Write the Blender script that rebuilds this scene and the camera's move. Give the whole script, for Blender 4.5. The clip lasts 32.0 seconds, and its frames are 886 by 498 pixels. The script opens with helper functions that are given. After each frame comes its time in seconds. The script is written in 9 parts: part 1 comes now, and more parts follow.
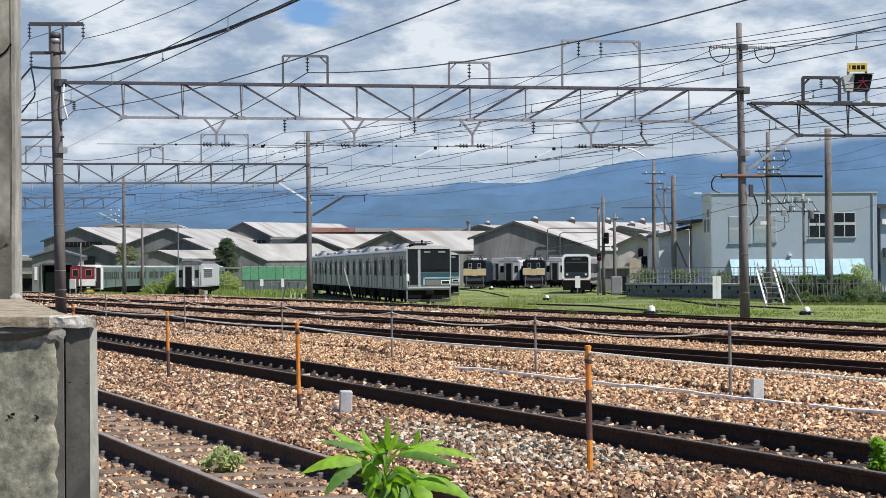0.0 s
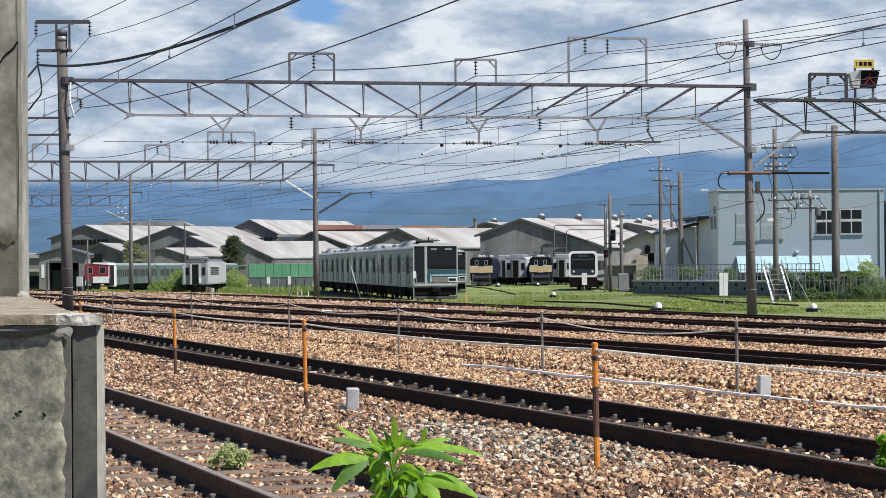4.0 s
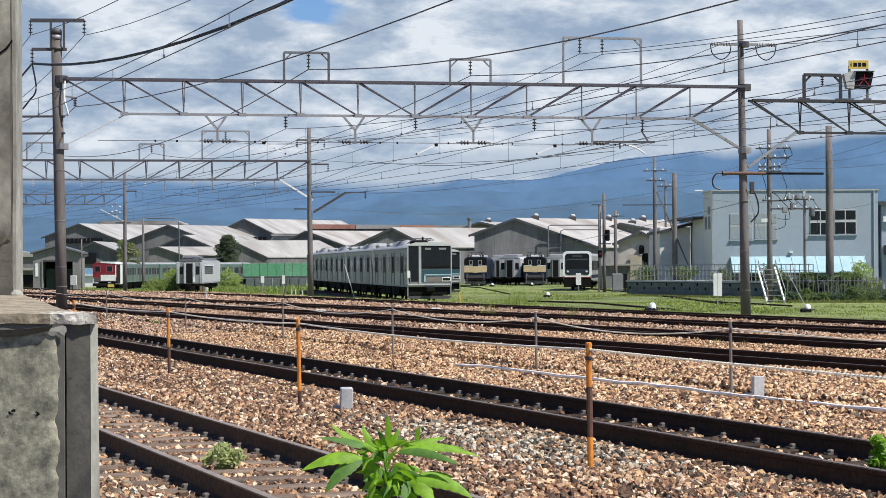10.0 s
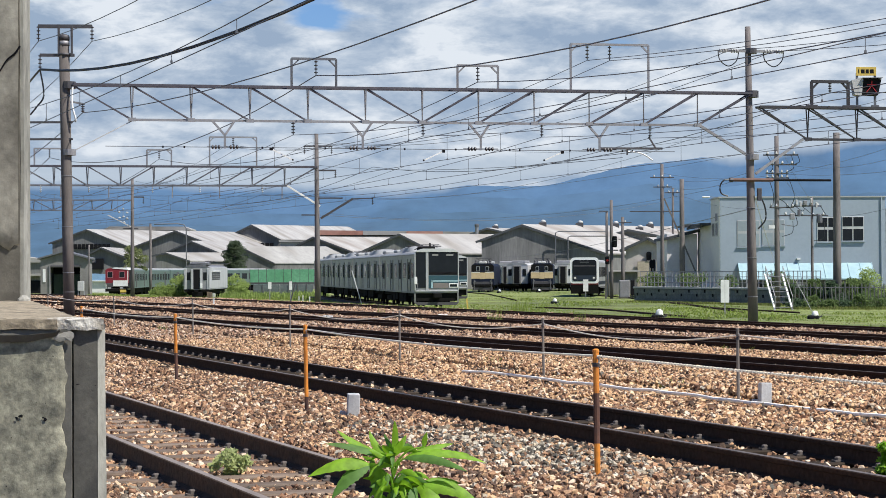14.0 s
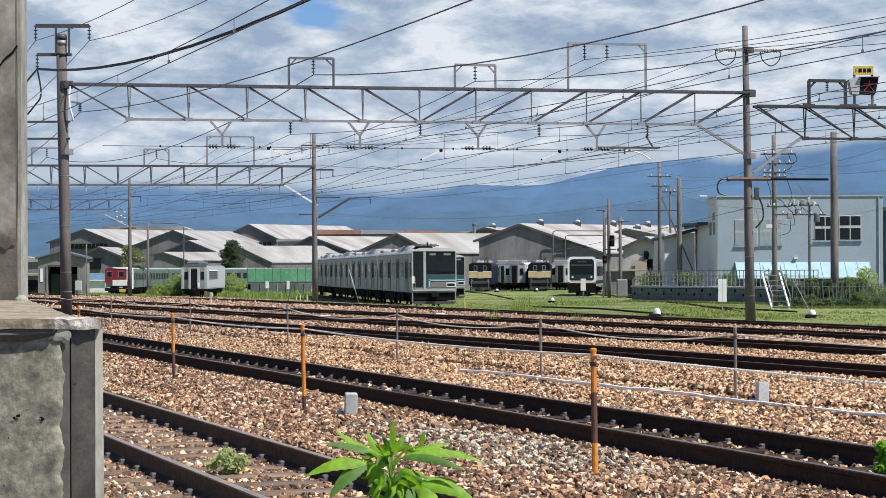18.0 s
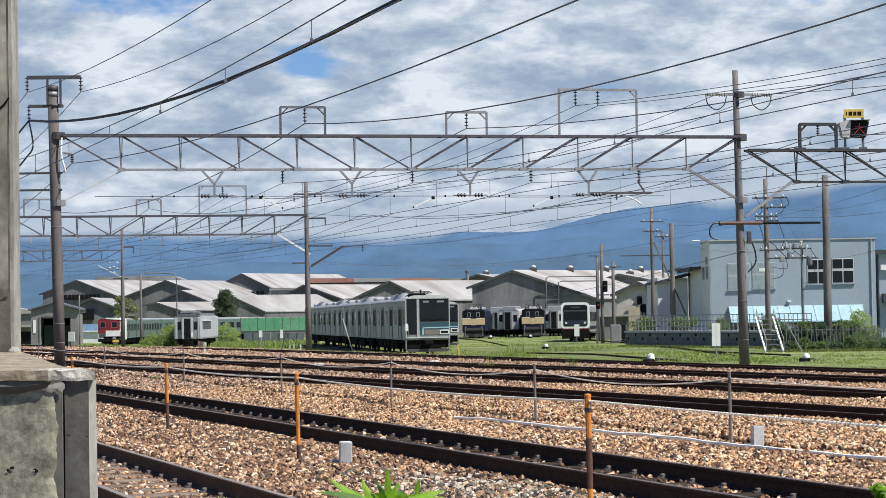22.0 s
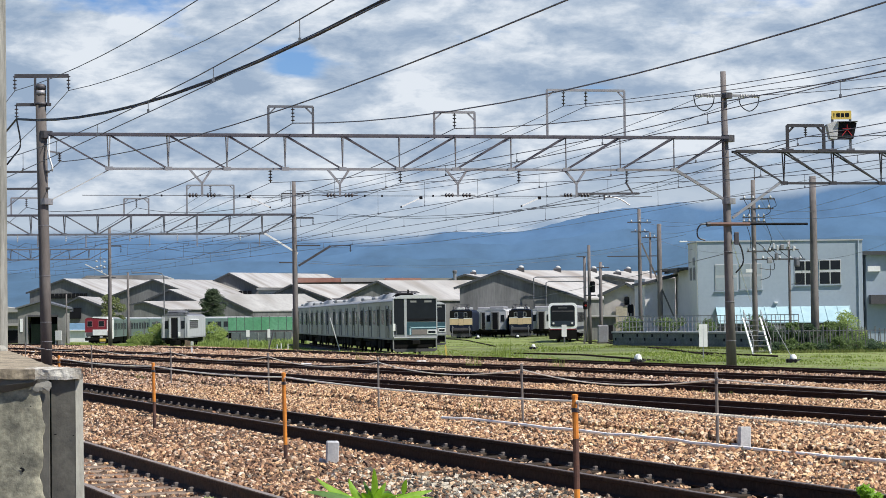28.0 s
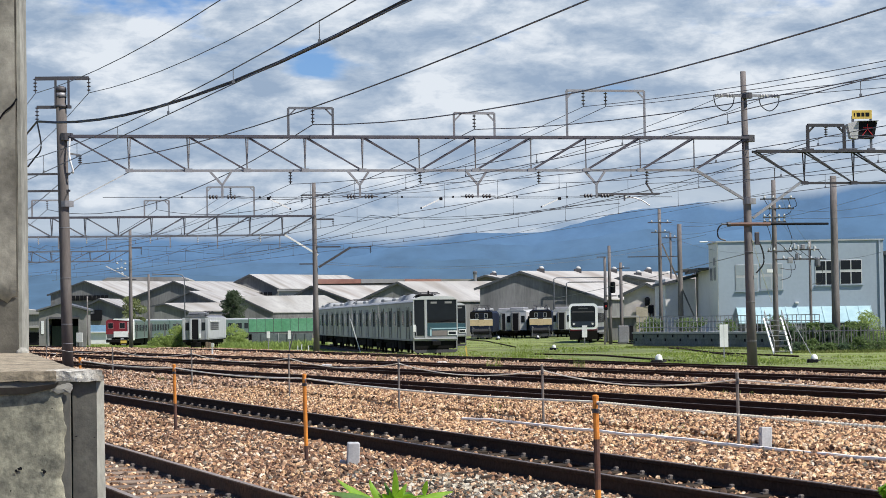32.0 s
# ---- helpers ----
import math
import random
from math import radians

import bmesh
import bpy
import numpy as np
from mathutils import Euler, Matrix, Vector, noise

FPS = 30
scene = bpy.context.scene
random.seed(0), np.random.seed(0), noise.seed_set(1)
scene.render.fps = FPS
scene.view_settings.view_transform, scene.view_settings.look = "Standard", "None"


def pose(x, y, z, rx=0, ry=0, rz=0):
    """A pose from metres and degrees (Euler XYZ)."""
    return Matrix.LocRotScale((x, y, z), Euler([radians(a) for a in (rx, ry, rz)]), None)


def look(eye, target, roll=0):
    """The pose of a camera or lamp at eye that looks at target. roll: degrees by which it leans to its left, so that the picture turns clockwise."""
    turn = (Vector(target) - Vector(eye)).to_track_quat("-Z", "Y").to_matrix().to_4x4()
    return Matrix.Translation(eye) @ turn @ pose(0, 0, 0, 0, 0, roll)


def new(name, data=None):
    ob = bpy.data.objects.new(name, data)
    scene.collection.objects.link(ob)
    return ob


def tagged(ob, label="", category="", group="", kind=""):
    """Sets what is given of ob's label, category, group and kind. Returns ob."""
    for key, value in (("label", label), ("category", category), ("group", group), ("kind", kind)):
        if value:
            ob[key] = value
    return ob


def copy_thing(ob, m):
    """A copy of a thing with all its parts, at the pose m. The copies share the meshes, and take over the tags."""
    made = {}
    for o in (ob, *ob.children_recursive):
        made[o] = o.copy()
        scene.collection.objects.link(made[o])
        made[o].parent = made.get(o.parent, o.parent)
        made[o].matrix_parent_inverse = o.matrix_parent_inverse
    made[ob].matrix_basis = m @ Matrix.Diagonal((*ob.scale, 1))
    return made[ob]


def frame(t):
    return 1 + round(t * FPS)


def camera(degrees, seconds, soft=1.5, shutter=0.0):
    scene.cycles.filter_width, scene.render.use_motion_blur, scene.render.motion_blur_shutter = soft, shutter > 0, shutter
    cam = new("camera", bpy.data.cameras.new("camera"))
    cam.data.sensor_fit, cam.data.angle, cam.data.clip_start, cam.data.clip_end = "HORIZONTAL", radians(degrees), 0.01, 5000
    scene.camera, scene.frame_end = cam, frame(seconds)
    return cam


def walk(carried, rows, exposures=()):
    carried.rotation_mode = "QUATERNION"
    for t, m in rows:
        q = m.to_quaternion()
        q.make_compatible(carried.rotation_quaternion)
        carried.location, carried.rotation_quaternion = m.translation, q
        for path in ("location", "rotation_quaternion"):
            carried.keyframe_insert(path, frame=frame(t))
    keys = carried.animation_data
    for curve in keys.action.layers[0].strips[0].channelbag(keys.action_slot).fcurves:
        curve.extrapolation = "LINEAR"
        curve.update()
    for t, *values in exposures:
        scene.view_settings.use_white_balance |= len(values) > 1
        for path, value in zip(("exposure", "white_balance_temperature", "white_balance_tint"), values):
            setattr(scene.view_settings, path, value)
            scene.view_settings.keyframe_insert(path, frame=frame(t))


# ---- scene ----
cam = camera(23.6, 32.0, soft=0.5)
EYE = (0.0, 0.0, 1.39)
# seconds, and the turn of the camera held in the hand
PATH = [
    (0, 90.527, 0.401, 0.004),
    (0.5, 90.527, 0.401, 0.004),
    (1, 90.550, 0.398, 0.026),
    (1.5, 90.551, 0.394, 0.024),
    (2, 90.545, 0.357, 0.021),
    (2.5, 90.526, 0.389, 0.050),
    (3, 90.481, 0.399, 0.118),
    (3.5, 90.465, 0.448, 0.166),
    (5.5, 90.421, 0.493, 0.189),
    (6, 90.450, 0.481, 0.143),
    (6.5, 90.457, 0.544, 0.085),
    (7, 90.445, 0.605, 0.026),
    (7.5, 90.423, 0.582, -0.026),
    (8, 90.423, 0.490, -0.091),
    (8.5, 90.414, 0.452, -0.135),
    (9, 90.427, 0.479, -0.100),
    (9.5, 90.435, 0.417, -0.020),
    (10, 90.443, 0.328, 0.026),
    (10.5, 90.423, 0.200, 0.053),
    (11, 90.440, 0.140, 0.093),
    (11.5, 90.476, 0.119, 0.153),
    (12, 90.494, 0.140, 0.235),
    (12.5, 90.471, 0.136, 0.269),
    (13, 90.477, 0.189, 0.266),
    (13.5, 90.542, 0.240, 0.250),
    (14, 90.612, 0.249, 0.220),
    (14.5, 90.658, 0.244, 0.190),
    (16.5, 90.789, 0.494, 0.229),
    (17, 90.741, 0.561, 0.208),
    (17.5, 90.677, 0.462, 0.190),
    (18, 90.593, 0.286, 0.152),
    (18.5, 90.527, 0.219, 0.098),
    (19, 90.563, 0.195, 0.032),
    (19.5, 90.795, 0.264, -0.038),
    (20, 91.143, 0.341, -0.120),
    (20.5, 91.464, 0.509, -0.152),
    (21, 91.711, 0.674, -0.131),
    (21.5, 91.840, 0.824, -0.070),
    (22, 91.866, 0.895, -0.026),
    (22.5, 91.821, 0.927, -0.064),
    (23, 91.732, 0.834, -0.160),
    (23.5, 91.625, 0.741, -0.208),
    (24, 91.573, 0.686, -0.228),
    (24.5, 91.582, 0.629, -0.278),
    (25, 91.650, 0.639, -0.320),
    (25.5, 91.702, 0.655, -0.327),
    (27.5, 91.743, 0.618, -0.378),
    (28, 91.861, 0.717, -0.366),
    (28.5, 91.973, 0.877, -0.348),
    (29, 92.022, 0.988, -0.303),
    (29.5, 92.014, 1.051, -0.243),
    (30, 91.991, 1.026, -0.210),
    (30.5, 91.975, 0.990, -0.210),
    (31, 91.949, 0.914, -0.214),
    (31.5, 91.920, 0.884, -0.113),
    (32, 91.895, 0.870, 0.183),
]
walk(cam, [(t, pose(*EYE, rx, ry, rz)) for t, rx, ry, rz in PATH])

# ---- light ----
SUN_EL, SUN_AZ = radians(55), radians(120)     # height; turned right from the way the camera looks
sun_way = Vector((math.sin(SUN_AZ) * math.cos(SUN_EL), math.cos(SUN_AZ) * math.cos(SUN_EL), math.sin(SUN_EL)))
sun = new("sun", bpy.data.lights.new("sun", "SUN"))
sun.data.energy, sun.data.angle, sun.data.color = 5.0, radians(0.6), (1.0, 0.96, 0.90)
sun.matrix_world = look(sun_way * 100, (0, 0, 0))
scene.view_settings.exposure = 0.35


def build_world():
    world = bpy.data.worlds.new("sky")
    scene.world = world
    world.use_nodes = True
    nt = world.node_tree
    n, l = nt.nodes, nt.links
    n.clear()
    sky = n.new("ShaderNodeTexSky")
    sky.sky_type, sky.sun_disc = "NISHITA", False
    sky.sun_elevation, sky.sun_rotation = SUN_EL, SUN_AZ
    sky.air_density, sky.dust_density, sky.ozone_density = 1.0, 0.0, 3.0
    gain = n.new("ShaderNodeVectorMath")
    gain.operation = "MULTIPLY"
    gain.inputs[1].default_value = (0.066, 0.084, 0.115)
    l.new(sky.outputs[0], gain.inputs[0])
    coord = n.new("ShaderNodeTexCoord")
    stretch = n.new("ShaderNodeMapping")
    stretch.inputs["Scale"].default_value = (1.0, 1.0, 2.5)
    stretch.inputs["Location"].default_value = (0.31, 0.12, 0.05)
    l.new(coord.outputs["Generated"], stretch.inputs[0])
    big = n.new("ShaderNodeTexNoise")
    big.inputs["Scale"].default_value, big.inputs["Detail"].default_value, big.inputs["Roughness"].default_value = 9.0, 10.0, 0.52
    big.inputs["Distortion"].default_value = 0.1
    l.new(stretch.outputs[0], big.inputs["Vector"])
    cover = n.new("ShaderNodeValToRGB")
    cover.color_ramp.elements[0].position, cover.color_ramp.elements[1].position = 0.405, 0.475
    # cloud lies thicker towards the horizon
    split = n.new("ShaderNodeSeparateXYZ")
    l.new(coord.outputs["Generated"], split.inputs[0])
    height = n.new("ShaderNodeMapRange")
    height.inputs["From Min"].default_value, height.inputs["From Max"].default_value = 0.0, 0.5
    height.inputs["To Min"].default_value, height.inputs["To Max"].default_value = 0.13, -0.30
    l.new(split.outputs["Z"], height.inputs["Value"])
    thick = n.new("ShaderNodeMath")
    l.new(big.outputs["Fac"], thick.inputs[0])
    l.new(height.outputs[0], thick.inputs[1])
    def patches(value, spots):
        """Adds soft oval patches to a value: (way to the centre, half width, half height, amount)."""
        for way, wide, tall, amount in spots:
            off = n.new("ShaderNodeVectorMath")
            off.operation = "SUBTRACT"
            off.inputs[1].default_value = way
            l.new(coord.outputs["Generated"], off.inputs[0])
            oval = n.new("ShaderNodeVectorMath")
            oval.operation = "MULTIPLY"
            oval.inputs[1].default_value = (1 / wide, 1 / 0.3, 1 / tall)
            l.new(off.outputs[0], oval.inputs[0])
            far = n.new("ShaderNodeVectorMath")
            far.operation = "LENGTH"
            l.new(oval.outputs[0], far.inputs[0])
            soft = n.new("ShaderNodeMapRange")
            soft.interpolation_type = "SMOOTHSTEP"
            soft.inputs["From Min"].default_value, soft.inputs["From Max"].default_value = 0.0, 1.0
            soft.inputs["To Min"].default_value, soft.inputs["To Max"].default_value = amount, 0.0
            l.new(far.outputs["Value"], soft.inputs["Value"])
            add = n.new("ShaderNodeMath")
            l.new(value, add.inputs[0])
            l.new(soft.outputs[0], add.inputs[1])
            value = add.outputs[0]
        return value
    # the gaps of blue between the clouds
    l.new(patches(thick.outputs[0], (((-0.064, 0.990, 0.120), 0.026, 0.012, -0.11), ((-0.155, 0.977, 0.146), 0.07, 0.022, 0.09), ((-0.104, 0.986, 0.133), 0.034, 0.016, 0.03), ((0.075, 0.989, 0.125), 0.05, 0.02, 0.12), ((-0.16, 0.98, 0.112), 0.06, 0.022, 0.09),
                                     ((0.150, 0.983, 0.0965), 0.09, 0.035, 0.14), ((0.03, 0.99, 0.10), 0.06, 0.03, 0.08), ((-0.13, 0.985, 0.085), 0.07, 0.03, 0.10), ((-0.187, 0.979, 0.084), 0.06, 0.03, 0.16))), cover.inputs[0])
    small = n.new("ShaderNodeTexNoise")
    small.inputs["Scale"].default_value, small.inputs["Detail"].default_value, small.inputs["Roughness"].default_value = 17.0, 12.0, 0.60
    small.inputs["Distortion"].default_value = 0.15
    l.new(stretch.outputs[0], small.inputs["Vector"])
    tone = n.new("ShaderNodeValToRGB")
    tone.color_ramp.elements[0].position, tone.color_ramp.elements[1].position = 0.385, 0.63
    tone.color_ramp.elements[0].color, tone.color_ramp.elements[1].color = (0.335, 0.44, 0.595, 1), (0.80, 0.86, 0.935, 1)
    mid = tone.color_ramp.elements.new(0.49)
    mid.color = (0.485, 0.58, 0.71, 1)
    # finer curls on top of the broad tones
    fine = n.new("ShaderNodeTexNoise")
    fine.inputs["Scale"].default_value, fine.inputs["Detail"].default_value, fine.inputs["Roughness"].default_value = 46.0, 8.0, 0.62
    fine.inputs["Distortion"].default_value = 0.4
    l.new(stretch.outputs[0], fine.inputs["Vector"])
    curl = n.new("ShaderNodeMapRange")
    curl.inputs["From Min"].default_value, curl.inputs["From Max"].default_value = 0.3, 0.7
    curl.inputs["To Min"].default_value, curl.inputs["To Max"].default_value = -0.075, 0.075
    l.new(fine.outputs["Fac"], curl.inputs["Value"])
    toned = n.new("ShaderNodeMath")
    l.new(small.outputs["Fac"], toned.inputs[0])
    l.new(curl.outputs[0], toned.inputs[1])
    # sunlit heaps and grey undersides
    l.new(patches(toned.outputs[0], (((-0.0097, 0.9946, 0.1045), 0.036, 0.014, 0.12), ((0.02, 0.994, 0.100), 0.030, 0.010, 0.09), ((-0.155, 0.985, 0.058), 0.05, 0.012, 0.13), ((-0.1305, 0.985, 0.108), 0.05, 0.018, 0.06), ((-0.15, 0.985, 0.095), 0.05, 0.013, 0.09),
                                         ((-0.038, 0.995, 0.094), 0.042, 0.015, -0.12), ((0.135, 0.984, 0.118), 0.05, 0.010, -0.03), ((0.078, 0.989, 0.12), 0.04, 0.014, 0.07), ((0.19, 0.975, 0.122), 0.05, 0.016, 0.10), ((0.04, 0.996, 0.068), 0.07, 0.014, -0.03), ((0.19, 0.975, 0.10), 0.05, 0.02, 0.05))), tone.inputs[0])
    mix = n.new("ShaderNodeMix")
    mix.data_type = "RGBA"
    l.new(cover.outputs[0], mix.inputs["Factor"])
    l.new(gain.outputs[0], mix.inputs["A"])
    l.new(tone.outputs[0], mix.inputs["B"])
    back = n.new("ShaderNodeBackground")
    back.inputs["Strength"].default_value = 0.75
    l.new(mix.outputs["Result"], back.inputs["Color"])
    out = n.new("ShaderNodeOutputWorld")
    l.new(back.outputs[0], out.inputs[0])


build_world()


# ---- materials ----
def mat(name, color, rough=0.7, metal=0.0, scale=6.0, vary=0.25, bump=0.15, dirt=None, dirt_scale=0.8, dirt_amount=0.5, piece=0.0, emit=0.0, stretch=(1, 1, 1), glow=None, gloss=0.5):
    """A weathered surface: grain, a broad stain colour, fine relief, and a shift of tone from piece to piece."""
    m = bpy.data.materials.new(name)
    m.use_nodes = True
    nt = m.node_tree
    n, l = nt.nodes, nt.links
    b = n["Principled BSDF"]
    b.inputs["Roughness"].default_value, b.inputs["Metallic"].default_value, b.inputs["Specular IOR Level"].default_value = rough, metal, gloss
    coord = n.new("ShaderNodeTexCoord")
    mp = n.new("ShaderNodeMapping")
    mp.inputs["Scale"].default_value = stretch
    l.new(coord.outputs["Object"], mp.inputs[0])
    g = n.new("ShaderNodeTexNoise")
    g.inputs["Scale"].default_value, g.inputs["Detail"].default_value, g.inputs["Roughness"].default_value = scale, 6, 0.65
    l.new(mp.outputs[0], g.inputs["Vector"])
    ramp = n.new("ShaderNodeMapRange")
    ramp.inputs["From Min"].default_value, ramp.inputs["From Max"].default_value = 0.25, 0.75
    ramp.inputs["To Min"].default_value, ramp.inputs["To Max"].default_value = 1 - vary, 1 + vary
    l.new(g.outputs["Fac"], ramp.inputs["Value"])
    base = n.new("ShaderNodeMix")
    base.data_type = "RGBA"
    base.inputs["A"].default_value = (*color, 1)
    base.inputs["B"].default_value = (*(dirt or [c * 0.7 for c in color]), 1)
    d = n.new("ShaderNodeTexNoise")
    d.inputs["Scale"].default_value, d.inputs["Detail"].default_value = dirt_scale, 5
    l.new(mp.outputs[0], d.inputs["Vector"])
    dr = n.new("ShaderNodeMapRange")
    dr.inputs["From Min"].default_value, dr.inputs["From Max"].default_value = 0.42, 0.68
    dr.inputs["To Max"].default_value = dirt_amount
    l.new(d.outputs["Fac"], dr.inputs["Value"])
    l.new(dr.outputs[0], base.inputs["Factor"])
    mul = n.new("ShaderNodeVectorMath")
    mul.operation = "SCALE"
    l.new(base.outputs["Result"], mul.inputs[0])
    l.new(ramp.outputs[0], mul.inputs["Scale"])
    colour = mul.outputs[0]
    if piece:
        info = n.new("ShaderNodeObjectInfo")
        pr = n.new("ShaderNodeMapRange")
        pr.inputs["To Min"].default_value, pr.inputs["To Max"].default_value = 1 - piece, 1 + piece
        l.new(info.outputs["Random"], pr.inputs["Value"])
        m2 = n.new("ShaderNodeVectorMath")
        m2.operation = "SCALE"
        l.new(colour, m2.inputs[0])
        l.new(pr.outputs[0], m2.inputs["Scale"])
        colour = m2.outputs[0]
    l.new(colour, b.inputs["Base Color"])
    if bump:
        bp = n.new("ShaderNodeBump")
        bp.inputs["Strength"].default_value, bp.inputs["Distance"].default_value = bump, 0.02
        l.new(g.outputs["Fac"], bp.inputs["Height"])
        l.new(bp.outputs[0], b.inputs["Normal"])
    # emit lights the lamps and, as a glow, hazes the far ridges
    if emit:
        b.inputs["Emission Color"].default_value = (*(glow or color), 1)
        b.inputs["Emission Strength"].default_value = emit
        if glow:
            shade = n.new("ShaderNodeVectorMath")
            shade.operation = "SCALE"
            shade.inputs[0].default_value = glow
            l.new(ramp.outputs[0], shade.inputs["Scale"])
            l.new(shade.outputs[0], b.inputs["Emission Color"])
    return m


def island_mat(name, colors, rough=0.9, bump=0.3, scale=30.0, sun_through=0.0, by_object=False, blend="LINEAR", worn=0.0):
    """Loose pieces in one mesh: each takes its own colour from the list."""
    m = bpy.data.materials.new(name)
    m.use_nodes = True
    nt = m.node_tree
    n, l = nt.nodes, nt.links
    b = n["Principled BSDF"]
    b.inputs["Roughness"].default_value = rough
    geo = n.new("ShaderNodeNewGeometry")
    ramp = n.new("ShaderNodeValToRGB")
    ramp.color_ramp.interpolation = blend
    e = ramp.color_ramp.elements
    while len(e) < len(colors):
        e.new(0.5)
    for i, c in enumerate(colors):
        e[i].position, e[i].color = i / (len(colors) - (1 if blend == "LINEAR" else 0)), (*c, 1)
    info = n.new("ShaderNodeObjectInfo")
    l.new(info.outputs["Random"] if by_object else geo.outputs["Random Per Island"], ramp.inputs[0])
    g = n.new("ShaderNodeTexNoise")
    g.inputs["Scale"].default_value, g.inputs["Detail"].default_value = scale, 4
    coord = n.new("ShaderNodeTexCoord")
    l.new(coord.outputs["Object"], g.inputs["Vector"])
    r = n.new("ShaderNodeMapRange")
    r.inputs["From Min"].default_value, r.inputs["From Max"].default_value = 0.25, 0.75
    r.inputs["To Min"].default_value, r.inputs["To Max"].default_value = 0.7, 1.3
    l.new(g.outputs["Fac"], r.inputs["Value"])
    mul = n.new("ShaderNodeVectorMath")
    mul.operation = "SCALE"
    l.new(ramp.outputs[0], mul.inputs[0])
    l.new(r.outputs[0], mul.inputs["Scale"])
    l.new(mul.outputs[0], b.inputs["Base Color"])
    if bump:
        bp = n.new("ShaderNodeBump")
        bp.inputs["Strength"].default_value, bp.inputs["Distance"].default_value = bump, 0.01
        l.new(g.outputs["Fac"], bp.inputs["Height"])
        l.new(bp.outputs[0], b.inputs["Normal"])
    if worn:
        soft_edge = n.new("ShaderNodeBevel")
        soft_edge.samples = 3
        soft_edge.inputs["Radius"].default_value = worn
        l.new(soft_edge.outputs[0], bp.inputs["Normal"])
    if sun_through:
        tr = n.new("ShaderNodeBsdfTranslucent")
        l.new(mul.outputs[0], tr.inputs["Color"])
        mix = n.new("ShaderNodeMixShader")
        mix.inputs[0].default_value = sun_through
        l.new(b.outputs[0], mix.inputs[1])
        l.new(tr.outputs[0], mix.inputs[2])
        l.new(mix.outputs[0], n["Material Output"].inputs["Surface"])
    return m


CONCRETE = mat("weathered_concrete", (0.315, 0.302, 0.222), 0.9, 0, 70, 0.5, 0.14, (0.13, 0.127, 0.098), 22.0, 1.0)
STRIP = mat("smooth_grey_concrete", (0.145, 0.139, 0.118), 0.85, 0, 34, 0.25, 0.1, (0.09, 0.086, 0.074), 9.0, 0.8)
CAP_TOP = mat("lichened_capping", (0.34, 0.285, 0.20), 0.95, 0, 34, 0.5, 0.3, (0.14, 0.115, 0.08), 11.0, 0.95)
CHIPPED = mat("freshly_chipped_concrete", (0.60, 0.57, 0.50), 0.9, 0, 70, 0.4, 0.4, (0.22, 0.18, 0.125), 24.0, 1.0)
# paler concrete for edges that face the sun
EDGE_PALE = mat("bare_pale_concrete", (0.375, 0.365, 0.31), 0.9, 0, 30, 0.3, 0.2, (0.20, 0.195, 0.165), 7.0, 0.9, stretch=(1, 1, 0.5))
PILLAR = mat("damp_pillar_concrete", (0.16, 0.146, 0.115), 0.9, 0, 16, 0.3, 0.25, (0.075, 0.068, 0.054), 3.0, 1.0)
PILLAR_COAT = mat("blotched_pillar_render", (0.37, 0.345, 0.28), 0.9, 0, 14, 0.4, 0.2, (0.145, 0.132, 0.105), 3.2, 1.0)
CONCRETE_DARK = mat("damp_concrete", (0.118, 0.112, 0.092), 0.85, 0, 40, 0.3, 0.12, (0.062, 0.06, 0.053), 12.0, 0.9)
CONCRETE_PALE = mat("pale_concrete", (0.36, 0.345, 0.30), 0.9, 0, 22, 0.35, 0.25, (0.19, 0.18, 0.145), 7.0, 0.8)
POLE = mat("old_pole_concrete", (0.172, 0.154, 0.147), 0.9, 0, 9, 0.35, 0.35, (0.086, 0.075, 0.071), 1.1, 0.9, stretch=(1, 1, 0.22))
STEEL = mat("galvanised_steel", (0.30, 0.30, 0.31), 0.55, 0.3, 9, 0.2, 0.1, (0.19, 0.17, 0.17), 0.6, 0.6)
STEEL_MID = mat("weathered_grey_steel", (0.15, 0.156, 0.172), 0.6, 0.25, 9, 0.25, 0.1, (0.10, 0.09, 0.09), 0.8, 0.6)
CHORD_DARK = mat("purple_brown_steel", (0.076, 0.072, 0.088), 0.65, 0.2, 9, 0.3, 0.1, (0.10, 0.09, 0.10), 0.8, 0.6)
# steel of the side beam, darkened to carry its shade
BEAM_SHADE = mat("blackened_steel", (0.036, 0.035, 0.040), 0.65, 0.2, 9, 0.3, 0.1, (0.055, 0.05, 0.052), 0.8, 0.6)
STEEL_DARK = mat("dark_steel", (0.09, 0.085, 0.09), 0.6, 0.3, 9, 0.25, 0.1)
RAIL = mat("rusty_rail_side", (0.034, 0.022, 0.019), 0.85, 0.0, 20, 0.35, 0.3, (0.05, 0.032, 0.026), 3, 0.5, gloss=0.04)
RAIL_NEAR = mat("brown_rail_side", (0.098, 0.072, 0.055), 0.9, 0.0, 22, 0.4, 0.3, (0.12, 0.078, 0.054), 2.5, 0.6, gloss=0.03)
RAIL_SECOND = mat("dark_brown_rail_side", (0.056, 0.039, 0.030), 0.9, 0.0, 22, 0.4, 0.3, (0.07, 0.044, 0.032), 2.5, 0.6, gloss=0.03)
RAIL_TOP = mat("dull_rail_head", (0.085, 0.066, 0.056), 0.7, 0.1, 12, 0.25, 0.05, (0.06, 0.045, 0.038), 1.5, 0.7)
HEAD_NEAR = mat("worn_rail_head", (0.27, 0.225, 0.19), 0.6, 0.1, 12, 0.25, 0.05, (0.17, 0.135, 0.11), 1.5, 0.7)
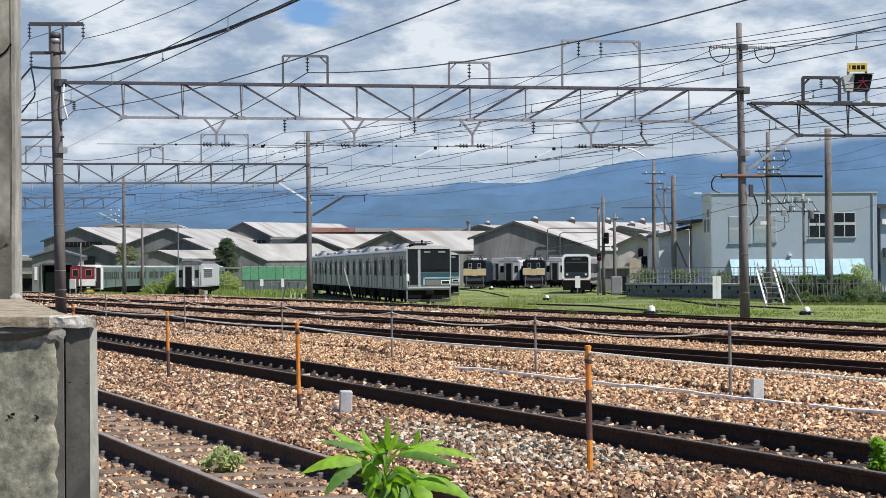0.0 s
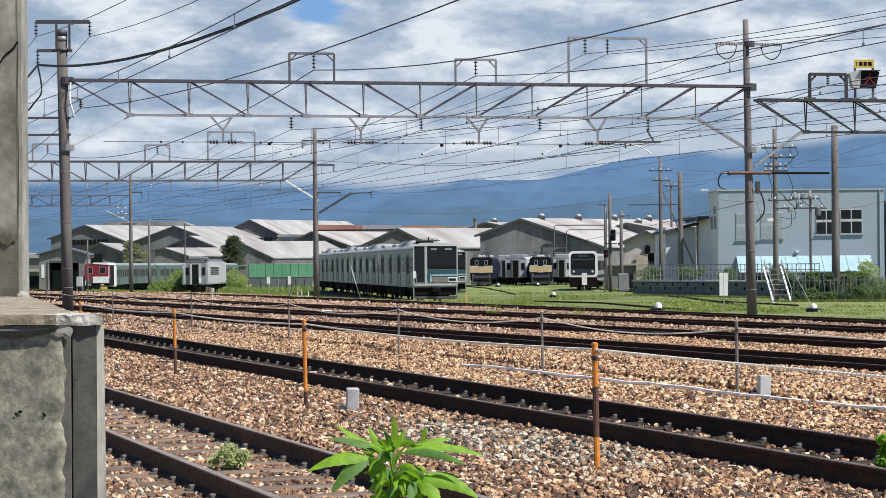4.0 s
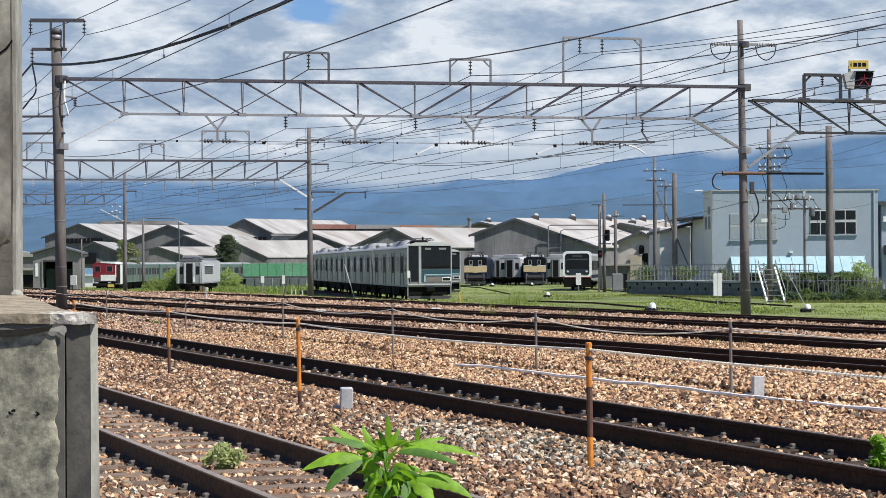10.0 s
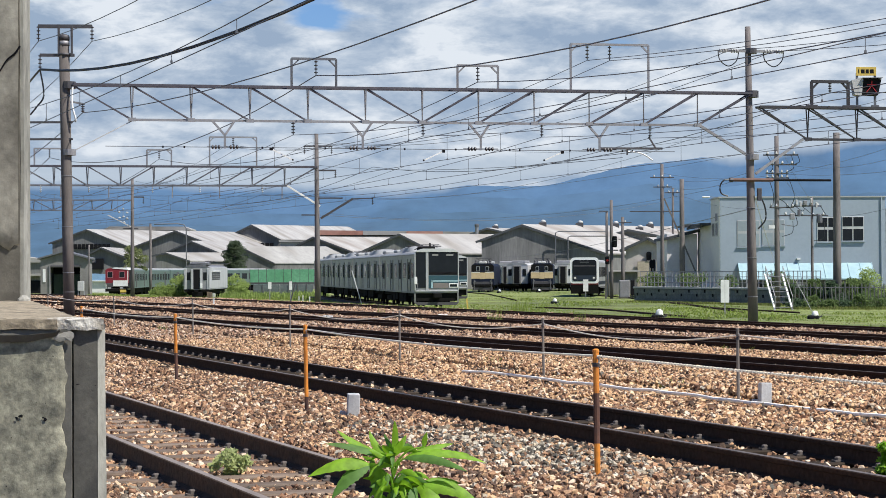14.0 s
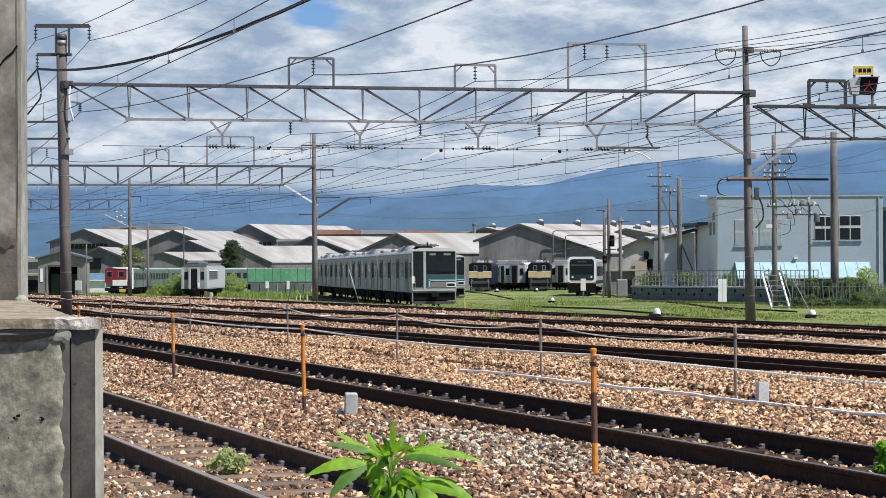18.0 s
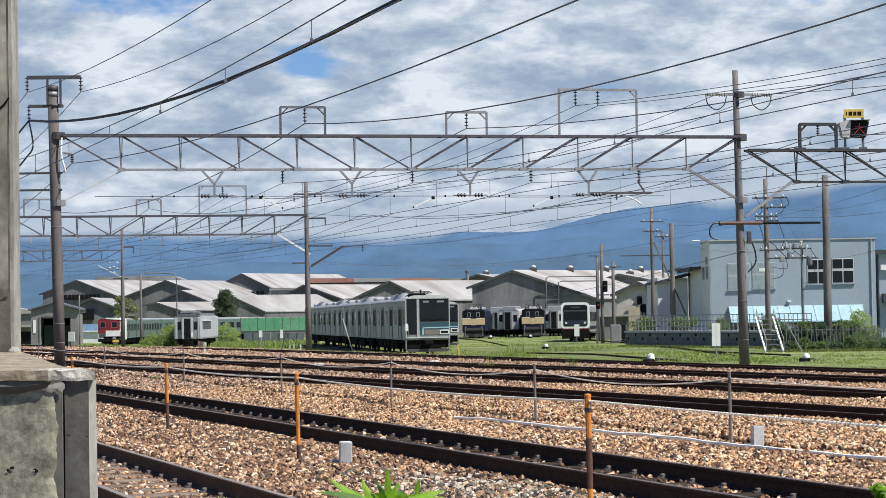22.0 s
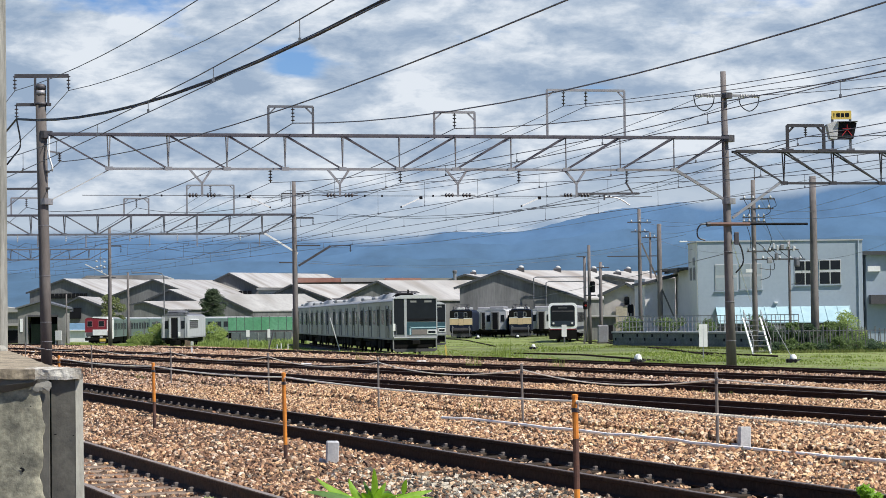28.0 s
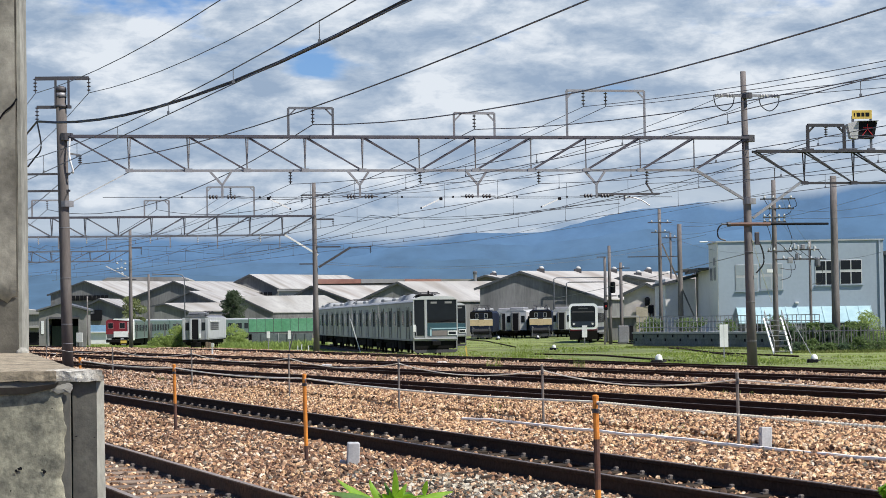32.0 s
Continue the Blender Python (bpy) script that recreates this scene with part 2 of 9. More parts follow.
HEAD_SECOND = mat("brown_rail_head", (0.13, 0.108, 0.095), 0.6, 0.1, 12, 0.25, 0.05, (0.09, 0.07, 0.06), 1.5, 0.7)
SLEEPER = mat("oiled_wood_sleeper", (0.15, 0.105, 0.074), 0.9, 0, 25, 0.4, 0.5, (0.22, 0.17, 0.13), 4, 0.6, piece=0.25, stretch=(0.2, 1, 1))
SLEEPER_OILY = mat("black_oiled_sleeper", (0.038, 0.029, 0.022), 0.9, 0, 25, 0.4, 0.5, (0.06, 0.046, 0.035), 4, 0.6, piece=0.2, stretch=(0.2, 1, 1), gloss=0.1)
CLIP = mat("rusty_clip", (0.12, 0.103, 0.092), 0.9, 0.0, 30, 0.3, 0.3)
BED_BROWN = mat("oily_ballast", (0.31, 0.21, 0.145), 0.95, 0, 25, 0.65, 1.0, (0.36, 0.27, 0.21), 0.7, 0.6, gloss=0.2)
# bed kept dark to stand for shade in the gaps between stones
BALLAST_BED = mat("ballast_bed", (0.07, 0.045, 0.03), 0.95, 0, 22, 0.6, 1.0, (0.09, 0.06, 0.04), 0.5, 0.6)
GROUND = mat("grassy_yard", (0.195, 0.235, 0.062), 0.95, 0, 1.6, 0.5, 0.8, (0.085, 0.105, 0.036), 0.13, 1.0, stretch=(0.4, 1, 1))
# the darkest tones in these lists paint the shaded gaps between stones
STONE_TONES = [tuple(1.1 * v for v in c) for c in ((0.085, 0.053, 0.034), (0.46, 0.285, 0.15), (0.12, 0.066, 0.038), (0.66, 0.47, 0.30), (0.24, 0.125, 0.068), (0.35, 0.21, 0.12), (0.10, 0.062, 0.04), (0.56, 0.36, 0.20), (0.13, 0.078, 0.052), (0.40, 0.225, 0.125), (0.66, 0.51, 0.37), (0.27, 0.148, 0.084), (0.17, 0.092, 0.055), (0.33, 0.185, 0.10))]
STONES = island_mat("ballast_stone", STONE_TONES, bump=0.6, scale=70.0, blend="CONSTANT", worn=0.012)
STONES_TAN = island_mat("tan_ballast_stone", [(1.07 * r, 1.055 * g, 1.05 * b) for r, g, b in ((0.06, 0.036, 0.022), (0.60, 0.385, 0.205), (0.21, 0.11, 0.06), (0.76, 0.56, 0.35), (0.36, 0.195, 0.105), (0.49, 0.31, 0.17), (0.12, 0.066, 0.038), (0.66, 0.435, 0.235), (0.27, 0.145, 0.08), (0.54, 0.325, 0.17), (0.74, 0.56, 0.38), (0.40, 0.235, 0.125))], bump=0.5, scale=60.0, blend="CONSTANT", worn=0.012)
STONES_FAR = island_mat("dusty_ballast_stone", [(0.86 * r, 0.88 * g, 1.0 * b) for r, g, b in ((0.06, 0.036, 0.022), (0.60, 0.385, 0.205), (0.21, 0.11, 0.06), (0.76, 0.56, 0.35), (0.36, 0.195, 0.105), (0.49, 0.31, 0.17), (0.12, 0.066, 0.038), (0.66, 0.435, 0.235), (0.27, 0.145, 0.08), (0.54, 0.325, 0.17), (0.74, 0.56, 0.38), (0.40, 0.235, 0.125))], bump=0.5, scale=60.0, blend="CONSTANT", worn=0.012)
STONE_PIECE = island_mat("single_ballast_stone", STONE_TONES, by_object=True, bump=0.6, scale=50.0, blend="CONSTANT", worn=0.012)
STONES_GREY = island_mat("grey_ballast_stone", [(0.085, 0.076, 0.06), (0.42, 0.375, 0.29), (0.13, 0.115, 0.09), (0.58, 0.52, 0.41), (0.26, 0.215, 0.155), (0.06, 0.052, 0.04), (0.46, 0.38, 0.27), (0.18, 0.14, 0.10), (0.62, 0.56, 0.45), (0.38, 0.235, 0.135)], bump=0.6, scale=70.0, blend="CONSTANT", worn=0.012)
ORANGE = mat("orange_paint", (0.72, 0.26, 0.03), 0.6, 0, 18, 0.2, 0.2, (0.42, 0.13, 0.03), 6, 0.7)
ORANGE_RUST = mat("rusted_post_band", (0.10, 0.055, 0.045), 0.8, 0.2, 22, 0.35, 0.3, (0.2, 0.09, 0.05), 8, 0.6)
POST_GREY = mat("grey_pipe", (0.21, 0.19, 0.17), 0.6, 0.2, 20, 0.2, 0.1, (0.17, 0.13, 0.11), 5, 0.6)
ROPE = mat("pale_rope", (0.96, 0.90, 0.76), 0.8, 0, 40, 0.06, 0.0, (0.92, 0.84, 0.68))
WHITE = mat("white_paint", (0.78, 0.78, 0.76), 0.5, 0, 8, 0.08, 0.05, (0.55, 0.54, 0.5), 1.5, 0.4)
WHITE_CLEAN = mat("clean_white_paint", (0.93, 0.93, 0.92), 0.4, 0, 8, 0.02, 0, (0.88, 0.88, 0.87))
MARKER = mat("marker_concrete", (0.50, 0.50, 0.49), 0.85, 0, 30, 0.15, 0.2, (0.36, 0.35, 0.33), 6, 0.5)
CABLE = mat("black_cable", (0.012, 0.013, 0.015), 0.5, 0, 5, 0.1, 0)
# wire grey lightened to stand for haze and look thinner
WIRE = mat("tarnished_wire", (0.15, 0.16, 0.175), 0.6, 0.3, 5, 0.1, 0)
INSUL = mat("brown_porcelain", (0.05, 0.045, 0.05), 0.3, 0, 5, 0.1, 0)
GLASS = mat("dark_glass", (0.016, 0.019, 0.023), 0.12, 0, 2, 0.2, 0, gloss=0.16)
SILVER = mat("stainless_side", (0.295, 0.298, 0.297), 0.45, 0.25, 3, 0.1, 0.05, (0.20, 0.20, 0.19), 0.5, 0.8)
SERVICE_GREY = mat("service_car_grey", (0.27, 0.28, 0.29), 0.6, 0.1, 3, 0.12, 0.05, (0.19, 0.19, 0.19), 0.7, 0.7)
COACH_PALE = mat("dusty_white_coach", (0.58, 0.585, 0.59), 0.6, 0.0, 3, 0.12, 0.05, (0.38, 0.37, 0.36), 0.7, 0.8)
SERVICE_PALE = mat("pale_service_panel", (0.44, 0.45, 0.46), 0.6, 0.0, 3, 0.1, 0.05, (0.33, 0.33, 0.33), 0.7, 0.6)
SILVER_ROOF = mat("grey_roof_paint", (0.34, 0.35, 0.35), 0.7, 0, 3, 0.12, 0.05, (0.24, 0.24, 0.23), 0.5, 0.6)
TEAL = mat("blue_green_stripe", (0.028, 0.075, 0.095), 0.4, 0, 4, 0.1, 0)
UNDER = mat("underframe_black", (0.014, 0.0135, 0.013), 0.9, 0.0, 8, 0.3, 0.2, gloss=0.05)
SKIRT = mat("grey_skirt", (0.24, 0.24, 0.23), 0.6, 0.1, 6, 0.15, 0.1)
CREAM = mat("cream_paint", (0.62, 0.47, 0.27), 0.5, 0, 5, 0.12, 0.05)
NAVY = mat("navy_paint", (0.012, 0.017, 0.034), 0.6, 0, 5, 0.2, 0.05, gloss=0.15)
RED = mat("dark_red_paint", (0.20, 0.010, 0.022), 0.45, 0, 5, 0.2, 0.05, (0.2, 0.03, 0.04), 1.2, 0.5)
COACH_GREEN = mat("green_grey_coach", (0.085, 0.13, 0.115), 0.5, 0.1, 4, 0.12, 0.05, (0.13, 0.17, 0.155), 0.6, 0.6)
SHED_WALL = mat("corrugated_grey_wall", (0.178, 0.177, 0.172), 0.85, 0, 1.2, 0.28, 0.2, (0.105, 0.105, 0.103), 0.18, 0.9, stretch=(3, 3, 0.5))
SHED_BROWN = mat("brown_siding", (0.19, 0.168, 0.155), 0.85, 0, 1.5, 0.2, 0.2, (0.14, 0.12, 0.10), 0.2, 0.7)
SHED_ROOF = mat("pale_sheet_roof", (0.36, 0.352, 0.338), 0.75, 0, 2.0, 0.26, 0.1, (0.225, 0.208, 0.186), 0.5, 1.0, stretch=(0.25, 1, 0.25))
SHED_ROOF_WHITE = mat("white_sheet_roof", (0.385, 0.372, 0.352), 0.7, 0, 2.0, 0.26, 0.1, (0.235, 0.205, 0.178), 0.5, 1.0, stretch=(0.25, 1, 0.25))
ROOF_RED = mat("red_brown_roof", (0.36, 0.17, 0.125), 0.8, 0, 0.8, 0.25, 0.1, (0.44, 0.28, 0.22), 0.15, 0.7)
ROOF_DARK = mat("dark_roof_edge", (0.055, 0.06, 0.065), 0.7, 0, 2, 0.2, 0.1)
OFFICE = mat("pale_blue_grey_render", (0.318, 0.378, 0.435), 0.85, 0, 3, 0.06, 0.1, (0.275, 0.325, 0.375), 0.25, 0.6)
TURQUOISE = mat("turquoise_sheet", (0.30, 0.45, 0.49), 0.5, 0, 2, 0.1, 0.05, (0.40, 0.55, 0.58), 0.6, 0.6)
FRAME_PALE = mat("pale_window_frame", (0.52, 0.53, 0.52), 0.5, 0, 6, 0.1, 0)
FRAME_GREY = mat("window_frame_grey", (0.45, 0.46, 0.46), 0.5, 0.2, 6, 0.1, 0)
WALL_GREEN = mat("dark_retaining_wall", (0.085, 0.10, 0.10), 0.9, 0, 3, 0.35, 0.4, (0.05, 0.058, 0.052), 0.5, 0.8)
NET_GREEN = mat("green_netting", (0.10, 0.31, 0.16), 0.8, 0, 3, 0.25, 0.1, (0.19, 0.42, 0.27), 0.3, 0.6)
BLUE_ROOF = mat("pale_blue_roof", (0.25, 0.42, 0.62), 0.5, 0, 2, 0.1, 0)
YELLOW = mat("yellow_plate", (0.66, 0.47, 0.10), 0.5, 0, 6, 0.08, 0)
LED_RED = mat("red_lamps", (0.45, 0.03, 0.035), 0.5, 0, 6, 0.0, 0, emit=0.22)
LAMP_RED = mat("signal_red", (0.6, 0.03, 0.02), 0.4, 0, 6, 0.0, 0, emit=0.1)
BLACK = mat("matt_black", (0.012, 0.012, 0.014), 0.8, 0, 6, 0.1, 0, gloss=0.1)
BARK = mat("bark", (0.10, 0.075, 0.055), 0.95, 0, 12, 0.3, 0.5)
LEAF_BRIGHT = island_mat("fresh_leaf", [(0.17, 0.36, 0.012), (0.29, 0.52, 0.02), (0.21, 0.43, 0.025), (0.36, 0.58, 0.035), (0.09, 0.22, 0.045)], 0.6, 0.1, 40, 0.5)
LEAF_PALE = island_mat("pale_weed_leaf", [(0.28, 0.34, 0.11), (0.42, 0.46, 0.20), (0.34, 0.40, 0.14)], 0.7, 0, 20, 0.4)
LEAF_DARK = island_mat("dark_leaf", [(0.016, 0.04, 0.014), (0.035, 0.075, 0.022), (0.022, 0.055, 0.016)], 0.7, 0, 8, 0.2)
LEAF_CONE = island_mat("deep_green_leaf", [(0.025, 0.045, 0.02), (0.055, 0.085, 0.035), (0.038, 0.062, 0.027), (0.075, 0.11, 0.045)], 0.7, 0, 8, 0.35)
LEAF_MID = island_mat("hedge_leaf", [(0.15, 0.215, 0.045), (0.27, 0.36, 0.08), (0.19, 0.275, 0.06), (0.34, 0.40, 0.12)], 0.7, 0, 8, 0.35)
LEAF_HEDGE = island_mat("hedge_shade_leaf", [(0.04, 0.075, 0.018), (0.10, 0.16, 0.035), (0.065, 0.11, 0.025), (0.14, 0.21, 0.05)], 0.7, 0, 8, 0.35)
LEAF_OLIVE = island_mat("olive_leaf", [(0.09, 0.115, 0.04), (0.15, 0.175, 0.055), (0.11, 0.135, 0.045)], 0.7, 0, 8, 0.3)
GRASS = island_mat("grass_blade", [(0.20, 0.27, 0.05), (0.26, 0.345, 0.06), (0.31, 0.365, 0.09), (0.22, 0.295, 0.055), (0.35, 0.35, 0.14)], 0.8, 0, 8, 0.5)
GRASS_STRAW = island_mat("straw_blade", [(0.23, 0.21, 0.075), (0.30, 0.26, 0.11), (0.19, 0.20, 0.06), (0.36, 0.31, 0.16)], 0.8, 0, 8, 0.5)
GRASS_DEEP = island_mat("deep_grass_blade", [(0.14, 0.18, 0.045), (0.21, 0.25, 0.06), (0.16, 0.20, 0.05), (0.26, 0.25, 0.10)], 0.8, 0, 8, 0.5)


# ---- mesh helpers ----
def part(name, bm, material, parent=None, label="", smooth=False):
    """Links a bmesh as one mesh object under a thing or a part."""
    me = bpy.data.meshes.new(name)
    bm.to_mesh(me)
    bm.free()
    if smooth:
        for p in me.polygons:
            p.use_smooth = True
    me.materials.append(material)
    ob = new(name, me)
    if parent is not None:
        ob.parent = parent
    if label:
        ob["label"] = label
    return ob


def share(ob, m, parent=None):
    """Another object on the same mesh."""
    o = new(ob.name.split(".")[0], ob.data)
    o.parent = parent if parent is not None else ob.parent
    o.matrix_basis = m
    return o


def thing(name, label, category, m=None, group="", kind=""):
    ob = new(name)
    ob.empty_display_size = 0.2
    if m is not None:
        ob.matrix_basis = m
    return tagged(ob, label, category, group, kind)


def bm_box(bm, lo, hi, bevel=0.0):
    """A box between two corners, added to bm."""
    x0, y0, z0 = lo
    x1, y1, z1 = hi
    v = [bm.verts.new(c) for c in ((x0, y0, z0), (x1, y0, z0), (x1, y1, z0), (x0, y1, z0), (x0, y0, z1), (x1, y0, z1), (x1, y1, z1), (x0, y1, z1))]
    fs = [bm.faces.new([v[i] for i in q]) for q in ((3, 2, 1, 0), (4, 5, 6, 7), (0, 1, 5, 4), (1, 2, 6, 5), (2, 3, 7, 6), (3, 0, 4, 7))]
    if bevel:
        es = {e for f in fs for e in f.edges}
        bmesh.ops.bevel(bm, geom=list(es), offset=bevel, segments=1, affect="EDGES")
    return bm


def box(lo, hi, bevel=0.0):
    return bm_box(bmesh.new(), lo, hi, bevel)


def bm_bar(bm, a, b, w, h=None, sides=4):
    """A straight bar from a to b: a square section, or a round one with more sides."""
    a, b = Vector(a), Vector(b)
    h = h or w
    way = (b - a).normalized()
    q = way.to_track_quat("Z", "Y")
    rings = []
    for c in (a, b):
        ring = []
        for i in range(sides):
            t = 2 * math.pi * (i + 0.5) / sides
            k = 0.7071 if sides == 4 else 0.5
            ring.append(bm.verts.new(c + q @ Vector((math.cos(t) * w * k, math.sin(t) * h * k, 0))))
        rings.append(ring)
    for i in range(sides):
        j = (i + 1) % sides
        bm.faces.new((rings[0][i], rings[0][j], rings[1][j], rings[1][i]))
    bm.faces.new(rings[0][::-1])
    bm.faces.new(rings[1])
    return bm


def bar(a, b, w, h=None, sides=4):
    return bm_bar(bmesh.new(), a, b, w, h, sides)


def curve(points, n=6):
    """Points of a smooth line through the given ones."""
    p = [Vector(q) for q in points]
    out = []
    for i in range(len(p) - 1):
        a, b, c, d = p[max(i - 1, 0)], p[i], p[i + 1], p[min(i + 2, len(p) - 1)]
        for k in range(n):
            t = k / n
            out.append(0.5 * (2 * b + (c - a) * t + (2 * a - 5 * b + 4 * c - d) * t * t + (3 * b - a - 3 * c + d) * t ** 3))
    return out + [p[-1]]


def tube(points, r, sides=5, r_end=None):
    """A round tube along points."""
    bm = bmesh.new()
    pts = [Vector(p) for p in points]
    rings = []
    for i, p in enumerate(pts):
        way = pts[min(i + 1, len(pts) - 1)] - pts[max(i - 1, 0)]
        q = way.normalized().to_track_quat("Z", "Y")
        rr = r if r_end is None else r + (r_end - r) * i / (len(pts) - 1)
        rings.append([bm.verts.new(p + q @ Vector((math.cos(2 * math.pi * k / sides) * rr, math.sin(2 * math.pi * k / sides) * rr, 0))) for k in range(sides)])
    for a, b in zip(rings, rings[1:]):
        for k in range(sides):
            j = (k + 1) % sides
            bm.faces.new((a[k], a[j], b[j], b[k]))
    bm.faces.new(rings[0][::-1])
    bm.faces.new(rings[-1])
    return bm


def lathe(profile, sides=12):
    """A turned body about z, from (radius, height) pairs."""
    bm = bmesh.new()
    rings = [[bm.verts.new((r * math.cos(2 * math.pi * k / sides), r * math.sin(2 * math.pi * k / sides), z)) for k in range(sides)] for r, z in profile]
    for a, b in zip(rings, rings[1:]):
        for k in range(sides):
            j = (k + 1) % sides
            bm.faces.new((a[k], a[j], b[j], b[k]))
    bm.faces.new(rings[0][::-1])
    bm.faces.new(rings[-1])
    return bm


def prism(section, y0, y1, axis="y"):
    """A profile of (x, z) pairs pulled along y."""
    bm = bmesh.new()
    a = [bm.verts.new((x, y0, z)) for x, z in section]
    b = [bm.verts.new((x, y1, z)) for x, z in section]
    k = len(section)
    for i in range(k):
        j = (i + 1) % k
        bm.faces.new((a[i], a[j], b[j], b[i]))
    bm.faces.new(a[::-1])
    bm.faces.new(b)
    bmesh.ops.recalc_face_normals(bm, faces=bm.faces)
    return bm


# ---- plan: L metres across the tracks, S metres along them ----
PSI = math.atan(1314 / 3752.8)
CROSS, ALONG = Vector((math.cos(PSI), math.sin(PSI), 0)), Vector((-math.sin(PSI), math.cos(PSI), 0))
TURN = math.degrees(PSI)


def ls(L, S, z=0.0):
    p = CROSS * L + ALONG * S
    return Vector((p.x, p.y, z))


def ground_z(x, y):
    """Height of the ground: ballast level at the near tracks, falling gently to the yard."""
    L = x * CROSS.x + y * CROSS.y
    z = float(np.interp(L, (11, 30, 37, 44, 60, 110), (-0.13, -0.42, -0.6, -0.95, -1.15, -1.2)))
    return z - 0.0035 * min(max(y - 120, 0), 150) * min(max(-x / 20, 0), 1)


def on_ground(x, y, dz=0.0):
    return Vector((x, y, ground_z(x, y) + dz))


# ---- ground ----
def build_ground():
    """One sheet to the horizon, finer where it slopes."""
    xs = [-3000, -900, -300, -120] + [i * 3.0 for i in range(-27, 42)] + [160, 320, 900, 3000]
    ys = [-60, -20, 0] + [4 + i * 3.0 for i in range(110)] + [360, 420, 600, 1200, 3900]
    def bare(x, y):
        """The grass sheet dips out of the way under the ballast."""
        L = x * CROSS.x + y * CROSS.y
        return ground_z(x, y) - (0.18 if -4.0 < L < 32.5 else 0.0)
    verts = [(x, y, bare(x, y)) for y in ys for x in xs]
    nx = len(xs)
    faces = [(j * nx + i, j * nx + i + 1, (j + 1) * nx + i + 1, (j + 1) * nx + i) for j in range(len(ys) - 1) for i in range(nx - 1)]
    me = bpy.data.meshes.new("ground")
    me.from_pydata(verts, [], faces)
    me.materials.append(GROUND)
    tagged(new("ground", me), "grassy flat ground of a railway yard", "ground", kind="structure")
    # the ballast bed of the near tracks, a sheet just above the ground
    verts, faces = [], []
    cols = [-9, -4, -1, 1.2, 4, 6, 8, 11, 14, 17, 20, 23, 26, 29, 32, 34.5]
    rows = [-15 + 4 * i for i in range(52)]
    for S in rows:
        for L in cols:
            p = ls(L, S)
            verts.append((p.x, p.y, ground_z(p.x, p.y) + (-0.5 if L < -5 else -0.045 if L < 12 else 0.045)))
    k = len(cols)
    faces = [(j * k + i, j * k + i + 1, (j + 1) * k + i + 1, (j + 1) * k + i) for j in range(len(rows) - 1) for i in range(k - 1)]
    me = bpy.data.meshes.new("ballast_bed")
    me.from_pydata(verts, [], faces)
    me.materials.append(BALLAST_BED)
    tagged(new("ballast_bed", me), "brown stone bed under the tracks, gap shade in its colour", "ballast", kind="structure")
    return bpy.data.objects["ballast_bed"]


BED = build_ground()


# ---- tracks ----
RAIL_SECTION = [(-0.064, 0.0), (0.064, 0.0), (0.064, 0.012), (0.012, 0.03), (0.009, 0.11), (0.032, 0.12), (0.034, 0.147), (0.026, 0.153), (-0.026, 0.153), (-0.034, 0.147), (-0.032, 0.12), (-0.009, 0.11), (-0.012, 0.03), (-0.064, 0.012)]


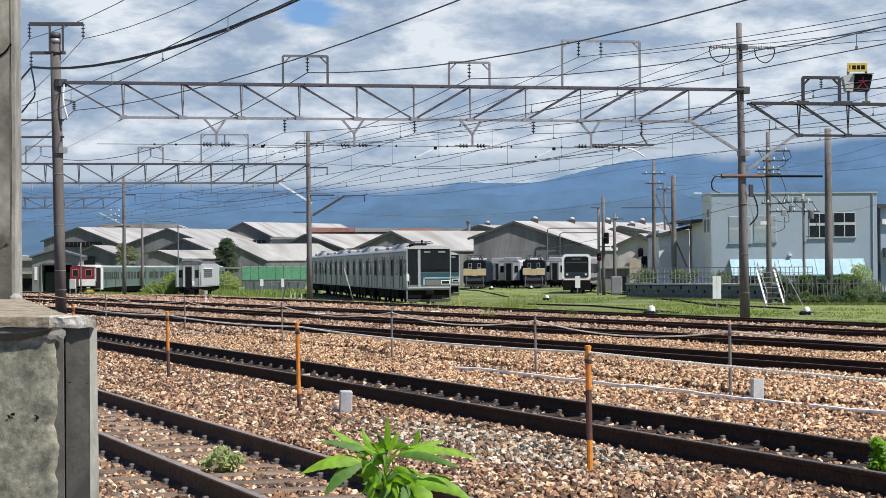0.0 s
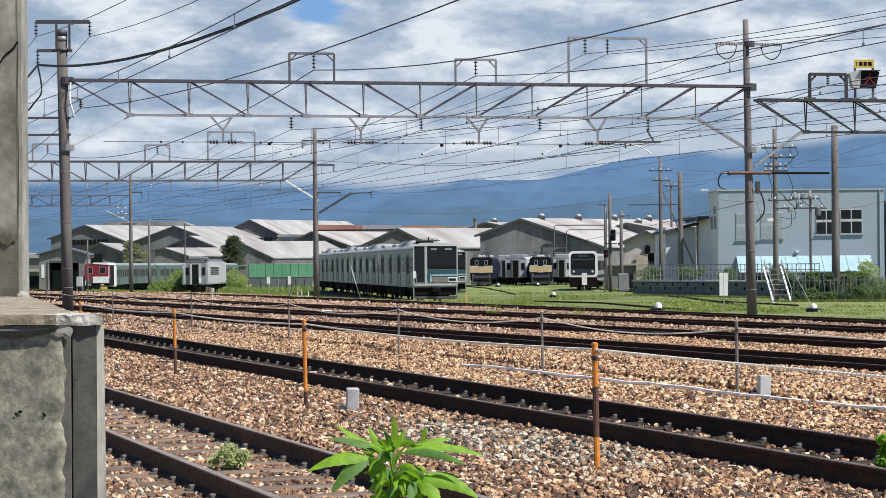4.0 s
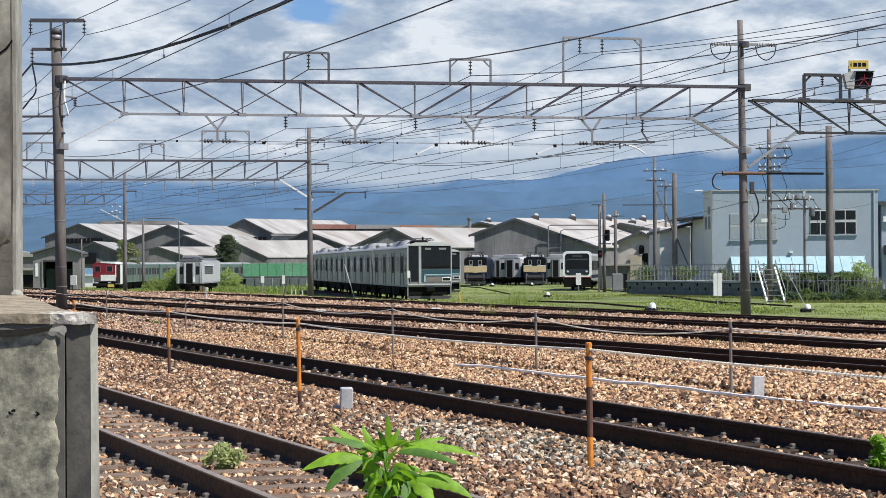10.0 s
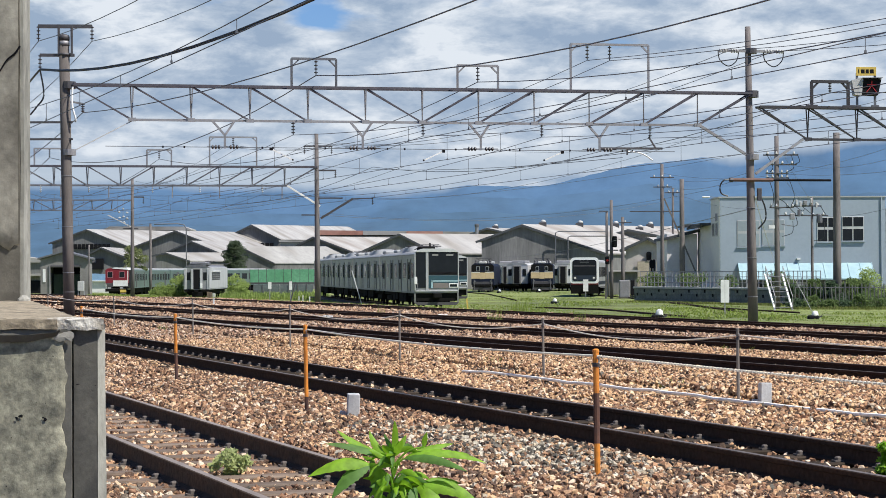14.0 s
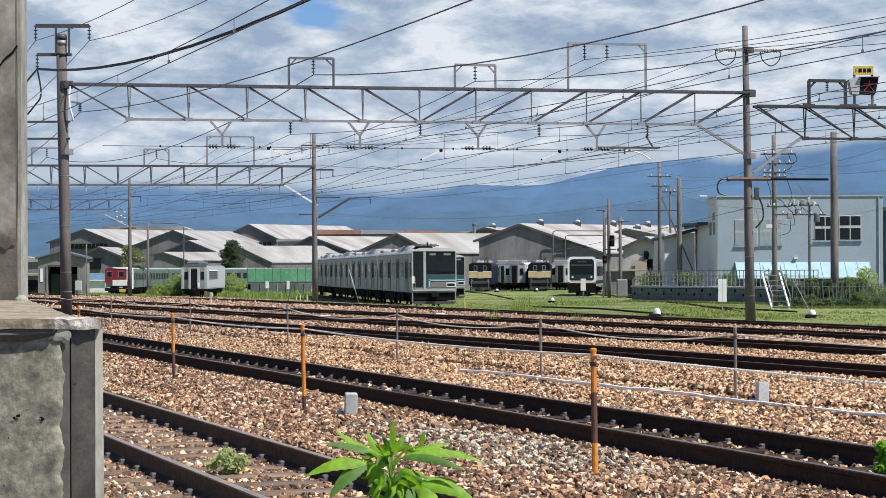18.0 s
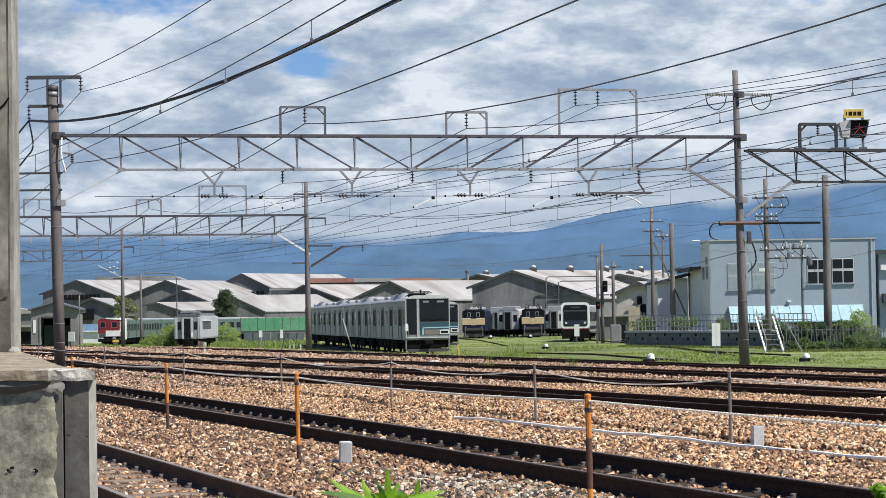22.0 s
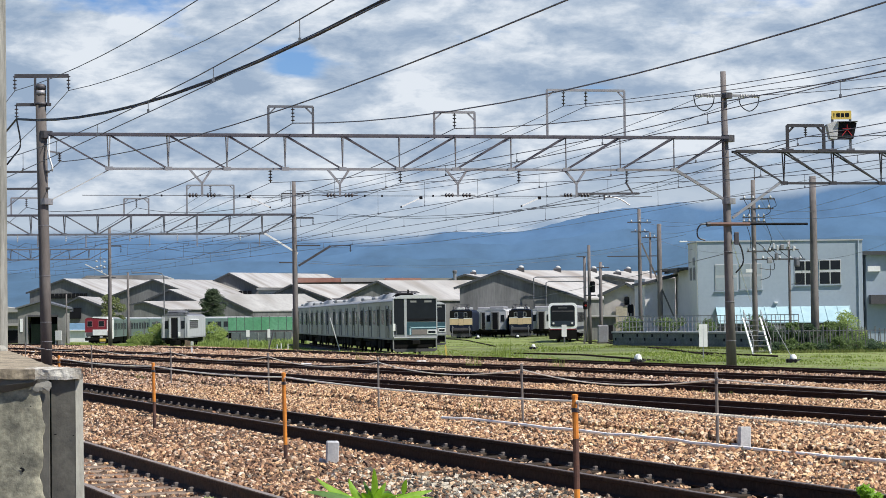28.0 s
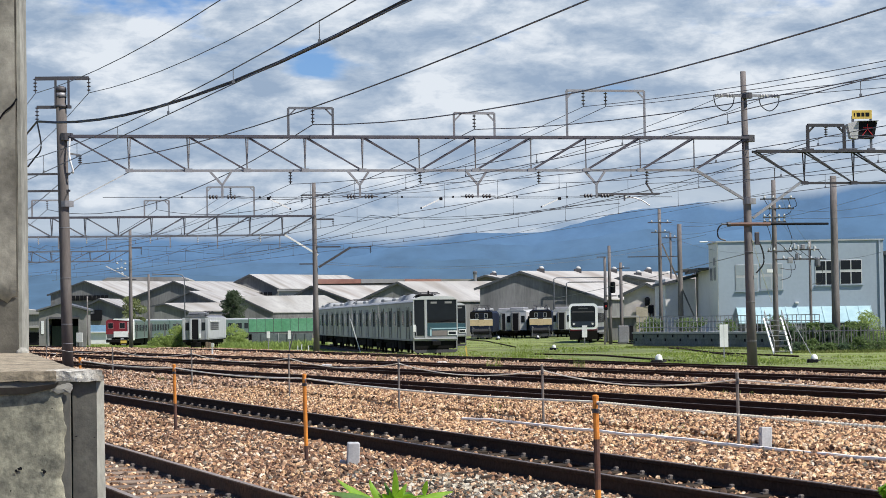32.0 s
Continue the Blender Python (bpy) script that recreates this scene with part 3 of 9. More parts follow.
def track(name, label, L0, slope, s0, s1, sleepers=0, lift=0.0, clips=False):
    """A track whose centre is at L = L0 + slope * S, from S = s0 to s1; its top follows the ground."""
    root = thing(name, label, "railway track")
    step = 6.0
    n = int((s1 - s0) / step) + 1
    for side in (-0.5335 - 0.033, 0.5335 + 0.033):
        bm, top = bmesh.new(), bmesh.new()
        rings, tops = [], []
        for i in range(n + 1):
            S = s0 + (s1 - s0) * i / n
            p = ls(L0 + slope * S + side, S)
            c = ls(L0 + slope * S, S)
            z = ground_z(c.x, c.y) + lift
            rings.append([bm.verts.new(p + CROSS * a + Vector((0, 0, z + b))) for a, b in RAIL_SECTION])
            tops.append([top.verts.new(p + CROSS * a + Vector((0, 0, z + 0.1535))) for a in (-0.028, 0.028)])
        k = len(RAIL_SECTION)
        for a, b in zip(rings, rings[1:]):
            for i in range(k):
                j = (i + 1) % k
                bm.faces.new((a[i], a[j], b[j], b[i]))
        bm.faces.new(rings[0])
        bm.faces.new(rings[-1][::-1])
        bmesh.ops.recalc_face_normals(bm, faces=bm.faces)
        for a, b in zip(tops, tops[1:]):
            top.faces.new((a[0], a[1], b[1], b[0]))
        side_m, head_m = (RAIL, RAIL_TOP) if not clips else (RAIL_NEAR, HEAD_NEAR) if L0 < 5 else (RAIL_SECOND, HEAD_SECOND)
        r = part("rail", bm, side_m, root, "rusty steel rail with a worn head")
        part("rail_head", top, head_m, r)
    if not sleepers:
        bed = bmesh.new()
        rows = []
        for i in range(n + 1):
            S = s0 + (s1 - s0) * i / n
            c = ls(L0 + slope * S, S)
            z = ground_z(c.x, c.y) + 0.085
            rows.append([bed.verts.new(c + CROSS * a + Vector((0, 0, z))) for a in (-0.95, 0.95)])
        for a, b in zip(rows, rows[1:]):
            bed.faces.new((a[0], a[1], b[1], b[0]))
        part("track_bed", bed, BED_BROWN, root, "brown ballast strip between the rails")
    if sleepers:
        first = clip = None
        for i in range(sleepers):
            S = s0 + 0.3 + i * 0.62
            c = ls(L0 + slope * S, S)
            m = Matrix.Translation((c.x, c.y, ground_z(c.x, c.y))) @ pose(0, 0, 0, 0, 0, TURN + random.uniform(-1, 1))
            if first is None:
                first = part("sleeper", box((-1.05, -0.11, -0.14), (1.05, 0.11, 0.012), 0.012), SLEEPER if L0 < 5 else SLEEPER_OILY, root)
                first.matrix_basis = m
            else:
                share(first, m, root)
            if clips:
                for dx in (-0.47, -0.66, 0.47, 0.66) if L0 < 5 else (-0.47, 0.47, 0.66):
                    mm = m @ pose(dx, 0, 0.02, 0, 0, 0 if dx in (-0.47, 0.66) else 180)
                    if clip is None:
                        b = box((-0.022, -0.022, -0.004), (0.026, 0.022, 0.034), 0.010)
                        bm_box(b, (-0.03, -0.034, -0.006), (0.045, 0.034, 0.006))
                        clip = part("rail_clip", b, CLIP, root)
                        clip.matrix_basis = mm
                    else:
                        share(clip, mm, root)
    return root


track("railway_track", "near railway track with wooden sleepers in brown ballast", 3.75, 0.0, -6, 60, 62, clips=True)
track("railway_track", "second railway track with dark rusty rails in ballast", 7.92, 0.0, -6, 90, 92, clips=True)
track("railway_track", "straight rusty track beyond the rope fence", 17.3, -0.066, -5, 190, lift=0.04)
track("railway_track", "straight rusty track in brown ballast", 23.0, -0.072, -5, 190, lift=0.04)
track("railway_track", "straight rusty track in brown ballast", 30.6, -0.10, 0, 200, lift=0.04)
track("railway_track", "rusty siding beside the grass", 33.2, -0.03, 0, 200, lift=0.04)


# ---- gantries over the tracks ----
GAN = 0.202
GE, GN = Vector((math.cos(GAN), math.sin(GAN), 0)), Vector((-math.sin(GAN), math.cos(GAN), 0))


def pole(name, label, base, top_z, r0, r1, lean=(0, 0), category="utility pole", mat_=None):
    root = thing(name, label, category, Matrix.Translation(base))
    h = top_z - base[2]
    bm = tube([(lean[0] * k, lean[1] * k, -0.3 + (h + 0.3) * k) for k in (0, 0.33, 0.66, 1)], r0, 20, r1)
    part("shaft", bm, mat_ or POLE, root, smooth=True)
    return root


def truss(root, a, b, depth, panels, mat_, w=0.07, ends=(1, 1), skew=0.45, vee=0.06, top=None, low=None, brace=None):
    """A lattice beam from a to b: two top chords, one bottom chord, and between them posts and diagonals as parts."""
    a, b = Vector(a), Vector(b)
    way = (b - a).normalized()
    out = Vector((-way.y, way.x, 0)) * skew * 0.5
    down = Vector((0, 0, -depth))
    n = panels
    e0, e1 = (b - a) / n * ends[0], (b - a) / n * ends[1]
    part("bottom_chord", bar(a + e0 + down, b - e1 + down, w, w * 1.3), low or mat_, root)
    for s in (-1, 1):
        part("top_chord", bar(a + out * s, b + out * s, w, w * 1.3), top or mat_, root)
        inner = out * s * 0.86
        for i in range(1 if ends[0] else 0, n + (0 if ends[1] else 1)):
            p = a + (b - a) * i / n
            part("post", bar(p + inner + way * vee * s, p + down + inner * 0.1, w * 0.6), mat_, root)
        for i in range(n):
            p, q = a + (b - a) * i / n, a + (b - a) * (i + 1) / n
            lift = Vector((0, 0, 0.012 * s))
            d = bar(p + inner + lift, q + down + inner * 0.12 + lift, w * 0.75) if i < n / 2 else bar(p + down + inner * 0.12 + lift, q + inner + lift, w * 0.75)
            part("diagonal", d, brace or mat_, root)
    for i in range(n + 1):
        p = a + (b - a) * i / n
        part("cross_tie", bar(p - out, p + out, w * 0.6), mat_, root)
        if 0 < i < n:
            part("gusset", box((-0.13, -0.012, -0.06), (0.13, 0.012, 0.07)), mat_, root).matrix_basis = Matrix.Translation(p + down - out * 0.25) @ Matrix.Rotation(math.atan2(way.y, way.x), 4, "Z")
    return root


def insulator(root, top, length=0.42, r=0.07, mat_=None):
    """A string of porcelain discs hanging from top."""
    prof = []
    k = 4
    for i in range(k):
        z = -length * (i + 0.15) / k
        prof += [(0.018, z + 0.02), (r, z), (r * 0.95, z - 0.02), (0.018, z - 0.035)]
    prof = [(0.015, 0.03)] + prof + [(0.015, -length)]
    ob = part("insulator", lathe(prof, 8), mat_ or INSUL, root)
    ob.matrix_basis = Matrix.Translation(top)
    return Vector(top) + Vector((0, 0, -length))


def hoop(root, a, b, height, mat_, w=0.08):
    """A square arch that stands on the beam, from foot a to foot b."""
    a, b = Vector(a), Vector(b)
    up = Vector((0, 0, height))
    part("hoop_leg", bar(a, a + up, w), mat_, root)
    part("hoop_leg", bar(b, b + up, w), mat_, root)
    part("hoop_top", bar(a + up, b + up, w), mat_, root)
    way = (b - a).normalized() * 0.28
    part("hoop_brace", bar(a + up - Vector((0, 0, 0.28)), a + up + way, w * 0.6), mat_, root)
    part("hoop_brace", bar(b + up - Vector((0, 0, 0.28)), b + up - way, w * 0.6), mat_, root)


def wire(points, r, name="overhead_wire", label="dark overhead wire strung between the gantries", sag=None, mat_=None):
    """A wire through points with a sag, in metres, between each two."""
    pts = []
    for i, (a, b) in enumerate(zip(points, points[1:])):
        a, b = Vector(a), Vector(b)
        n = 14
        s = sag[i] if isinstance(sag, (list, tuple)) else (sag or 0)
        for k in range(n + (1 if i == len(points) - 2 else 0)):
            t = k / n
            p = a.lerp(b, t)
            p.z -= 4 * s * t * (1 - t)
            pts.append(p)
    return tagged(part(name, tube(pts, r * 0.78, 5), mat_ or WIRE), label, "wire")


RP = (10.838, 76.2, 1.426)       # axis of the gantry's far pole
LP = (-12.847, 71.3, 1.585)        # and of its near pole
rp, lp = Vector(RP), Vector(LP)
ZT, ZB = 7.74, 6.58


def gline(px_t, z):
    """A point on the first gantry's line, px_t of the way from its left pole to its right one."""
    p = lp.lerp(rp, px_t)
    return Vector((p.x, p.y, z))


def gantry_one():
    a = pole("gantry_pole", "tall brown-grey concrete pole carrying a steel gantry", on_ground(lp.x, lp.y), 9.35, 0.19, 0.175, lean=(-0.16, 0), mat_=mat("dark_pole_concrete", (0.145, 0.127, 0.115), 0.9, 0, 9, 0.3, 0.35, (0.075, 0.064, 0.058), 1.1, 0.9, stretch=(1, 1, 0.22)))
    b = pole("gantry_pole", "tall brown-grey concrete pole carrying a steel gantry", on_ground(rp.x, rp.y), 10.15, 0.19, 0.10, lean=(-0.14, 0))
    g = thing("gantry_beam", "grey steel lattice beam spanning the tracks", "gantry")
    truss(g, gline(0.004, ZT), gline(0.998, ZT), ZT - ZB, 12, STEEL, 0.063, top=CHORD_DARK, low=STEEL, brace=CHORD_DARK)
    return a, b, g


POLE_L, POLE_R, BEAM = gantry_one()
h = 9.35 - POLE_L.matrix_basis.translation.z
part("pole_cap", lathe([(0.192, -0.12), (0.192, 0.0), (0.17, 0.05), (0.08, 0.09), (0.01, 0.10)], 20), STEEL_DARK, POLE_L, "dark domed cap", smooth=True).matrix_basis = Matrix.Translation((-0.16, 0, h))
for dz, r, t in ((-0.30, 0.186, 0.16), (-0.64, 0.215, 0.09)):
    part("clamp_band", lathe([(r, 0), (r, t)], 20), STEEL if t > 0.12 else STEEL_DARK, POLE_L, smooth=True).matrix_basis = Matrix.Translation((-0.16 * (h + dz) / h, 0, h + dz))

# second gantry, farther along the tracks, and a third one
MP = Vector((-8.182, 130, 1.639))


def gantry_two():
    m = pole("gantry_pole", "tall dark concrete pole at the end of a gantry", on_ground(MP.x, MP.y), 9.887, 0.19, 0.12, lean=(-0.05, 0))
    g = thing("gantry_beam", "grey steel lattice beam over the far tracks", "gantry")
    a, b = Vector((-31.672, 126, 7.877)), Vector((-8.211, 130, 7.842))
    b.z = a.z = 7.842
    truss(g, a, b, 1.16, 12, STEEL_MID, 0.085, top=CHORD_DARK)
    far = Vector((-28.263, 188, 1.865))
    f = pole("gantry_pole", "slim concrete pole beside the far tracks", on_ground(far.x, far.y), 9.783, 0.19, 0.13)
    g3 = thing("gantry_beam", "distant steel lattice beam over the tracks", "gantry")
    a, b = Vector((-41.811, 186, 7.856)), Vector((-28.38, 188, 7.879))
    b.z = a.z
    truss(g3, a, b, 0.9, 8, STEEL_MID, 0.07)
    return m, g, f


POLE_M, BEAM_TWO, POLE_F = gantry_two()


# ---- mountains ----
def build_mountains():
    """Three hazy ridges far off, each a relief with a noisy crest, and the low cloud that lies on the highest."""
    def ridge(name, label, y, us, ws, col, glow, depth, seed):
        verts, faces = [], []
        n, k = 320, 10
        for i in range(n + 1):
            u = -0.42 + 0.84 * i / n
            w = float(np.interp(u, us, ws)) + 0.0007 * noise.noise(Vector((u * 60, seed, 0))) + 0.0005 * noise.noise(Vector((u * 190, seed + 2, 0)))
            top = w * (y + depth) + 1.39
            for j in range(k + 1):
                t = j / k
                yy = y + depth * t
                z = top * t ** 0.8 + noise.noise(Vector((u * 60, j * 0.9, seed))) * top * 0.05 * math.sin(math.pi * t)
                verts.append((u * yy, yy - 40 * noise.noise(Vector((u * 40, t * 4, seed))) * (1 - t), z))
        for i in range(n):
            for j in range(k):
                p = i * (k + 1) + j
                faces.append((p, p + k + 1, p + k + 2, p + 1))
        me = bpy.data.meshes.new(name)
        me.from_pydata(verts, [], faces)
        # haze is a blue glow in the material, dimmer on nearer ridges
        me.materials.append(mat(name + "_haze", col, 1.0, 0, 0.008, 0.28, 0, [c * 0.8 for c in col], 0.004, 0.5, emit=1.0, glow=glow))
        for p in me.polygons:
            p.use_smooth = True
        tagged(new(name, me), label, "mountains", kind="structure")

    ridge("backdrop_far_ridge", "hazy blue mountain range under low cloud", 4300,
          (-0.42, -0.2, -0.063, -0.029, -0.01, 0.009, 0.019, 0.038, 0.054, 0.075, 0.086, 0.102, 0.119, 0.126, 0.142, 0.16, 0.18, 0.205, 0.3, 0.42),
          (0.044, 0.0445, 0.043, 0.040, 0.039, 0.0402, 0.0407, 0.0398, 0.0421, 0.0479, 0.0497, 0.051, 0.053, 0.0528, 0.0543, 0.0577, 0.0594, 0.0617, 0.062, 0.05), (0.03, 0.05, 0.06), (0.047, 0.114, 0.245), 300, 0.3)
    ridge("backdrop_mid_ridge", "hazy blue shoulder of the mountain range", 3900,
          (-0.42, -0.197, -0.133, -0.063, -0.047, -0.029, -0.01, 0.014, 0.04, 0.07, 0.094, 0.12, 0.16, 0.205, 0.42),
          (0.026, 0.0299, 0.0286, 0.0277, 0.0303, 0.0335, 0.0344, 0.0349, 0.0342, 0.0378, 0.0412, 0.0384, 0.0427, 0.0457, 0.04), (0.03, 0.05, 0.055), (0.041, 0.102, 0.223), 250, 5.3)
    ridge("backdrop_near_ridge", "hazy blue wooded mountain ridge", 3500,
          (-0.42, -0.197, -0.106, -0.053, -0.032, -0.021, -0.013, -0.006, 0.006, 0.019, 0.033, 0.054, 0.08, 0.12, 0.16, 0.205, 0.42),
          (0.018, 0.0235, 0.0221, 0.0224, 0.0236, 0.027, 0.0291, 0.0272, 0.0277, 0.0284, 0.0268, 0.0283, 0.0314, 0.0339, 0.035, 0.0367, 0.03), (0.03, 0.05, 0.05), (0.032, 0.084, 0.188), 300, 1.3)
    # low cloud: a self-glowing sheet with ragged, see-through edges before the highest crest
    us = (-0.42, -0.197, -0.133, -0.063, -0.026, -0.004, 0.009, 0.038, 0.075, 0.102, 0.118, 0.131, 0.142, 0.155, 0.171, 0.205, 0.42)
    ws = (0.042, 0.0415, 0.0405, 0.0388, 0.0362, 0.0385, 0.042, 0.0435, 0.0505, 0.0525, 0.0535, 0.0505, 0.0508, 0.0545, 0.0565, 0.0615, 0.062)
    me = bpy.data.meshes.new("backdrop_low_cloud")
    verts, faces, n, k, y = [], [], 300, 6, 4200.0
    for i in range(n + 1):
        u = -0.42 + 0.84 * i / n
        w = float(np.interp(u, us, ws))
        verts += [(u * y, y, (w - 0.005 + 0.021 * j / k) * y + 1.39) for j in range(k + 1)]
    for i in range(n):
        for j in range(k):
            p = i * (k + 1) + j
            faces.append((p, p + k + 1, p + k + 2, p + 1))
    me.from_pydata(verts, [], faces)
    uv = me.uv_layers.new(name="UVMap")
    for loop in me.loops:
        i, j = divmod(loop.vertex_index, k + 1)
        uv.data[loop.index].uv = (i / n * 40, j / k)
    m = bpy.data.materials.new("low_cloud")
    m.use_nodes = True
    nd, l = m.node_tree.nodes, m.node_tree.links
    nd.clear()
    co = nd.new("ShaderNodeTexCoord")
    sp = nd.new("ShaderNodeSeparateXYZ")
    l.new(co.outputs["UV"], sp.inputs[0])
    g = nd.new("ShaderNodeTexNoise")
    g.inputs["Scale"].default_value, g.inputs["Detail"].default_value, g.inputs["Roughness"].default_value = 0.8, 9.0, 0.62
    l.new(co.outputs["UV"], g.inputs["Vector"])
    rise = nd.new("ShaderNodeMapRange")
    rise.inputs["From Min"].default_value, rise.inputs["From Max"].default_value = 0.0, 0.45
    rise.inputs["To Min"].default_value, rise.inputs["To Max"].default_value = -1.0, 0.75
    l.new(sp.outputs["Y"], rise.inputs["Value"])
    fade = nd.new("ShaderNodeMapRange")
    fade.inputs["From Min"].default_value, fade.inputs["From Max"].default_value = 0.5, 1.0
    fade.inputs["To Min"].default_value, fade.inputs["To Max"].default_value = 1.0, 0.0
    l.new(sp.outputs["Y"], fade.inputs["Value"])
    ragged = nd.new("ShaderNodeMath")
    ragged.use_clamp = True
    l.new(rise.outputs[0], ragged.inputs[0])
    l.new(g.outputs["Fac"], ragged.inputs[1])
    alpha = nd.new("ShaderNodeMath")
    alpha.operation = "MULTIPLY"
    l.new(ragged.outputs[0], alpha.inputs[0])
    l.new(fade.outputs[0], alpha.inputs[1])
    white = nd.new("ShaderNodeEmission")
    white.inputs["Color"].default_value, white.inputs["Strength"].default_value = (0.52, 0.61, 0.72, 1), 0.75
    clear = nd.new("ShaderNodeBsdfTransparent")
    mix = nd.new("ShaderNodeMixShader")
    l.new(alpha.outputs[0], mix.inputs[0])
    l.new(clear.outputs[0], mix.inputs[1])
    l.new(white.outputs[0], mix.inputs[2])
    o = nd.new("ShaderNodeOutputMaterial")
    l.new(mix.outputs[0], o.inputs[0])
    me.materials.append(m)
    tagged(new("backdrop_low_cloud", me), "ragged white cloud lying on the mountain crest", "cloud", kind="structure")


build_mountains()


# ---- buildings ----
def shed(name, label, left, apex, right, ridge, base_z, wall=None, roof=None, over=0.5, thick=0.18, vents=0, window=None, door=None):
    """A gabled hall: its gable's two eaves and apex, the way and length of its ridge, and its floor."""
    wall, roof = wall or SHED_WALL, roof or SHED_ROOF
    L, A, R = Vector(left), Vector(apex), Vector(right)
    root = thing(name, label, "industrial building", Matrix.Translation((A.x, A.y, base_z)))
    o = Vector((A.x, A.y, base_z))
    L, A, R = L - o, A - o, R - o
    r = Vector((*ridge, 0))
    bm = bmesh.new()
    f = [bm.verts.new(p) for p in ((L.x, L.y, 0), (R.x, R.y, 0), R, A, L)]
    b = [bm.verts.new(v.co + r) for v in f]
    bm.faces.new(f)
    bm.faces.new(b[::-1])
    for i in range(5):
        j = (i + 1) % 5
        if i in (1, 4):
            bm.faces.new((f[j], f[i], b[i], b[j]))
    bmesh.ops.recalc_face_normals(bm, faces=bm.faces)
    part("wall", bm, wall, root)
    rn = r.normalized() * over
    for e in (L, R):
        bm = bmesh.new()
        out = (e - A) * (1 + over / (e - A).length)
        up = Vector((0, 0, 0.05))
        q = [A - rn + up, A + out - rn + up, A + out + r + rn + up, A + r + rn + up]
        v0 = [bm.verts.new(p) for p in q]
        v1 = [bm.verts.new(p + Vector((0, 0, thick))) for p in q]
        bm.faces.new(v0[::-1])
        bm.faces.new(v1)
        for i in range(4):
            j = (i + 1) % 4
            bm.faces.new((v0[i], v0[j], v1[j], v1[i]))
        bmesh.ops.recalc_face_normals(bm, faces=bm.faces)
        rf = part("roof", bm, roof, root)
        part("verge", bar(A - rn * 1.02 + up, A + out - rn * 1.02 + up, 0.25, 0.32), ROOF_DARK, rf)
    for i in range(vents):
        p = A + r * (0.12 + 0.76 * i / max(vents - 1, 1)) + Vector((0, 0, 0.1))
        v = part("roof_vent", box((-0.55, -0.45, -0.4), (0.55, 0.45, 0.42), 0.03), STEEL_DARK, root, "dark square roof ventilator")
        v.matrix_basis = Matrix.Translation(p)
        c = part("vent_dome", lathe([(0.30, 0.0), (0.40, 0.08), (0.36, 0.24), (0.22, 0.36), (0.06, 0.40)], 12), MARKER, v, "pale ventilator dome", smooth=True)
        c.matrix_basis = Matrix.Translation((0.1, 0, 0.40))
    return root


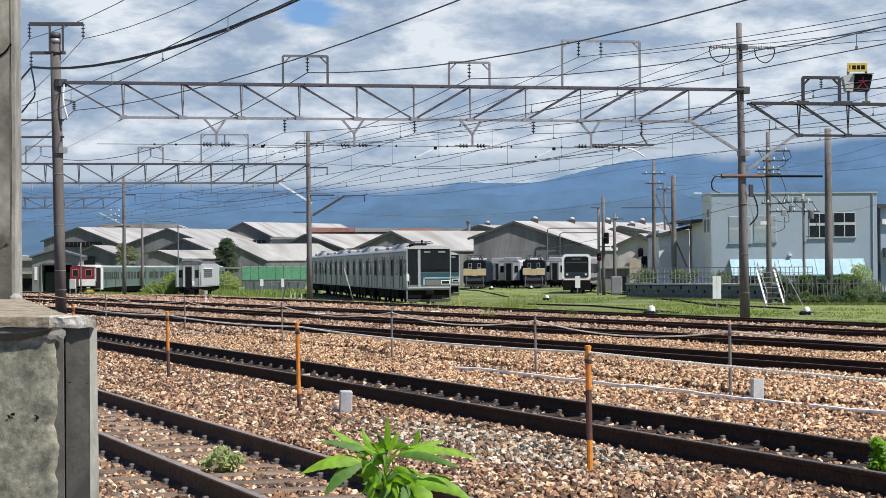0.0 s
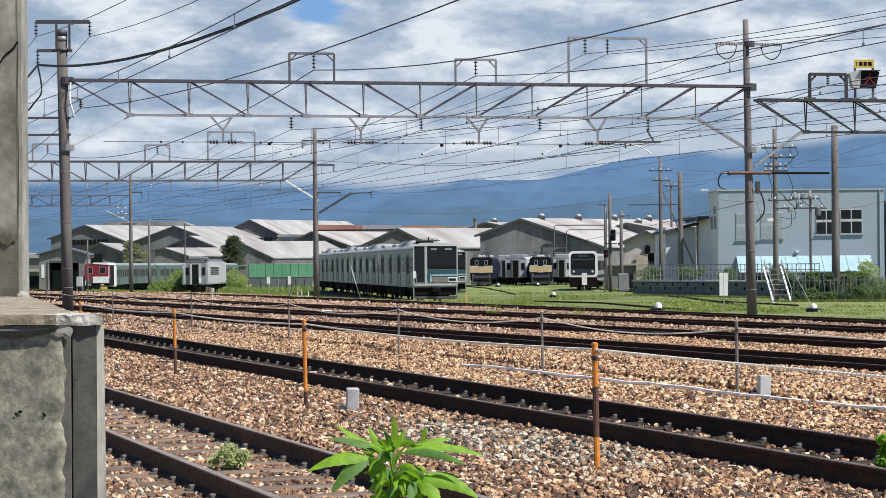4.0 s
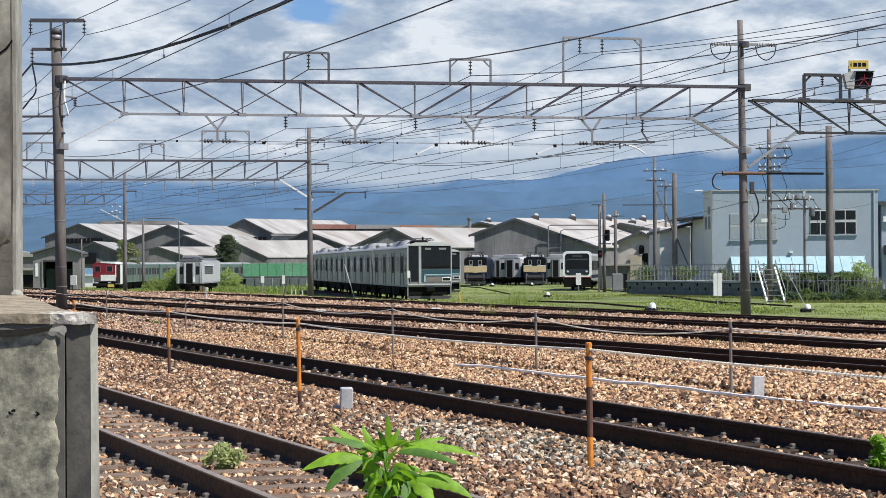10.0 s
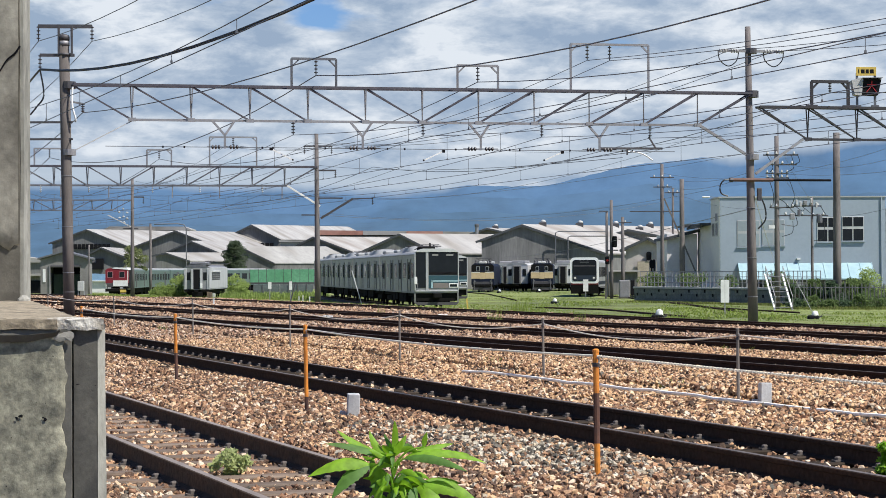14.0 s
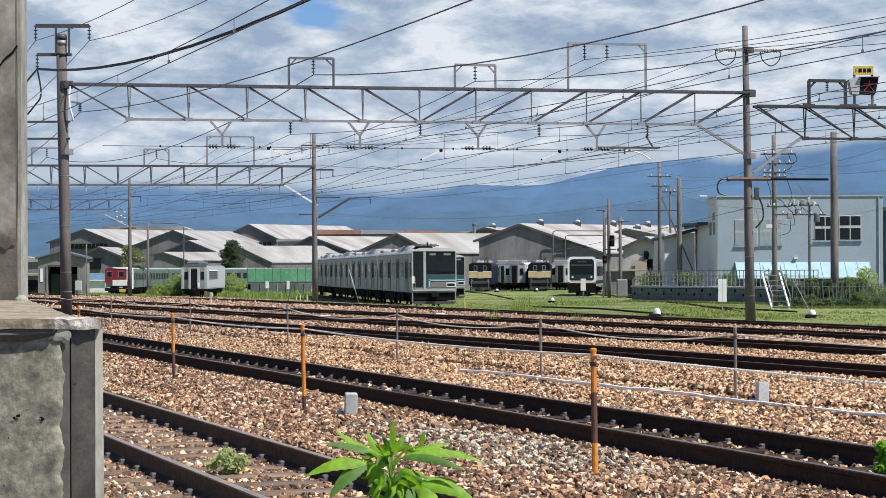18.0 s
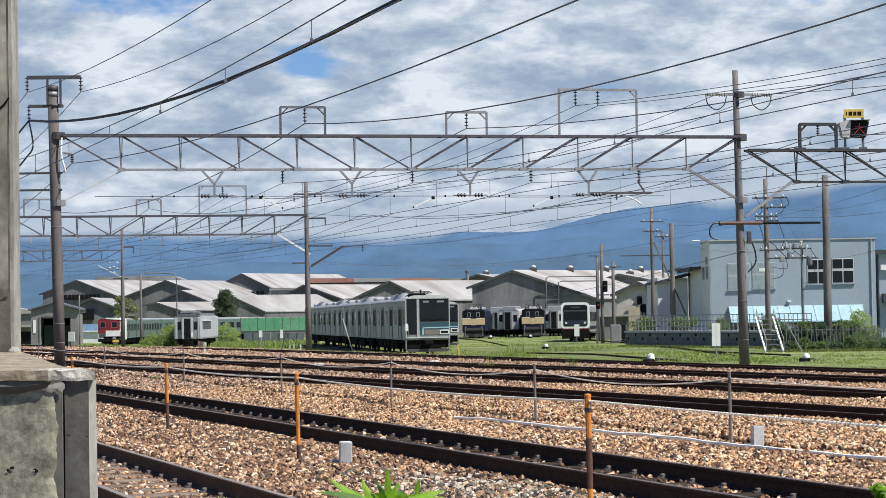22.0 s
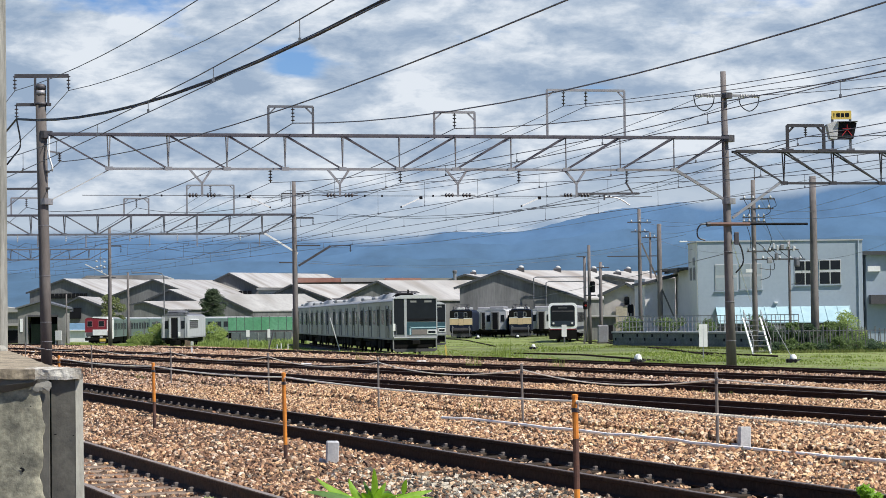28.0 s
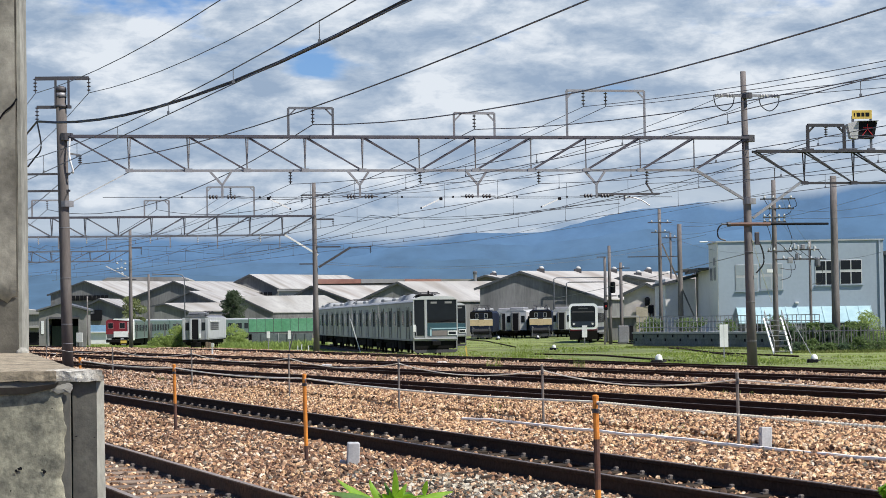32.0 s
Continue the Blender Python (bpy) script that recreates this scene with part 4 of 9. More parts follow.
def build_sheds():
    g = ["works halls"]
    s = []
    s.append(shed("factory_hall", "grey gabled works hall with a pale roof and window strip", (-83.71, 445, 7.73), (-76.224, 445, 10.406), (-67.468, 445, 6.787), (16, 26), -2.0))
    s.append(shed("factory_hall", "small grey gabled hall with an open loading bay", (-61.376, 350, 3.734), (-57.729, 350, 5.481), (-53.728, 350, 3.867), (1.0, 14), -2.0))
    s.append(shed("factory_hall", "dark grey gabled works hall", (-61.814, 415, 6.415), (-53.612, 415, 9.455), (-48.426, 415, 7.427), (14, 25), -2.0))
    s.append(shed("factory_hall", "dark grey low gabled hall", (-53.563, 402, 5.249), (-49.052, 402, 7.253), (-44.136, 402, 5.183), (10, 20), -2.0))
    s.append(shed("factory_hall", "low workshop with a pale sagging roof", (-54.81, 394, 4.559), (-52.603, 394, 4.963), (-48.516, 394, 3.57), (10, 7), -2.0))
    s.append(shed("factory_hall", "grey gabled works hall with a long pale roof", (-47.186, 432, 7.652), (-40.374, 432, 10.944), (-34.865, 432, 8.142), (18, 24), -2.0))
    s.append(shed("factory_hall", "low grey hall with a pale roof beside the tree", (-40.943, 388, 5.246), (-38.147, 388, 5.951), (-32.271, 388, 3.118), (14.5, 5), -2.0))
    s.append(shed("factory_hall", "grey gabled works hall with a white roof", (-31.018, 400, 5.181), (-25.671, 400, 7.915), (-18.334, 400, 5.092), (17, 18), -2.0, roof=SHED_ROOF_WHITE))
    s.append(shed("factory_hall", "long grey gabled hall with a pale roof", (-13.054, 310, 4.086), (-7.17, 310, 6.771), (-1.984, 310, 4.091), (38, 26), -2.0))
    s.append(shed("factory_hall", "large grey corrugated hall with roof ventilators", (4.328, 300, 5.639), (10.42, 300, 7.835), (21.903, 300, 3.837), (22, 20), -2.0, roof=SHED_ROOF_WHITE, vents=4))
    s.append(shed("factory_hall", "distant hall with roof ventilators and a chimney", (2.994, 360, 7.464), (6.36, 360, 8.591), (11.628, 360, 7.403), (10, 16), -2.0, wall=SHED_BROWN, vents=2))
    s.append(shed("factory_hall", "brown-grey gabled store with a dark doorway", (19.764, 240, 3.78), (22.46, 240, 4.976), (24.434, 240, 3.939), (10, 16), -1.6, wall=mat("pinkish_grey_siding", (0.45, 0.41, 0.39), 0.85, 0, 1.5, 0.15, 0.2, (0.23, 0.20, 0.185), 0.3, 0.7)))
    s.append(shed("factory_hall", "pale roofed hall behind the store", (21.16, 310, 5.829), (26.129, 310, 7.281), (33.552, 310, 5.742), (14, 24), -2.0, roof=SHED_ROOF_WHITE, vents=3))
    for o in s:
        tagged(o, group="works halls")
    m = thing("factory_hall", "long far roof monitor behind the works halls", "industrial building", Matrix.Translation((-77.692, 475, 10.988)))
    part("wall", box((0, 0, -13), (18.986, 9, 0.0)), SHED_BROWN, m)
    part("roof", prism([(-0.5, -0.1), (19.492, -0.1), (19.492, 0.15), (17.72, 0.75), (1.2, 0.85)], -0.6, 9.6), SHED_ROOF, m)
    tagged(m, group="works halls")
    b = thing("factory_hall", "long low distant hall with a red-brown roof", "industrial building", Matrix.Translation((-10.516, 420, 5.999)))
    part("wall", box((-16, 0, -8), (14, 14, 2.5)), SHED_ROOF, b)
    part("clerestory", box((-15.5, 0.4, 2.5), (13.5, 13.6, 2.95)), SHED_BROWN, b)
    for xa, xb, sheet in ((-16.5, -6.9, ROOF_RED), (-6.9, 1.7, SHED_ROOF), (1.7, 9.0, ROOF_RED), (9.0, 15, SHED_ROOF)):
        za, zb = 3.7 - (xa + 17) * 0.014, 3.7 - (xb + 17) * 0.014
        part("roof", prism([(xa + 0.04, 2.72), (xb - 0.04, 2.72), (xb - 0.04, zb), (xa + 0.04, za)], -1, 15), sheet, b)


build_sheds()


def build_office():
    """Pale two-storey office with a turquoise canopy."""
    D = 185.0
    o = Vector((22.616, 185, 1.504))
    z0 = -1.3
    root = thing("office_building", "pale blue-grey two-storey building with a turquoise canopy", "building", Matrix.Translation((o.x, o.y, z0)))
    top = 7.712 - z0
    w = 15.282
    part("wall", box((0.85, 0, 0), (w, 6.3, top), 0.02), OFFICE, root)
    part("parapet", box((0.72, -0.08, top), (w + 0.08, 6.38, top + 0.12)), FRAME_GREY, root)
    # cream raised well above the front's tone, so the sunless side looks lit
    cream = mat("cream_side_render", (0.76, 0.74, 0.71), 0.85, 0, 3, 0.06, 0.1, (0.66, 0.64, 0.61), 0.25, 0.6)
    part("side_wall", box((0.82, 0.02, 0), (0.849, 6.28, top - 0.01)), cream, root, "cream side wall, painted brighter to look lit")
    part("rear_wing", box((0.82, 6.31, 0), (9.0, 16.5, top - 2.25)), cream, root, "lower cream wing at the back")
    part("roof_edge", box((-0.15, 6.4, top - 2.24), (9.0, 17.0, top - 2.04)), ROOF_DARK, root)
    part("gutter", bar((-0.1, 6.4, top - 2.35), (-0.1, 17.0, top - 2.35), 0.16), ROOF_DARK, root)
    can = part("canopy", prism([(-1.6, 0.0), (0.0, 1.35), (0.0, 1.25), (-1.6, -0.1)], 0, 1), TURQUOISE, root, "turquoise sheet-metal canopy")
    me = can.data
    cw = 11.634
    for v in me.vertices:
        x, y, z = v.co
        v.co = (2.4 + y * cw, -0.01 + x, 0.661 - z0 + z)
    return root, z0, top


OFFICE_ROOT, OFFICE_Z, OFFICE_TOP = build_office()

# ---- the concrete wall at the camera's side ----
def rough(bm, amount, scale, seed=0.0, cuts=0):
    """Breaks up flat faces: cuts the edges and pushes the points about a little."""
    if cuts:
        bmesh.ops.subdivide_edges(bm, edges=bm.edges[:], cuts=cuts, use_grid_fill=True)
    for v in bm.verts:
        p = v.co * scale + Vector((seed, seed * 2, 0))
        v.co += Vector((noise.noise(p), noise.noise(p + Vector((9, 0, 0))), noise.noise(p + Vector((0, 9, 0))))) * amount
    return bm


def build_wall():
    root = thing("concrete_wall", "weathered grey concrete wall end with a chipped capping", "wall", Matrix.Translation((0, 5.0, 0)))
    zt = 1.262
    x0, x1, x2, x3 = -0.938, -0.894, -0.834, -0.813
    def lean(bm):
        """Turns the wall's depth away from square, along its free edge."""
        for v in bm.verts:
            v.co.x -= 0.27 * v.co.y
        return bm
    def sheet(right, z0, z1, y, seed, jag, name, m, parent, left=-2.6, label=""):
        """A thin coat whose right edge is broken and whose face is a little uneven."""
        bm = bmesh.new()
        rows, n, k = [], 200, 40
        for j in range(n + 1):
            z = z0 + (z1 - z0) * j / n
            e = right + jag * (noise.noise(Vector((seed, z * 17, 0))) + 0.6 * noise.noise(Vector((seed, z * 52, 3))) + 0.15 * noise.noise(Vector((seed, z * 140, 5))))
            row = []
            for i in range(k + 1):
                t = (i / k) ** 0.45
                x = left + (right - left) * t + (e - right) * max(0.0, (t - 0.96) / 0.04)
                row.append(bm.verts.new((x, y + 0.0022 * noise.noise(Vector((x * 14, z * 14, seed))) + 0.0012 * noise.noise(Vector((x * 50, z * 50, seed))), z)))
            row.append(bm.verts.new((e + 0.0015, y + 0.0055, z)))
            rows.append(row)
        for p, q in zip(rows, rows[1:]):
            for i in range(len(p) - 1):
                bm.faces.new((p[i], p[i + 1], q[i + 1], q[i]))
        return part(name, bm, m, parent, label, smooth=True)
    panel = part("panel", rough(box((-2.6, 0.006, -0.3), (x1 - 0.004, 0.5, zt - 0.004)), 0.0012, 9, 1, 12), STRIP, root)
    sheet(x1 - 0.020, -0.3, zt - 0.02, 0.0, 4.0, 0.010, "render_coat", CONCRETE, root, label="mottled grey render flaking at its edge")
    part("end_post", lean(rough(box((x1 + 0.004, 0.014, -0.3), (x2, 0.5, zt - 0.004)), 0.0015, 12, 2, 10)), CONCRETE_DARK, root, "darker concrete end post")
    # the post's chamfered free edge, its sunlit look put into a paler concrete
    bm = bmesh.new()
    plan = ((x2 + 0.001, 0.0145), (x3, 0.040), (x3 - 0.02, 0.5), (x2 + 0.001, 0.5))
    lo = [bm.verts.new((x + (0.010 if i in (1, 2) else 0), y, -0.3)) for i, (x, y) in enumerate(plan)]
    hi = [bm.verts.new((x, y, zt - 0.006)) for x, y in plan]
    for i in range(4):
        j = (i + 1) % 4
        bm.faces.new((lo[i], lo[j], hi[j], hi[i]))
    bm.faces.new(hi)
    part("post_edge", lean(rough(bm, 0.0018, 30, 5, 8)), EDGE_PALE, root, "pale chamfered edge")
    # capping slab: its free edge runs off along the wall, its front corner broken away
    def slab(front, back, z0, z1, name, seed, cuts=10, amount=0.006, grain=16, drop=0.0):
        bm = bmesh.new()
        q = [(front[0], front[2]), (front[1], front[2]), (back[1], back[2]), (back[0], back[2])]
        v0 = [bm.verts.new((x, y, z0 - (drop if i > 1 else 0))) for i, (x, y) in enumerate(q)]
        v1 = [bm.verts.new((x, y, z1 - (drop if i > 1 else 0))) for i, (x, y) in enumerate(q)]
        bm.faces.new(v0[::-1])
        bm.faces.new(v1)
        for i in range(4):
            j = (i + 1) % 4
            bm.faces.new((v0[i], v0[j], v1[j], v1[i]))
        rough(bm, amount, grain, seed, cuts)
        return part(name, rough(bm, amount * 0.5, grain * 3, seed + 1), CAP_TOP if name == "capping" else CHIPPED, root)
    slab((-1.4, x0 + 0.012, -0.019), (-1.65, -1.124, 0.9), zt - 0.003, zt + 0.020, "capping", 3, 34, 0.0022, 30, 0.018)
    # smoother moulding under the capping, shade in its grey, tapering towards the joint
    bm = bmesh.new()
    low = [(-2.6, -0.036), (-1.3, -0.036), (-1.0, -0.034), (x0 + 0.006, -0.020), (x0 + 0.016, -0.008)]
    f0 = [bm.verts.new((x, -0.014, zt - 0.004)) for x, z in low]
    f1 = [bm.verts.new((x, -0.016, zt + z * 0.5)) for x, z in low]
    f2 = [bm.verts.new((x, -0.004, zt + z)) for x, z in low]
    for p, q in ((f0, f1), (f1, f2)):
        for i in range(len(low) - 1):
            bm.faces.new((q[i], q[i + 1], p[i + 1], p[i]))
    part("moulding", rough(bm, 0.0012, 30, 4, 8), STRIP, root, "smooth moulding under the capping, shade painted into its grey")
    slab((x0 - 0.02, x3 - 0.008, 0.004), (x0 - 0.16, x3 - 0.22, 0.85), zt - 0.004, zt + 0.019, "broken_capping", 6, 30, 0.0045, 22, 0.014)
    slab((-1.6, x3 - 0.2, 0.8), (-2.9, -2.06, 5.3), zt - 0.012, zt + 0.003, "capping", 8, 30, 0.0035, 20)
    def pit(x, z, w, h, i, name="blow_hole", m=BLACK, y=-0.0032):
        """A blow hole of ragged outline."""
        bm = bmesh.new()
        c = bm.verts.new((0, 0, 0))
        ring = [bm.verts.new((math.cos(t) * w * (0.6 + 0.8 * random.random()), 0, math.sin(t) * h * (0.5 + 0.9 * random.random()))) for t in [2 * math.pi * k / 11 for k in range(11)]]
        for k in range(11):
            bm.faces.new((c, ring[k], ring[(k + 1) % 11]))
        part(name, bm, m, panel).matrix_basis = Matrix.Translation((x, y, z)) @ pose(0, 0, 0, 0, i * 37 % 50 - 25, 0)
    random.seed(8)
    for i, (dx, dz, w, h) in enumerate(((-0.122, -0.208, 0.0065, 0.0045), (-0.131, -0.213, 0.004, 0.003), (-0.064, -0.217, 0.005, 0.0042), (-0.069, -0.212, 0.0035, 0.002))):
        pit(x1 + dx, zt + dz, w, h, i)
    for dx, dz, w, h, k in ((-0.018, -0.022, 0.026, 0.013, 1.0),):
        bm = bmesh.new()
        c = bm.verts.new((0, -0.002, 0))
        ring = [bm.verts.new((math.cos(t) * w * (1 + 0.7 * noise.noise(Vector((math.cos(t) * 1.6, math.sin(t) * 1.6, k)))), 0, math.sin(t) * h * (1 + 0.8 * noise.noise(Vector((math.cos(t) * 1.6, math.sin(t) * 1.6, k + 3)))))) for t in [2 * math.pi * i / 40 for i in range(40)]]
        for i in range(40):
            bm.faces.new((c, ring[i], ring[(i + 1) % 40]))
        bmesh.ops.recalc_face_normals(bm, faces=bm.faces)
        part("mortar_smear", bm, CONCRETE_PALE, root, "pale mortar smeared over the joint").matrix_basis = Matrix.Translation((x1 + dx, -0.0035 if dx < 0 else 0.009, zt + dz))
    for dx, dz, w, h in ((0.010, -0.135, 0.0045, 0.0013), (0.052, -0.138, 0.0022, 0.0009)):
        pit(x1 + dx, zt + dz, w, h, 3, "chipped_spot", BLACK, 0.0105)
    for i in range(9):
        pit(x1 - random.uniform(0.03, 0.17), zt - random.uniform(0.05, 0.40), random.uniform(0.0008, 0.0022), random.uniform(0.0007, 0.0016), i)
    pil = part("pillar", rough(box((-4.6, 4.7, zt), (-1.975, 4.86, 6.0)), 0.005, 5, 7, 20), PILLAR, root, "square concrete pillar standing on the wall")
    # the pillar's sun-facing side takes the same paler concrete
    part("pillar_edge", rough(box((-1.974, 4.712, zt), (-1.958, 4.862, 6.0)), 0.003, 9, 9, 14), EDGE_PALE, root, "pale pillar edge, sunlit side painted in")
    # a blotched coat covers the pillar down to a ragged line above its foot
    bm = bmesh.new()
    rows = []
    for i in range(121):
        x = -4.6 + 2.622 * i / 120
        low = zt + 0.26 + 0.10 * noise.noise(Vector((x * 5, 0, 2))) + 0.05 * noise.noise(Vector((x * 21, 0, 4)))
        rows.append([bm.verts.new((x, 4.697, low - 0.003))] + [bm.verts.new((x, 4.688 + 0.004 * noise.noise(Vector((x * 9, z * 9, 1))), z)) for z in [low + (6.0 - low) * k / 60 for k in range(61)]])
    for p, q in zip(rows, rows[1:]):
        for k in range(61):
            bm.faces.new((p[k], q[k], q[k + 1], p[k + 1]))
    part("render_coat", bm, PILLAR_COAT, pil, "blotched render broken off above the foot", smooth=True)
    crack = ((-1.968, 2.43), (-1.985, 2.405), (-2.0, 2.39), (-2.02, 2.375), (-2.037, 2.355), (-2.065, 2.31), (-2.1, 2.27))
    part("crack", tube(curve([(x, 4.684, z) for x, z in crack], 5), 0.005, 5, 0.003), BLACK, pil)
    part("crack", tube(curve([(-1.975, 4.684, 3.62), (-2.01, 4.684, 3.60), (-2.03, 4.684, 3.52), (-2.07, 4.684, 3.50)], 5), 0.006, 5, 0.003), BLACK, pil)
    part("mortar_lump", rough(lathe([(0.034, 0), (0.03, 0.012), (0.012, 0.026)], 9), 0.006, 40, 3), CONCRETE_PALE, root).matrix_basis = Matrix.Translation((-1.934, 4.6, zt))


build_wall()


# ---- posts, ropes and markers between the tracks ----
def fence_post(L, S, h, r, paint, label, group, bands=()):
    p = ls(L, S)
    z = ground_z(p.x, p.y)
    root = thing("fence_post", label, "post", Matrix.Translation((p.x, p.y, z)) @ pose(0, 0, 0, random.uniform(-1.2, 1.2), random.uniform(-1.5, 0.2), TURN), group)
    part("shaft", tube([(0, 0, -0.15), (0, 0, h * 0.5), (0, 0, h)], r, 10), paint, root)
    for a, b in bands:
        part("rusted_band", tube([(0, 0, h * a), (0, 0, h * b)], r * 1.02, 10), ORANGE_RUST, root, "bare rusted band")
    part("cap", lathe([(r * 1.12, h - 0.012), (r * 1.12, h + 0.006), (r * 0.5, h + 0.014)], 10), paint, root)
    part("rope_ring", tube([(0, -r * 1.4, h - 0.1), (0, -r * 2.4, h - 0.09), (0, -r * 2.4, h - 0.06), (0, -r * 1.2, h - 0.05)], 0.008, 5), STEEL, root)
    part("collar", lathe([(r * 1.25, h - 0.12), (r * 1.25, h - 0.09)], 10), STEEL_DARK, root)
    return Vector((p.x, p.y, z + h - 0.07))


def rope(a, b, sag, r, name, label, beads=False):
    pts = []
    for k in range(25):
        t = k / 24
        p = Vector(a).lerp(Vector(b), t)
        p.z -= 4 * sag * t * (1 - t)
        pts.append(p)
    bm = tube(pts, r, 8)
    if beads:
        n = int((Vector(b) - Vector(a)).length / 0.05)
        for k in range(n):
            t = (k + 0.5) / n
            p = Vector(a).lerp(Vector(b), t)
            p.z -= 4 * sag * t * (1 - t)
            bm_box(bm, p - Vector((0.0085, 0.0085, 0.008)), p + Vector((0.0085, 0.0085, 0.008)))
    return tagged(part(name, bm, ROPE), label, "rope")


def build_rope_fences():
    grey = [fence_post(10.95, S, 0.86, 0.018, POST_GREY, "slim grey steel fence post in the ballast", "grey posts of the rope fence") for S in (14.6, 21.5, 27.4, 33.9, 41.0, 50.0, 60.5, 73.0)]
    for a, b in zip(grey, grey[1:]):
        rope(a, b, 0.04 if a is grey[0] else 0.13, 0.008, "fence_rope", "thin grey rope sagging between the steel posts")
    orange = [fence_post(6.22, S, 0.93, 0.023, ORANGE, "orange painted steel post with rusty bare bands", "orange posts between the tracks", bands) for S, bands in ((7.6, ((0.3, 0.6),)), (14.5, ((0.26, 0.66),)), (22.6, ((0.0, 0.16),)), (29.5, ((0.0, 0.42),)), (37.5, ((0.0, 0.3),)))]
    for i, (a, b) in enumerate(zip(orange, orange[1:])):
        up = Vector((0, 0, 0.03))
        rope(a + up, b + up, 0.012 if i == 0 else 0.035, 0.0055 if i == 0 else 0.0085, "fence_rope", "pale rope strung between the orange posts", beads=(i == 0))
    # a white pipe lying along the ballast
    pts = []
    for k in range(40):
        S = 29.5 - k * 0.42
        p = ls(11.02 - 0.045 * (S - 18) + 0.05 * math.sin(k * 0.5) + 0.03 * random.random(), S)
        pts.append((p.x, p.y, ground_z(p.x, p.y) + 0.05 + 0.02 * random.random()))
    tagged(part("cable_pipe", tube(pts, 0.021, 8), mat("sunlit_white_pipe", (0.97, 0.93, 0.84), 0.6, 0, 8, 0.02, 0, (0.92, 0.87, 0.77))), "white plastic pipe lying on the ballast", "pipe")
    for L, S, t in ((6.3, 21.1, 4), (11.2, 21.35, -3)):
        p = ls(L, S)
        root = thing("marker_post", "short square concrete marker post in the ballast", "marker post", Matrix.Translation((p.x, p.y, ground_z(p.x, p.y))) @ pose(0, 0, 0, t, 2, 8), "concrete markers")
        part("block", rough(box((-0.063, -0.06, -0.1), (0.063, 0.06, 0.26), 0.008), 0.002, 20, S), MARKER, root)
        part("plinth", rough(box((-0.13, 0.02, -0.1), (-0.064, 0.1, 0.07), 0.01), 0.006, 20, S), MARKER, root)


build_rope_fences()


# ---- gantry fittings ----
def fit_gantry():
    g = BEAM
    starts = []
    for f0, f1, h, ins in ((0.312, 0.376, 0.95, (0.347,)), (0.553, 0.613, 0.80, (0.583,)), (0.722, 0.840, 1.62, (0.747, 0.781))):
        hoop(g, gline(f0, ZT + 0.05), gline(f1, ZT + 0.05), h, STEEL_MID if f0 < 0.5 else STEEL)
        for f in ins:
            end = insulator(g, gline(f, ZT + h - 0.02), 0.5)
            starts.append(end)
    for f in (0.217, 0.414, 0.587, 0.765):
        a, b, c = gline(f - 0.018, ZB), gline(f + 0.014, ZB), gline(f, ZB - 0.5)
        h = part("hanger", bar(a, c, 0.07), STEEL, g)
        part("hanger_arm", bar(b, c, 0.07), STEEL, h)
        part("hanger_stem", bar(c + Vector((0, 0, 0.05)), c - Vector((0, 0, 0.45)), 0.075), STEEL, h)
        e = c - Vector((0, 0, 0.4))
        for s in (-1, 1):
            for k in range(3):
                d = part("strain_insulator", lathe([(0.02, -0.05), (0.075, -0.02), (0.07, 0.02), (0.02, 0.05)], 8), INSUL, h)
                d.matrix_basis = Matrix.Translation(e + GE * s * (0.2 + 0.11 * k)) @ pose(0, 0, 0, 0, 90, math.degrees(GAN))
            part("strain_rod", bar(e, e + GE * s * 0.62, 0.028), STEEL_DARK, h)
    for f0, z0, f1, z1 in ((0.2826, 5.624, 0.3132, 5.26), (0.532, 5.588, 0.5029, 5.269), (0.7086, 5.579, 0.6814, 5.295)):
        arm = part("steady_arm", bar(gline(f0, z0), gline(f1, z1), 0.045), WHITE, g, "white steady arm")
        part("arm_clamp", box((-0.06, -0.04, -0.05), (0.06, 0.04, 0.05), 0.015), BLACK, arm).matrix_basis = Matrix.Translation(gline(f0, z0))
        part("wire_grip", box((-0.03, -0.03, -0.03), (0.03, 0.03, 0.03), 0.01), BLACK, arm).matrix_basis = Matrix.Translation(gline(f1, z1))
    reg = part("registration_bar", bar(gline(0.7658, 5.73), gline(0.8607, 5.74), 0.075), STEEL_DARK, g)
    part("drop_link", bar(gline(0.8071, 5.75), gline(0.8071, 5.5), 0.06), STEEL_DARK, reg)
    part("drop_link", bar(gline(0.84, 6.15), gline(0.8503, 5.76), 0.05), STEEL_DARK, reg)
    part("steady_arm", tube(curve([gline(0.8071, 5.62), gline(0.822, 5.60), gline(0.8343, 5.50), gline(0.8458, 5.32)]), 0.025, 6), WHITE, reg, "curved white steady arm")
    part("span_wire", bar(gline(0.05, ZB - 0.9), gline(0.88, ZB - 0.95), 0.022), WIRE, g)
    for f in (0.13, 0.16, 0.27, 0.285, 0.36, 0.45, 0.475, 0.55, 0.63, 0.645, 0.72, 0.80, 0.815):
        part("wire_clamp", box((-0.03, -0.025, -0.035), (0.03, 0.025, 0.035), 0.01), BLACK, g).matrix_basis = Matrix.Translation(gline(f, ZB - 0.9 - 0.05 * f))
    mess = []
    for f in (0.314, 0.502, 0.678, 0.842):
        mess.append(insulator(g, gline(f, ZB - 0.05), 0.42))
    # knee braces
    part("knee_brace", bar(gline(0.09, ZB), gline(0.004, ZB - 1.1), 0.035), MARKER, g)
    part("knee_brace", bar(gline(0.918, ZB), gline(0.997, ZB - 1.12), 0.09), STEEL, g)
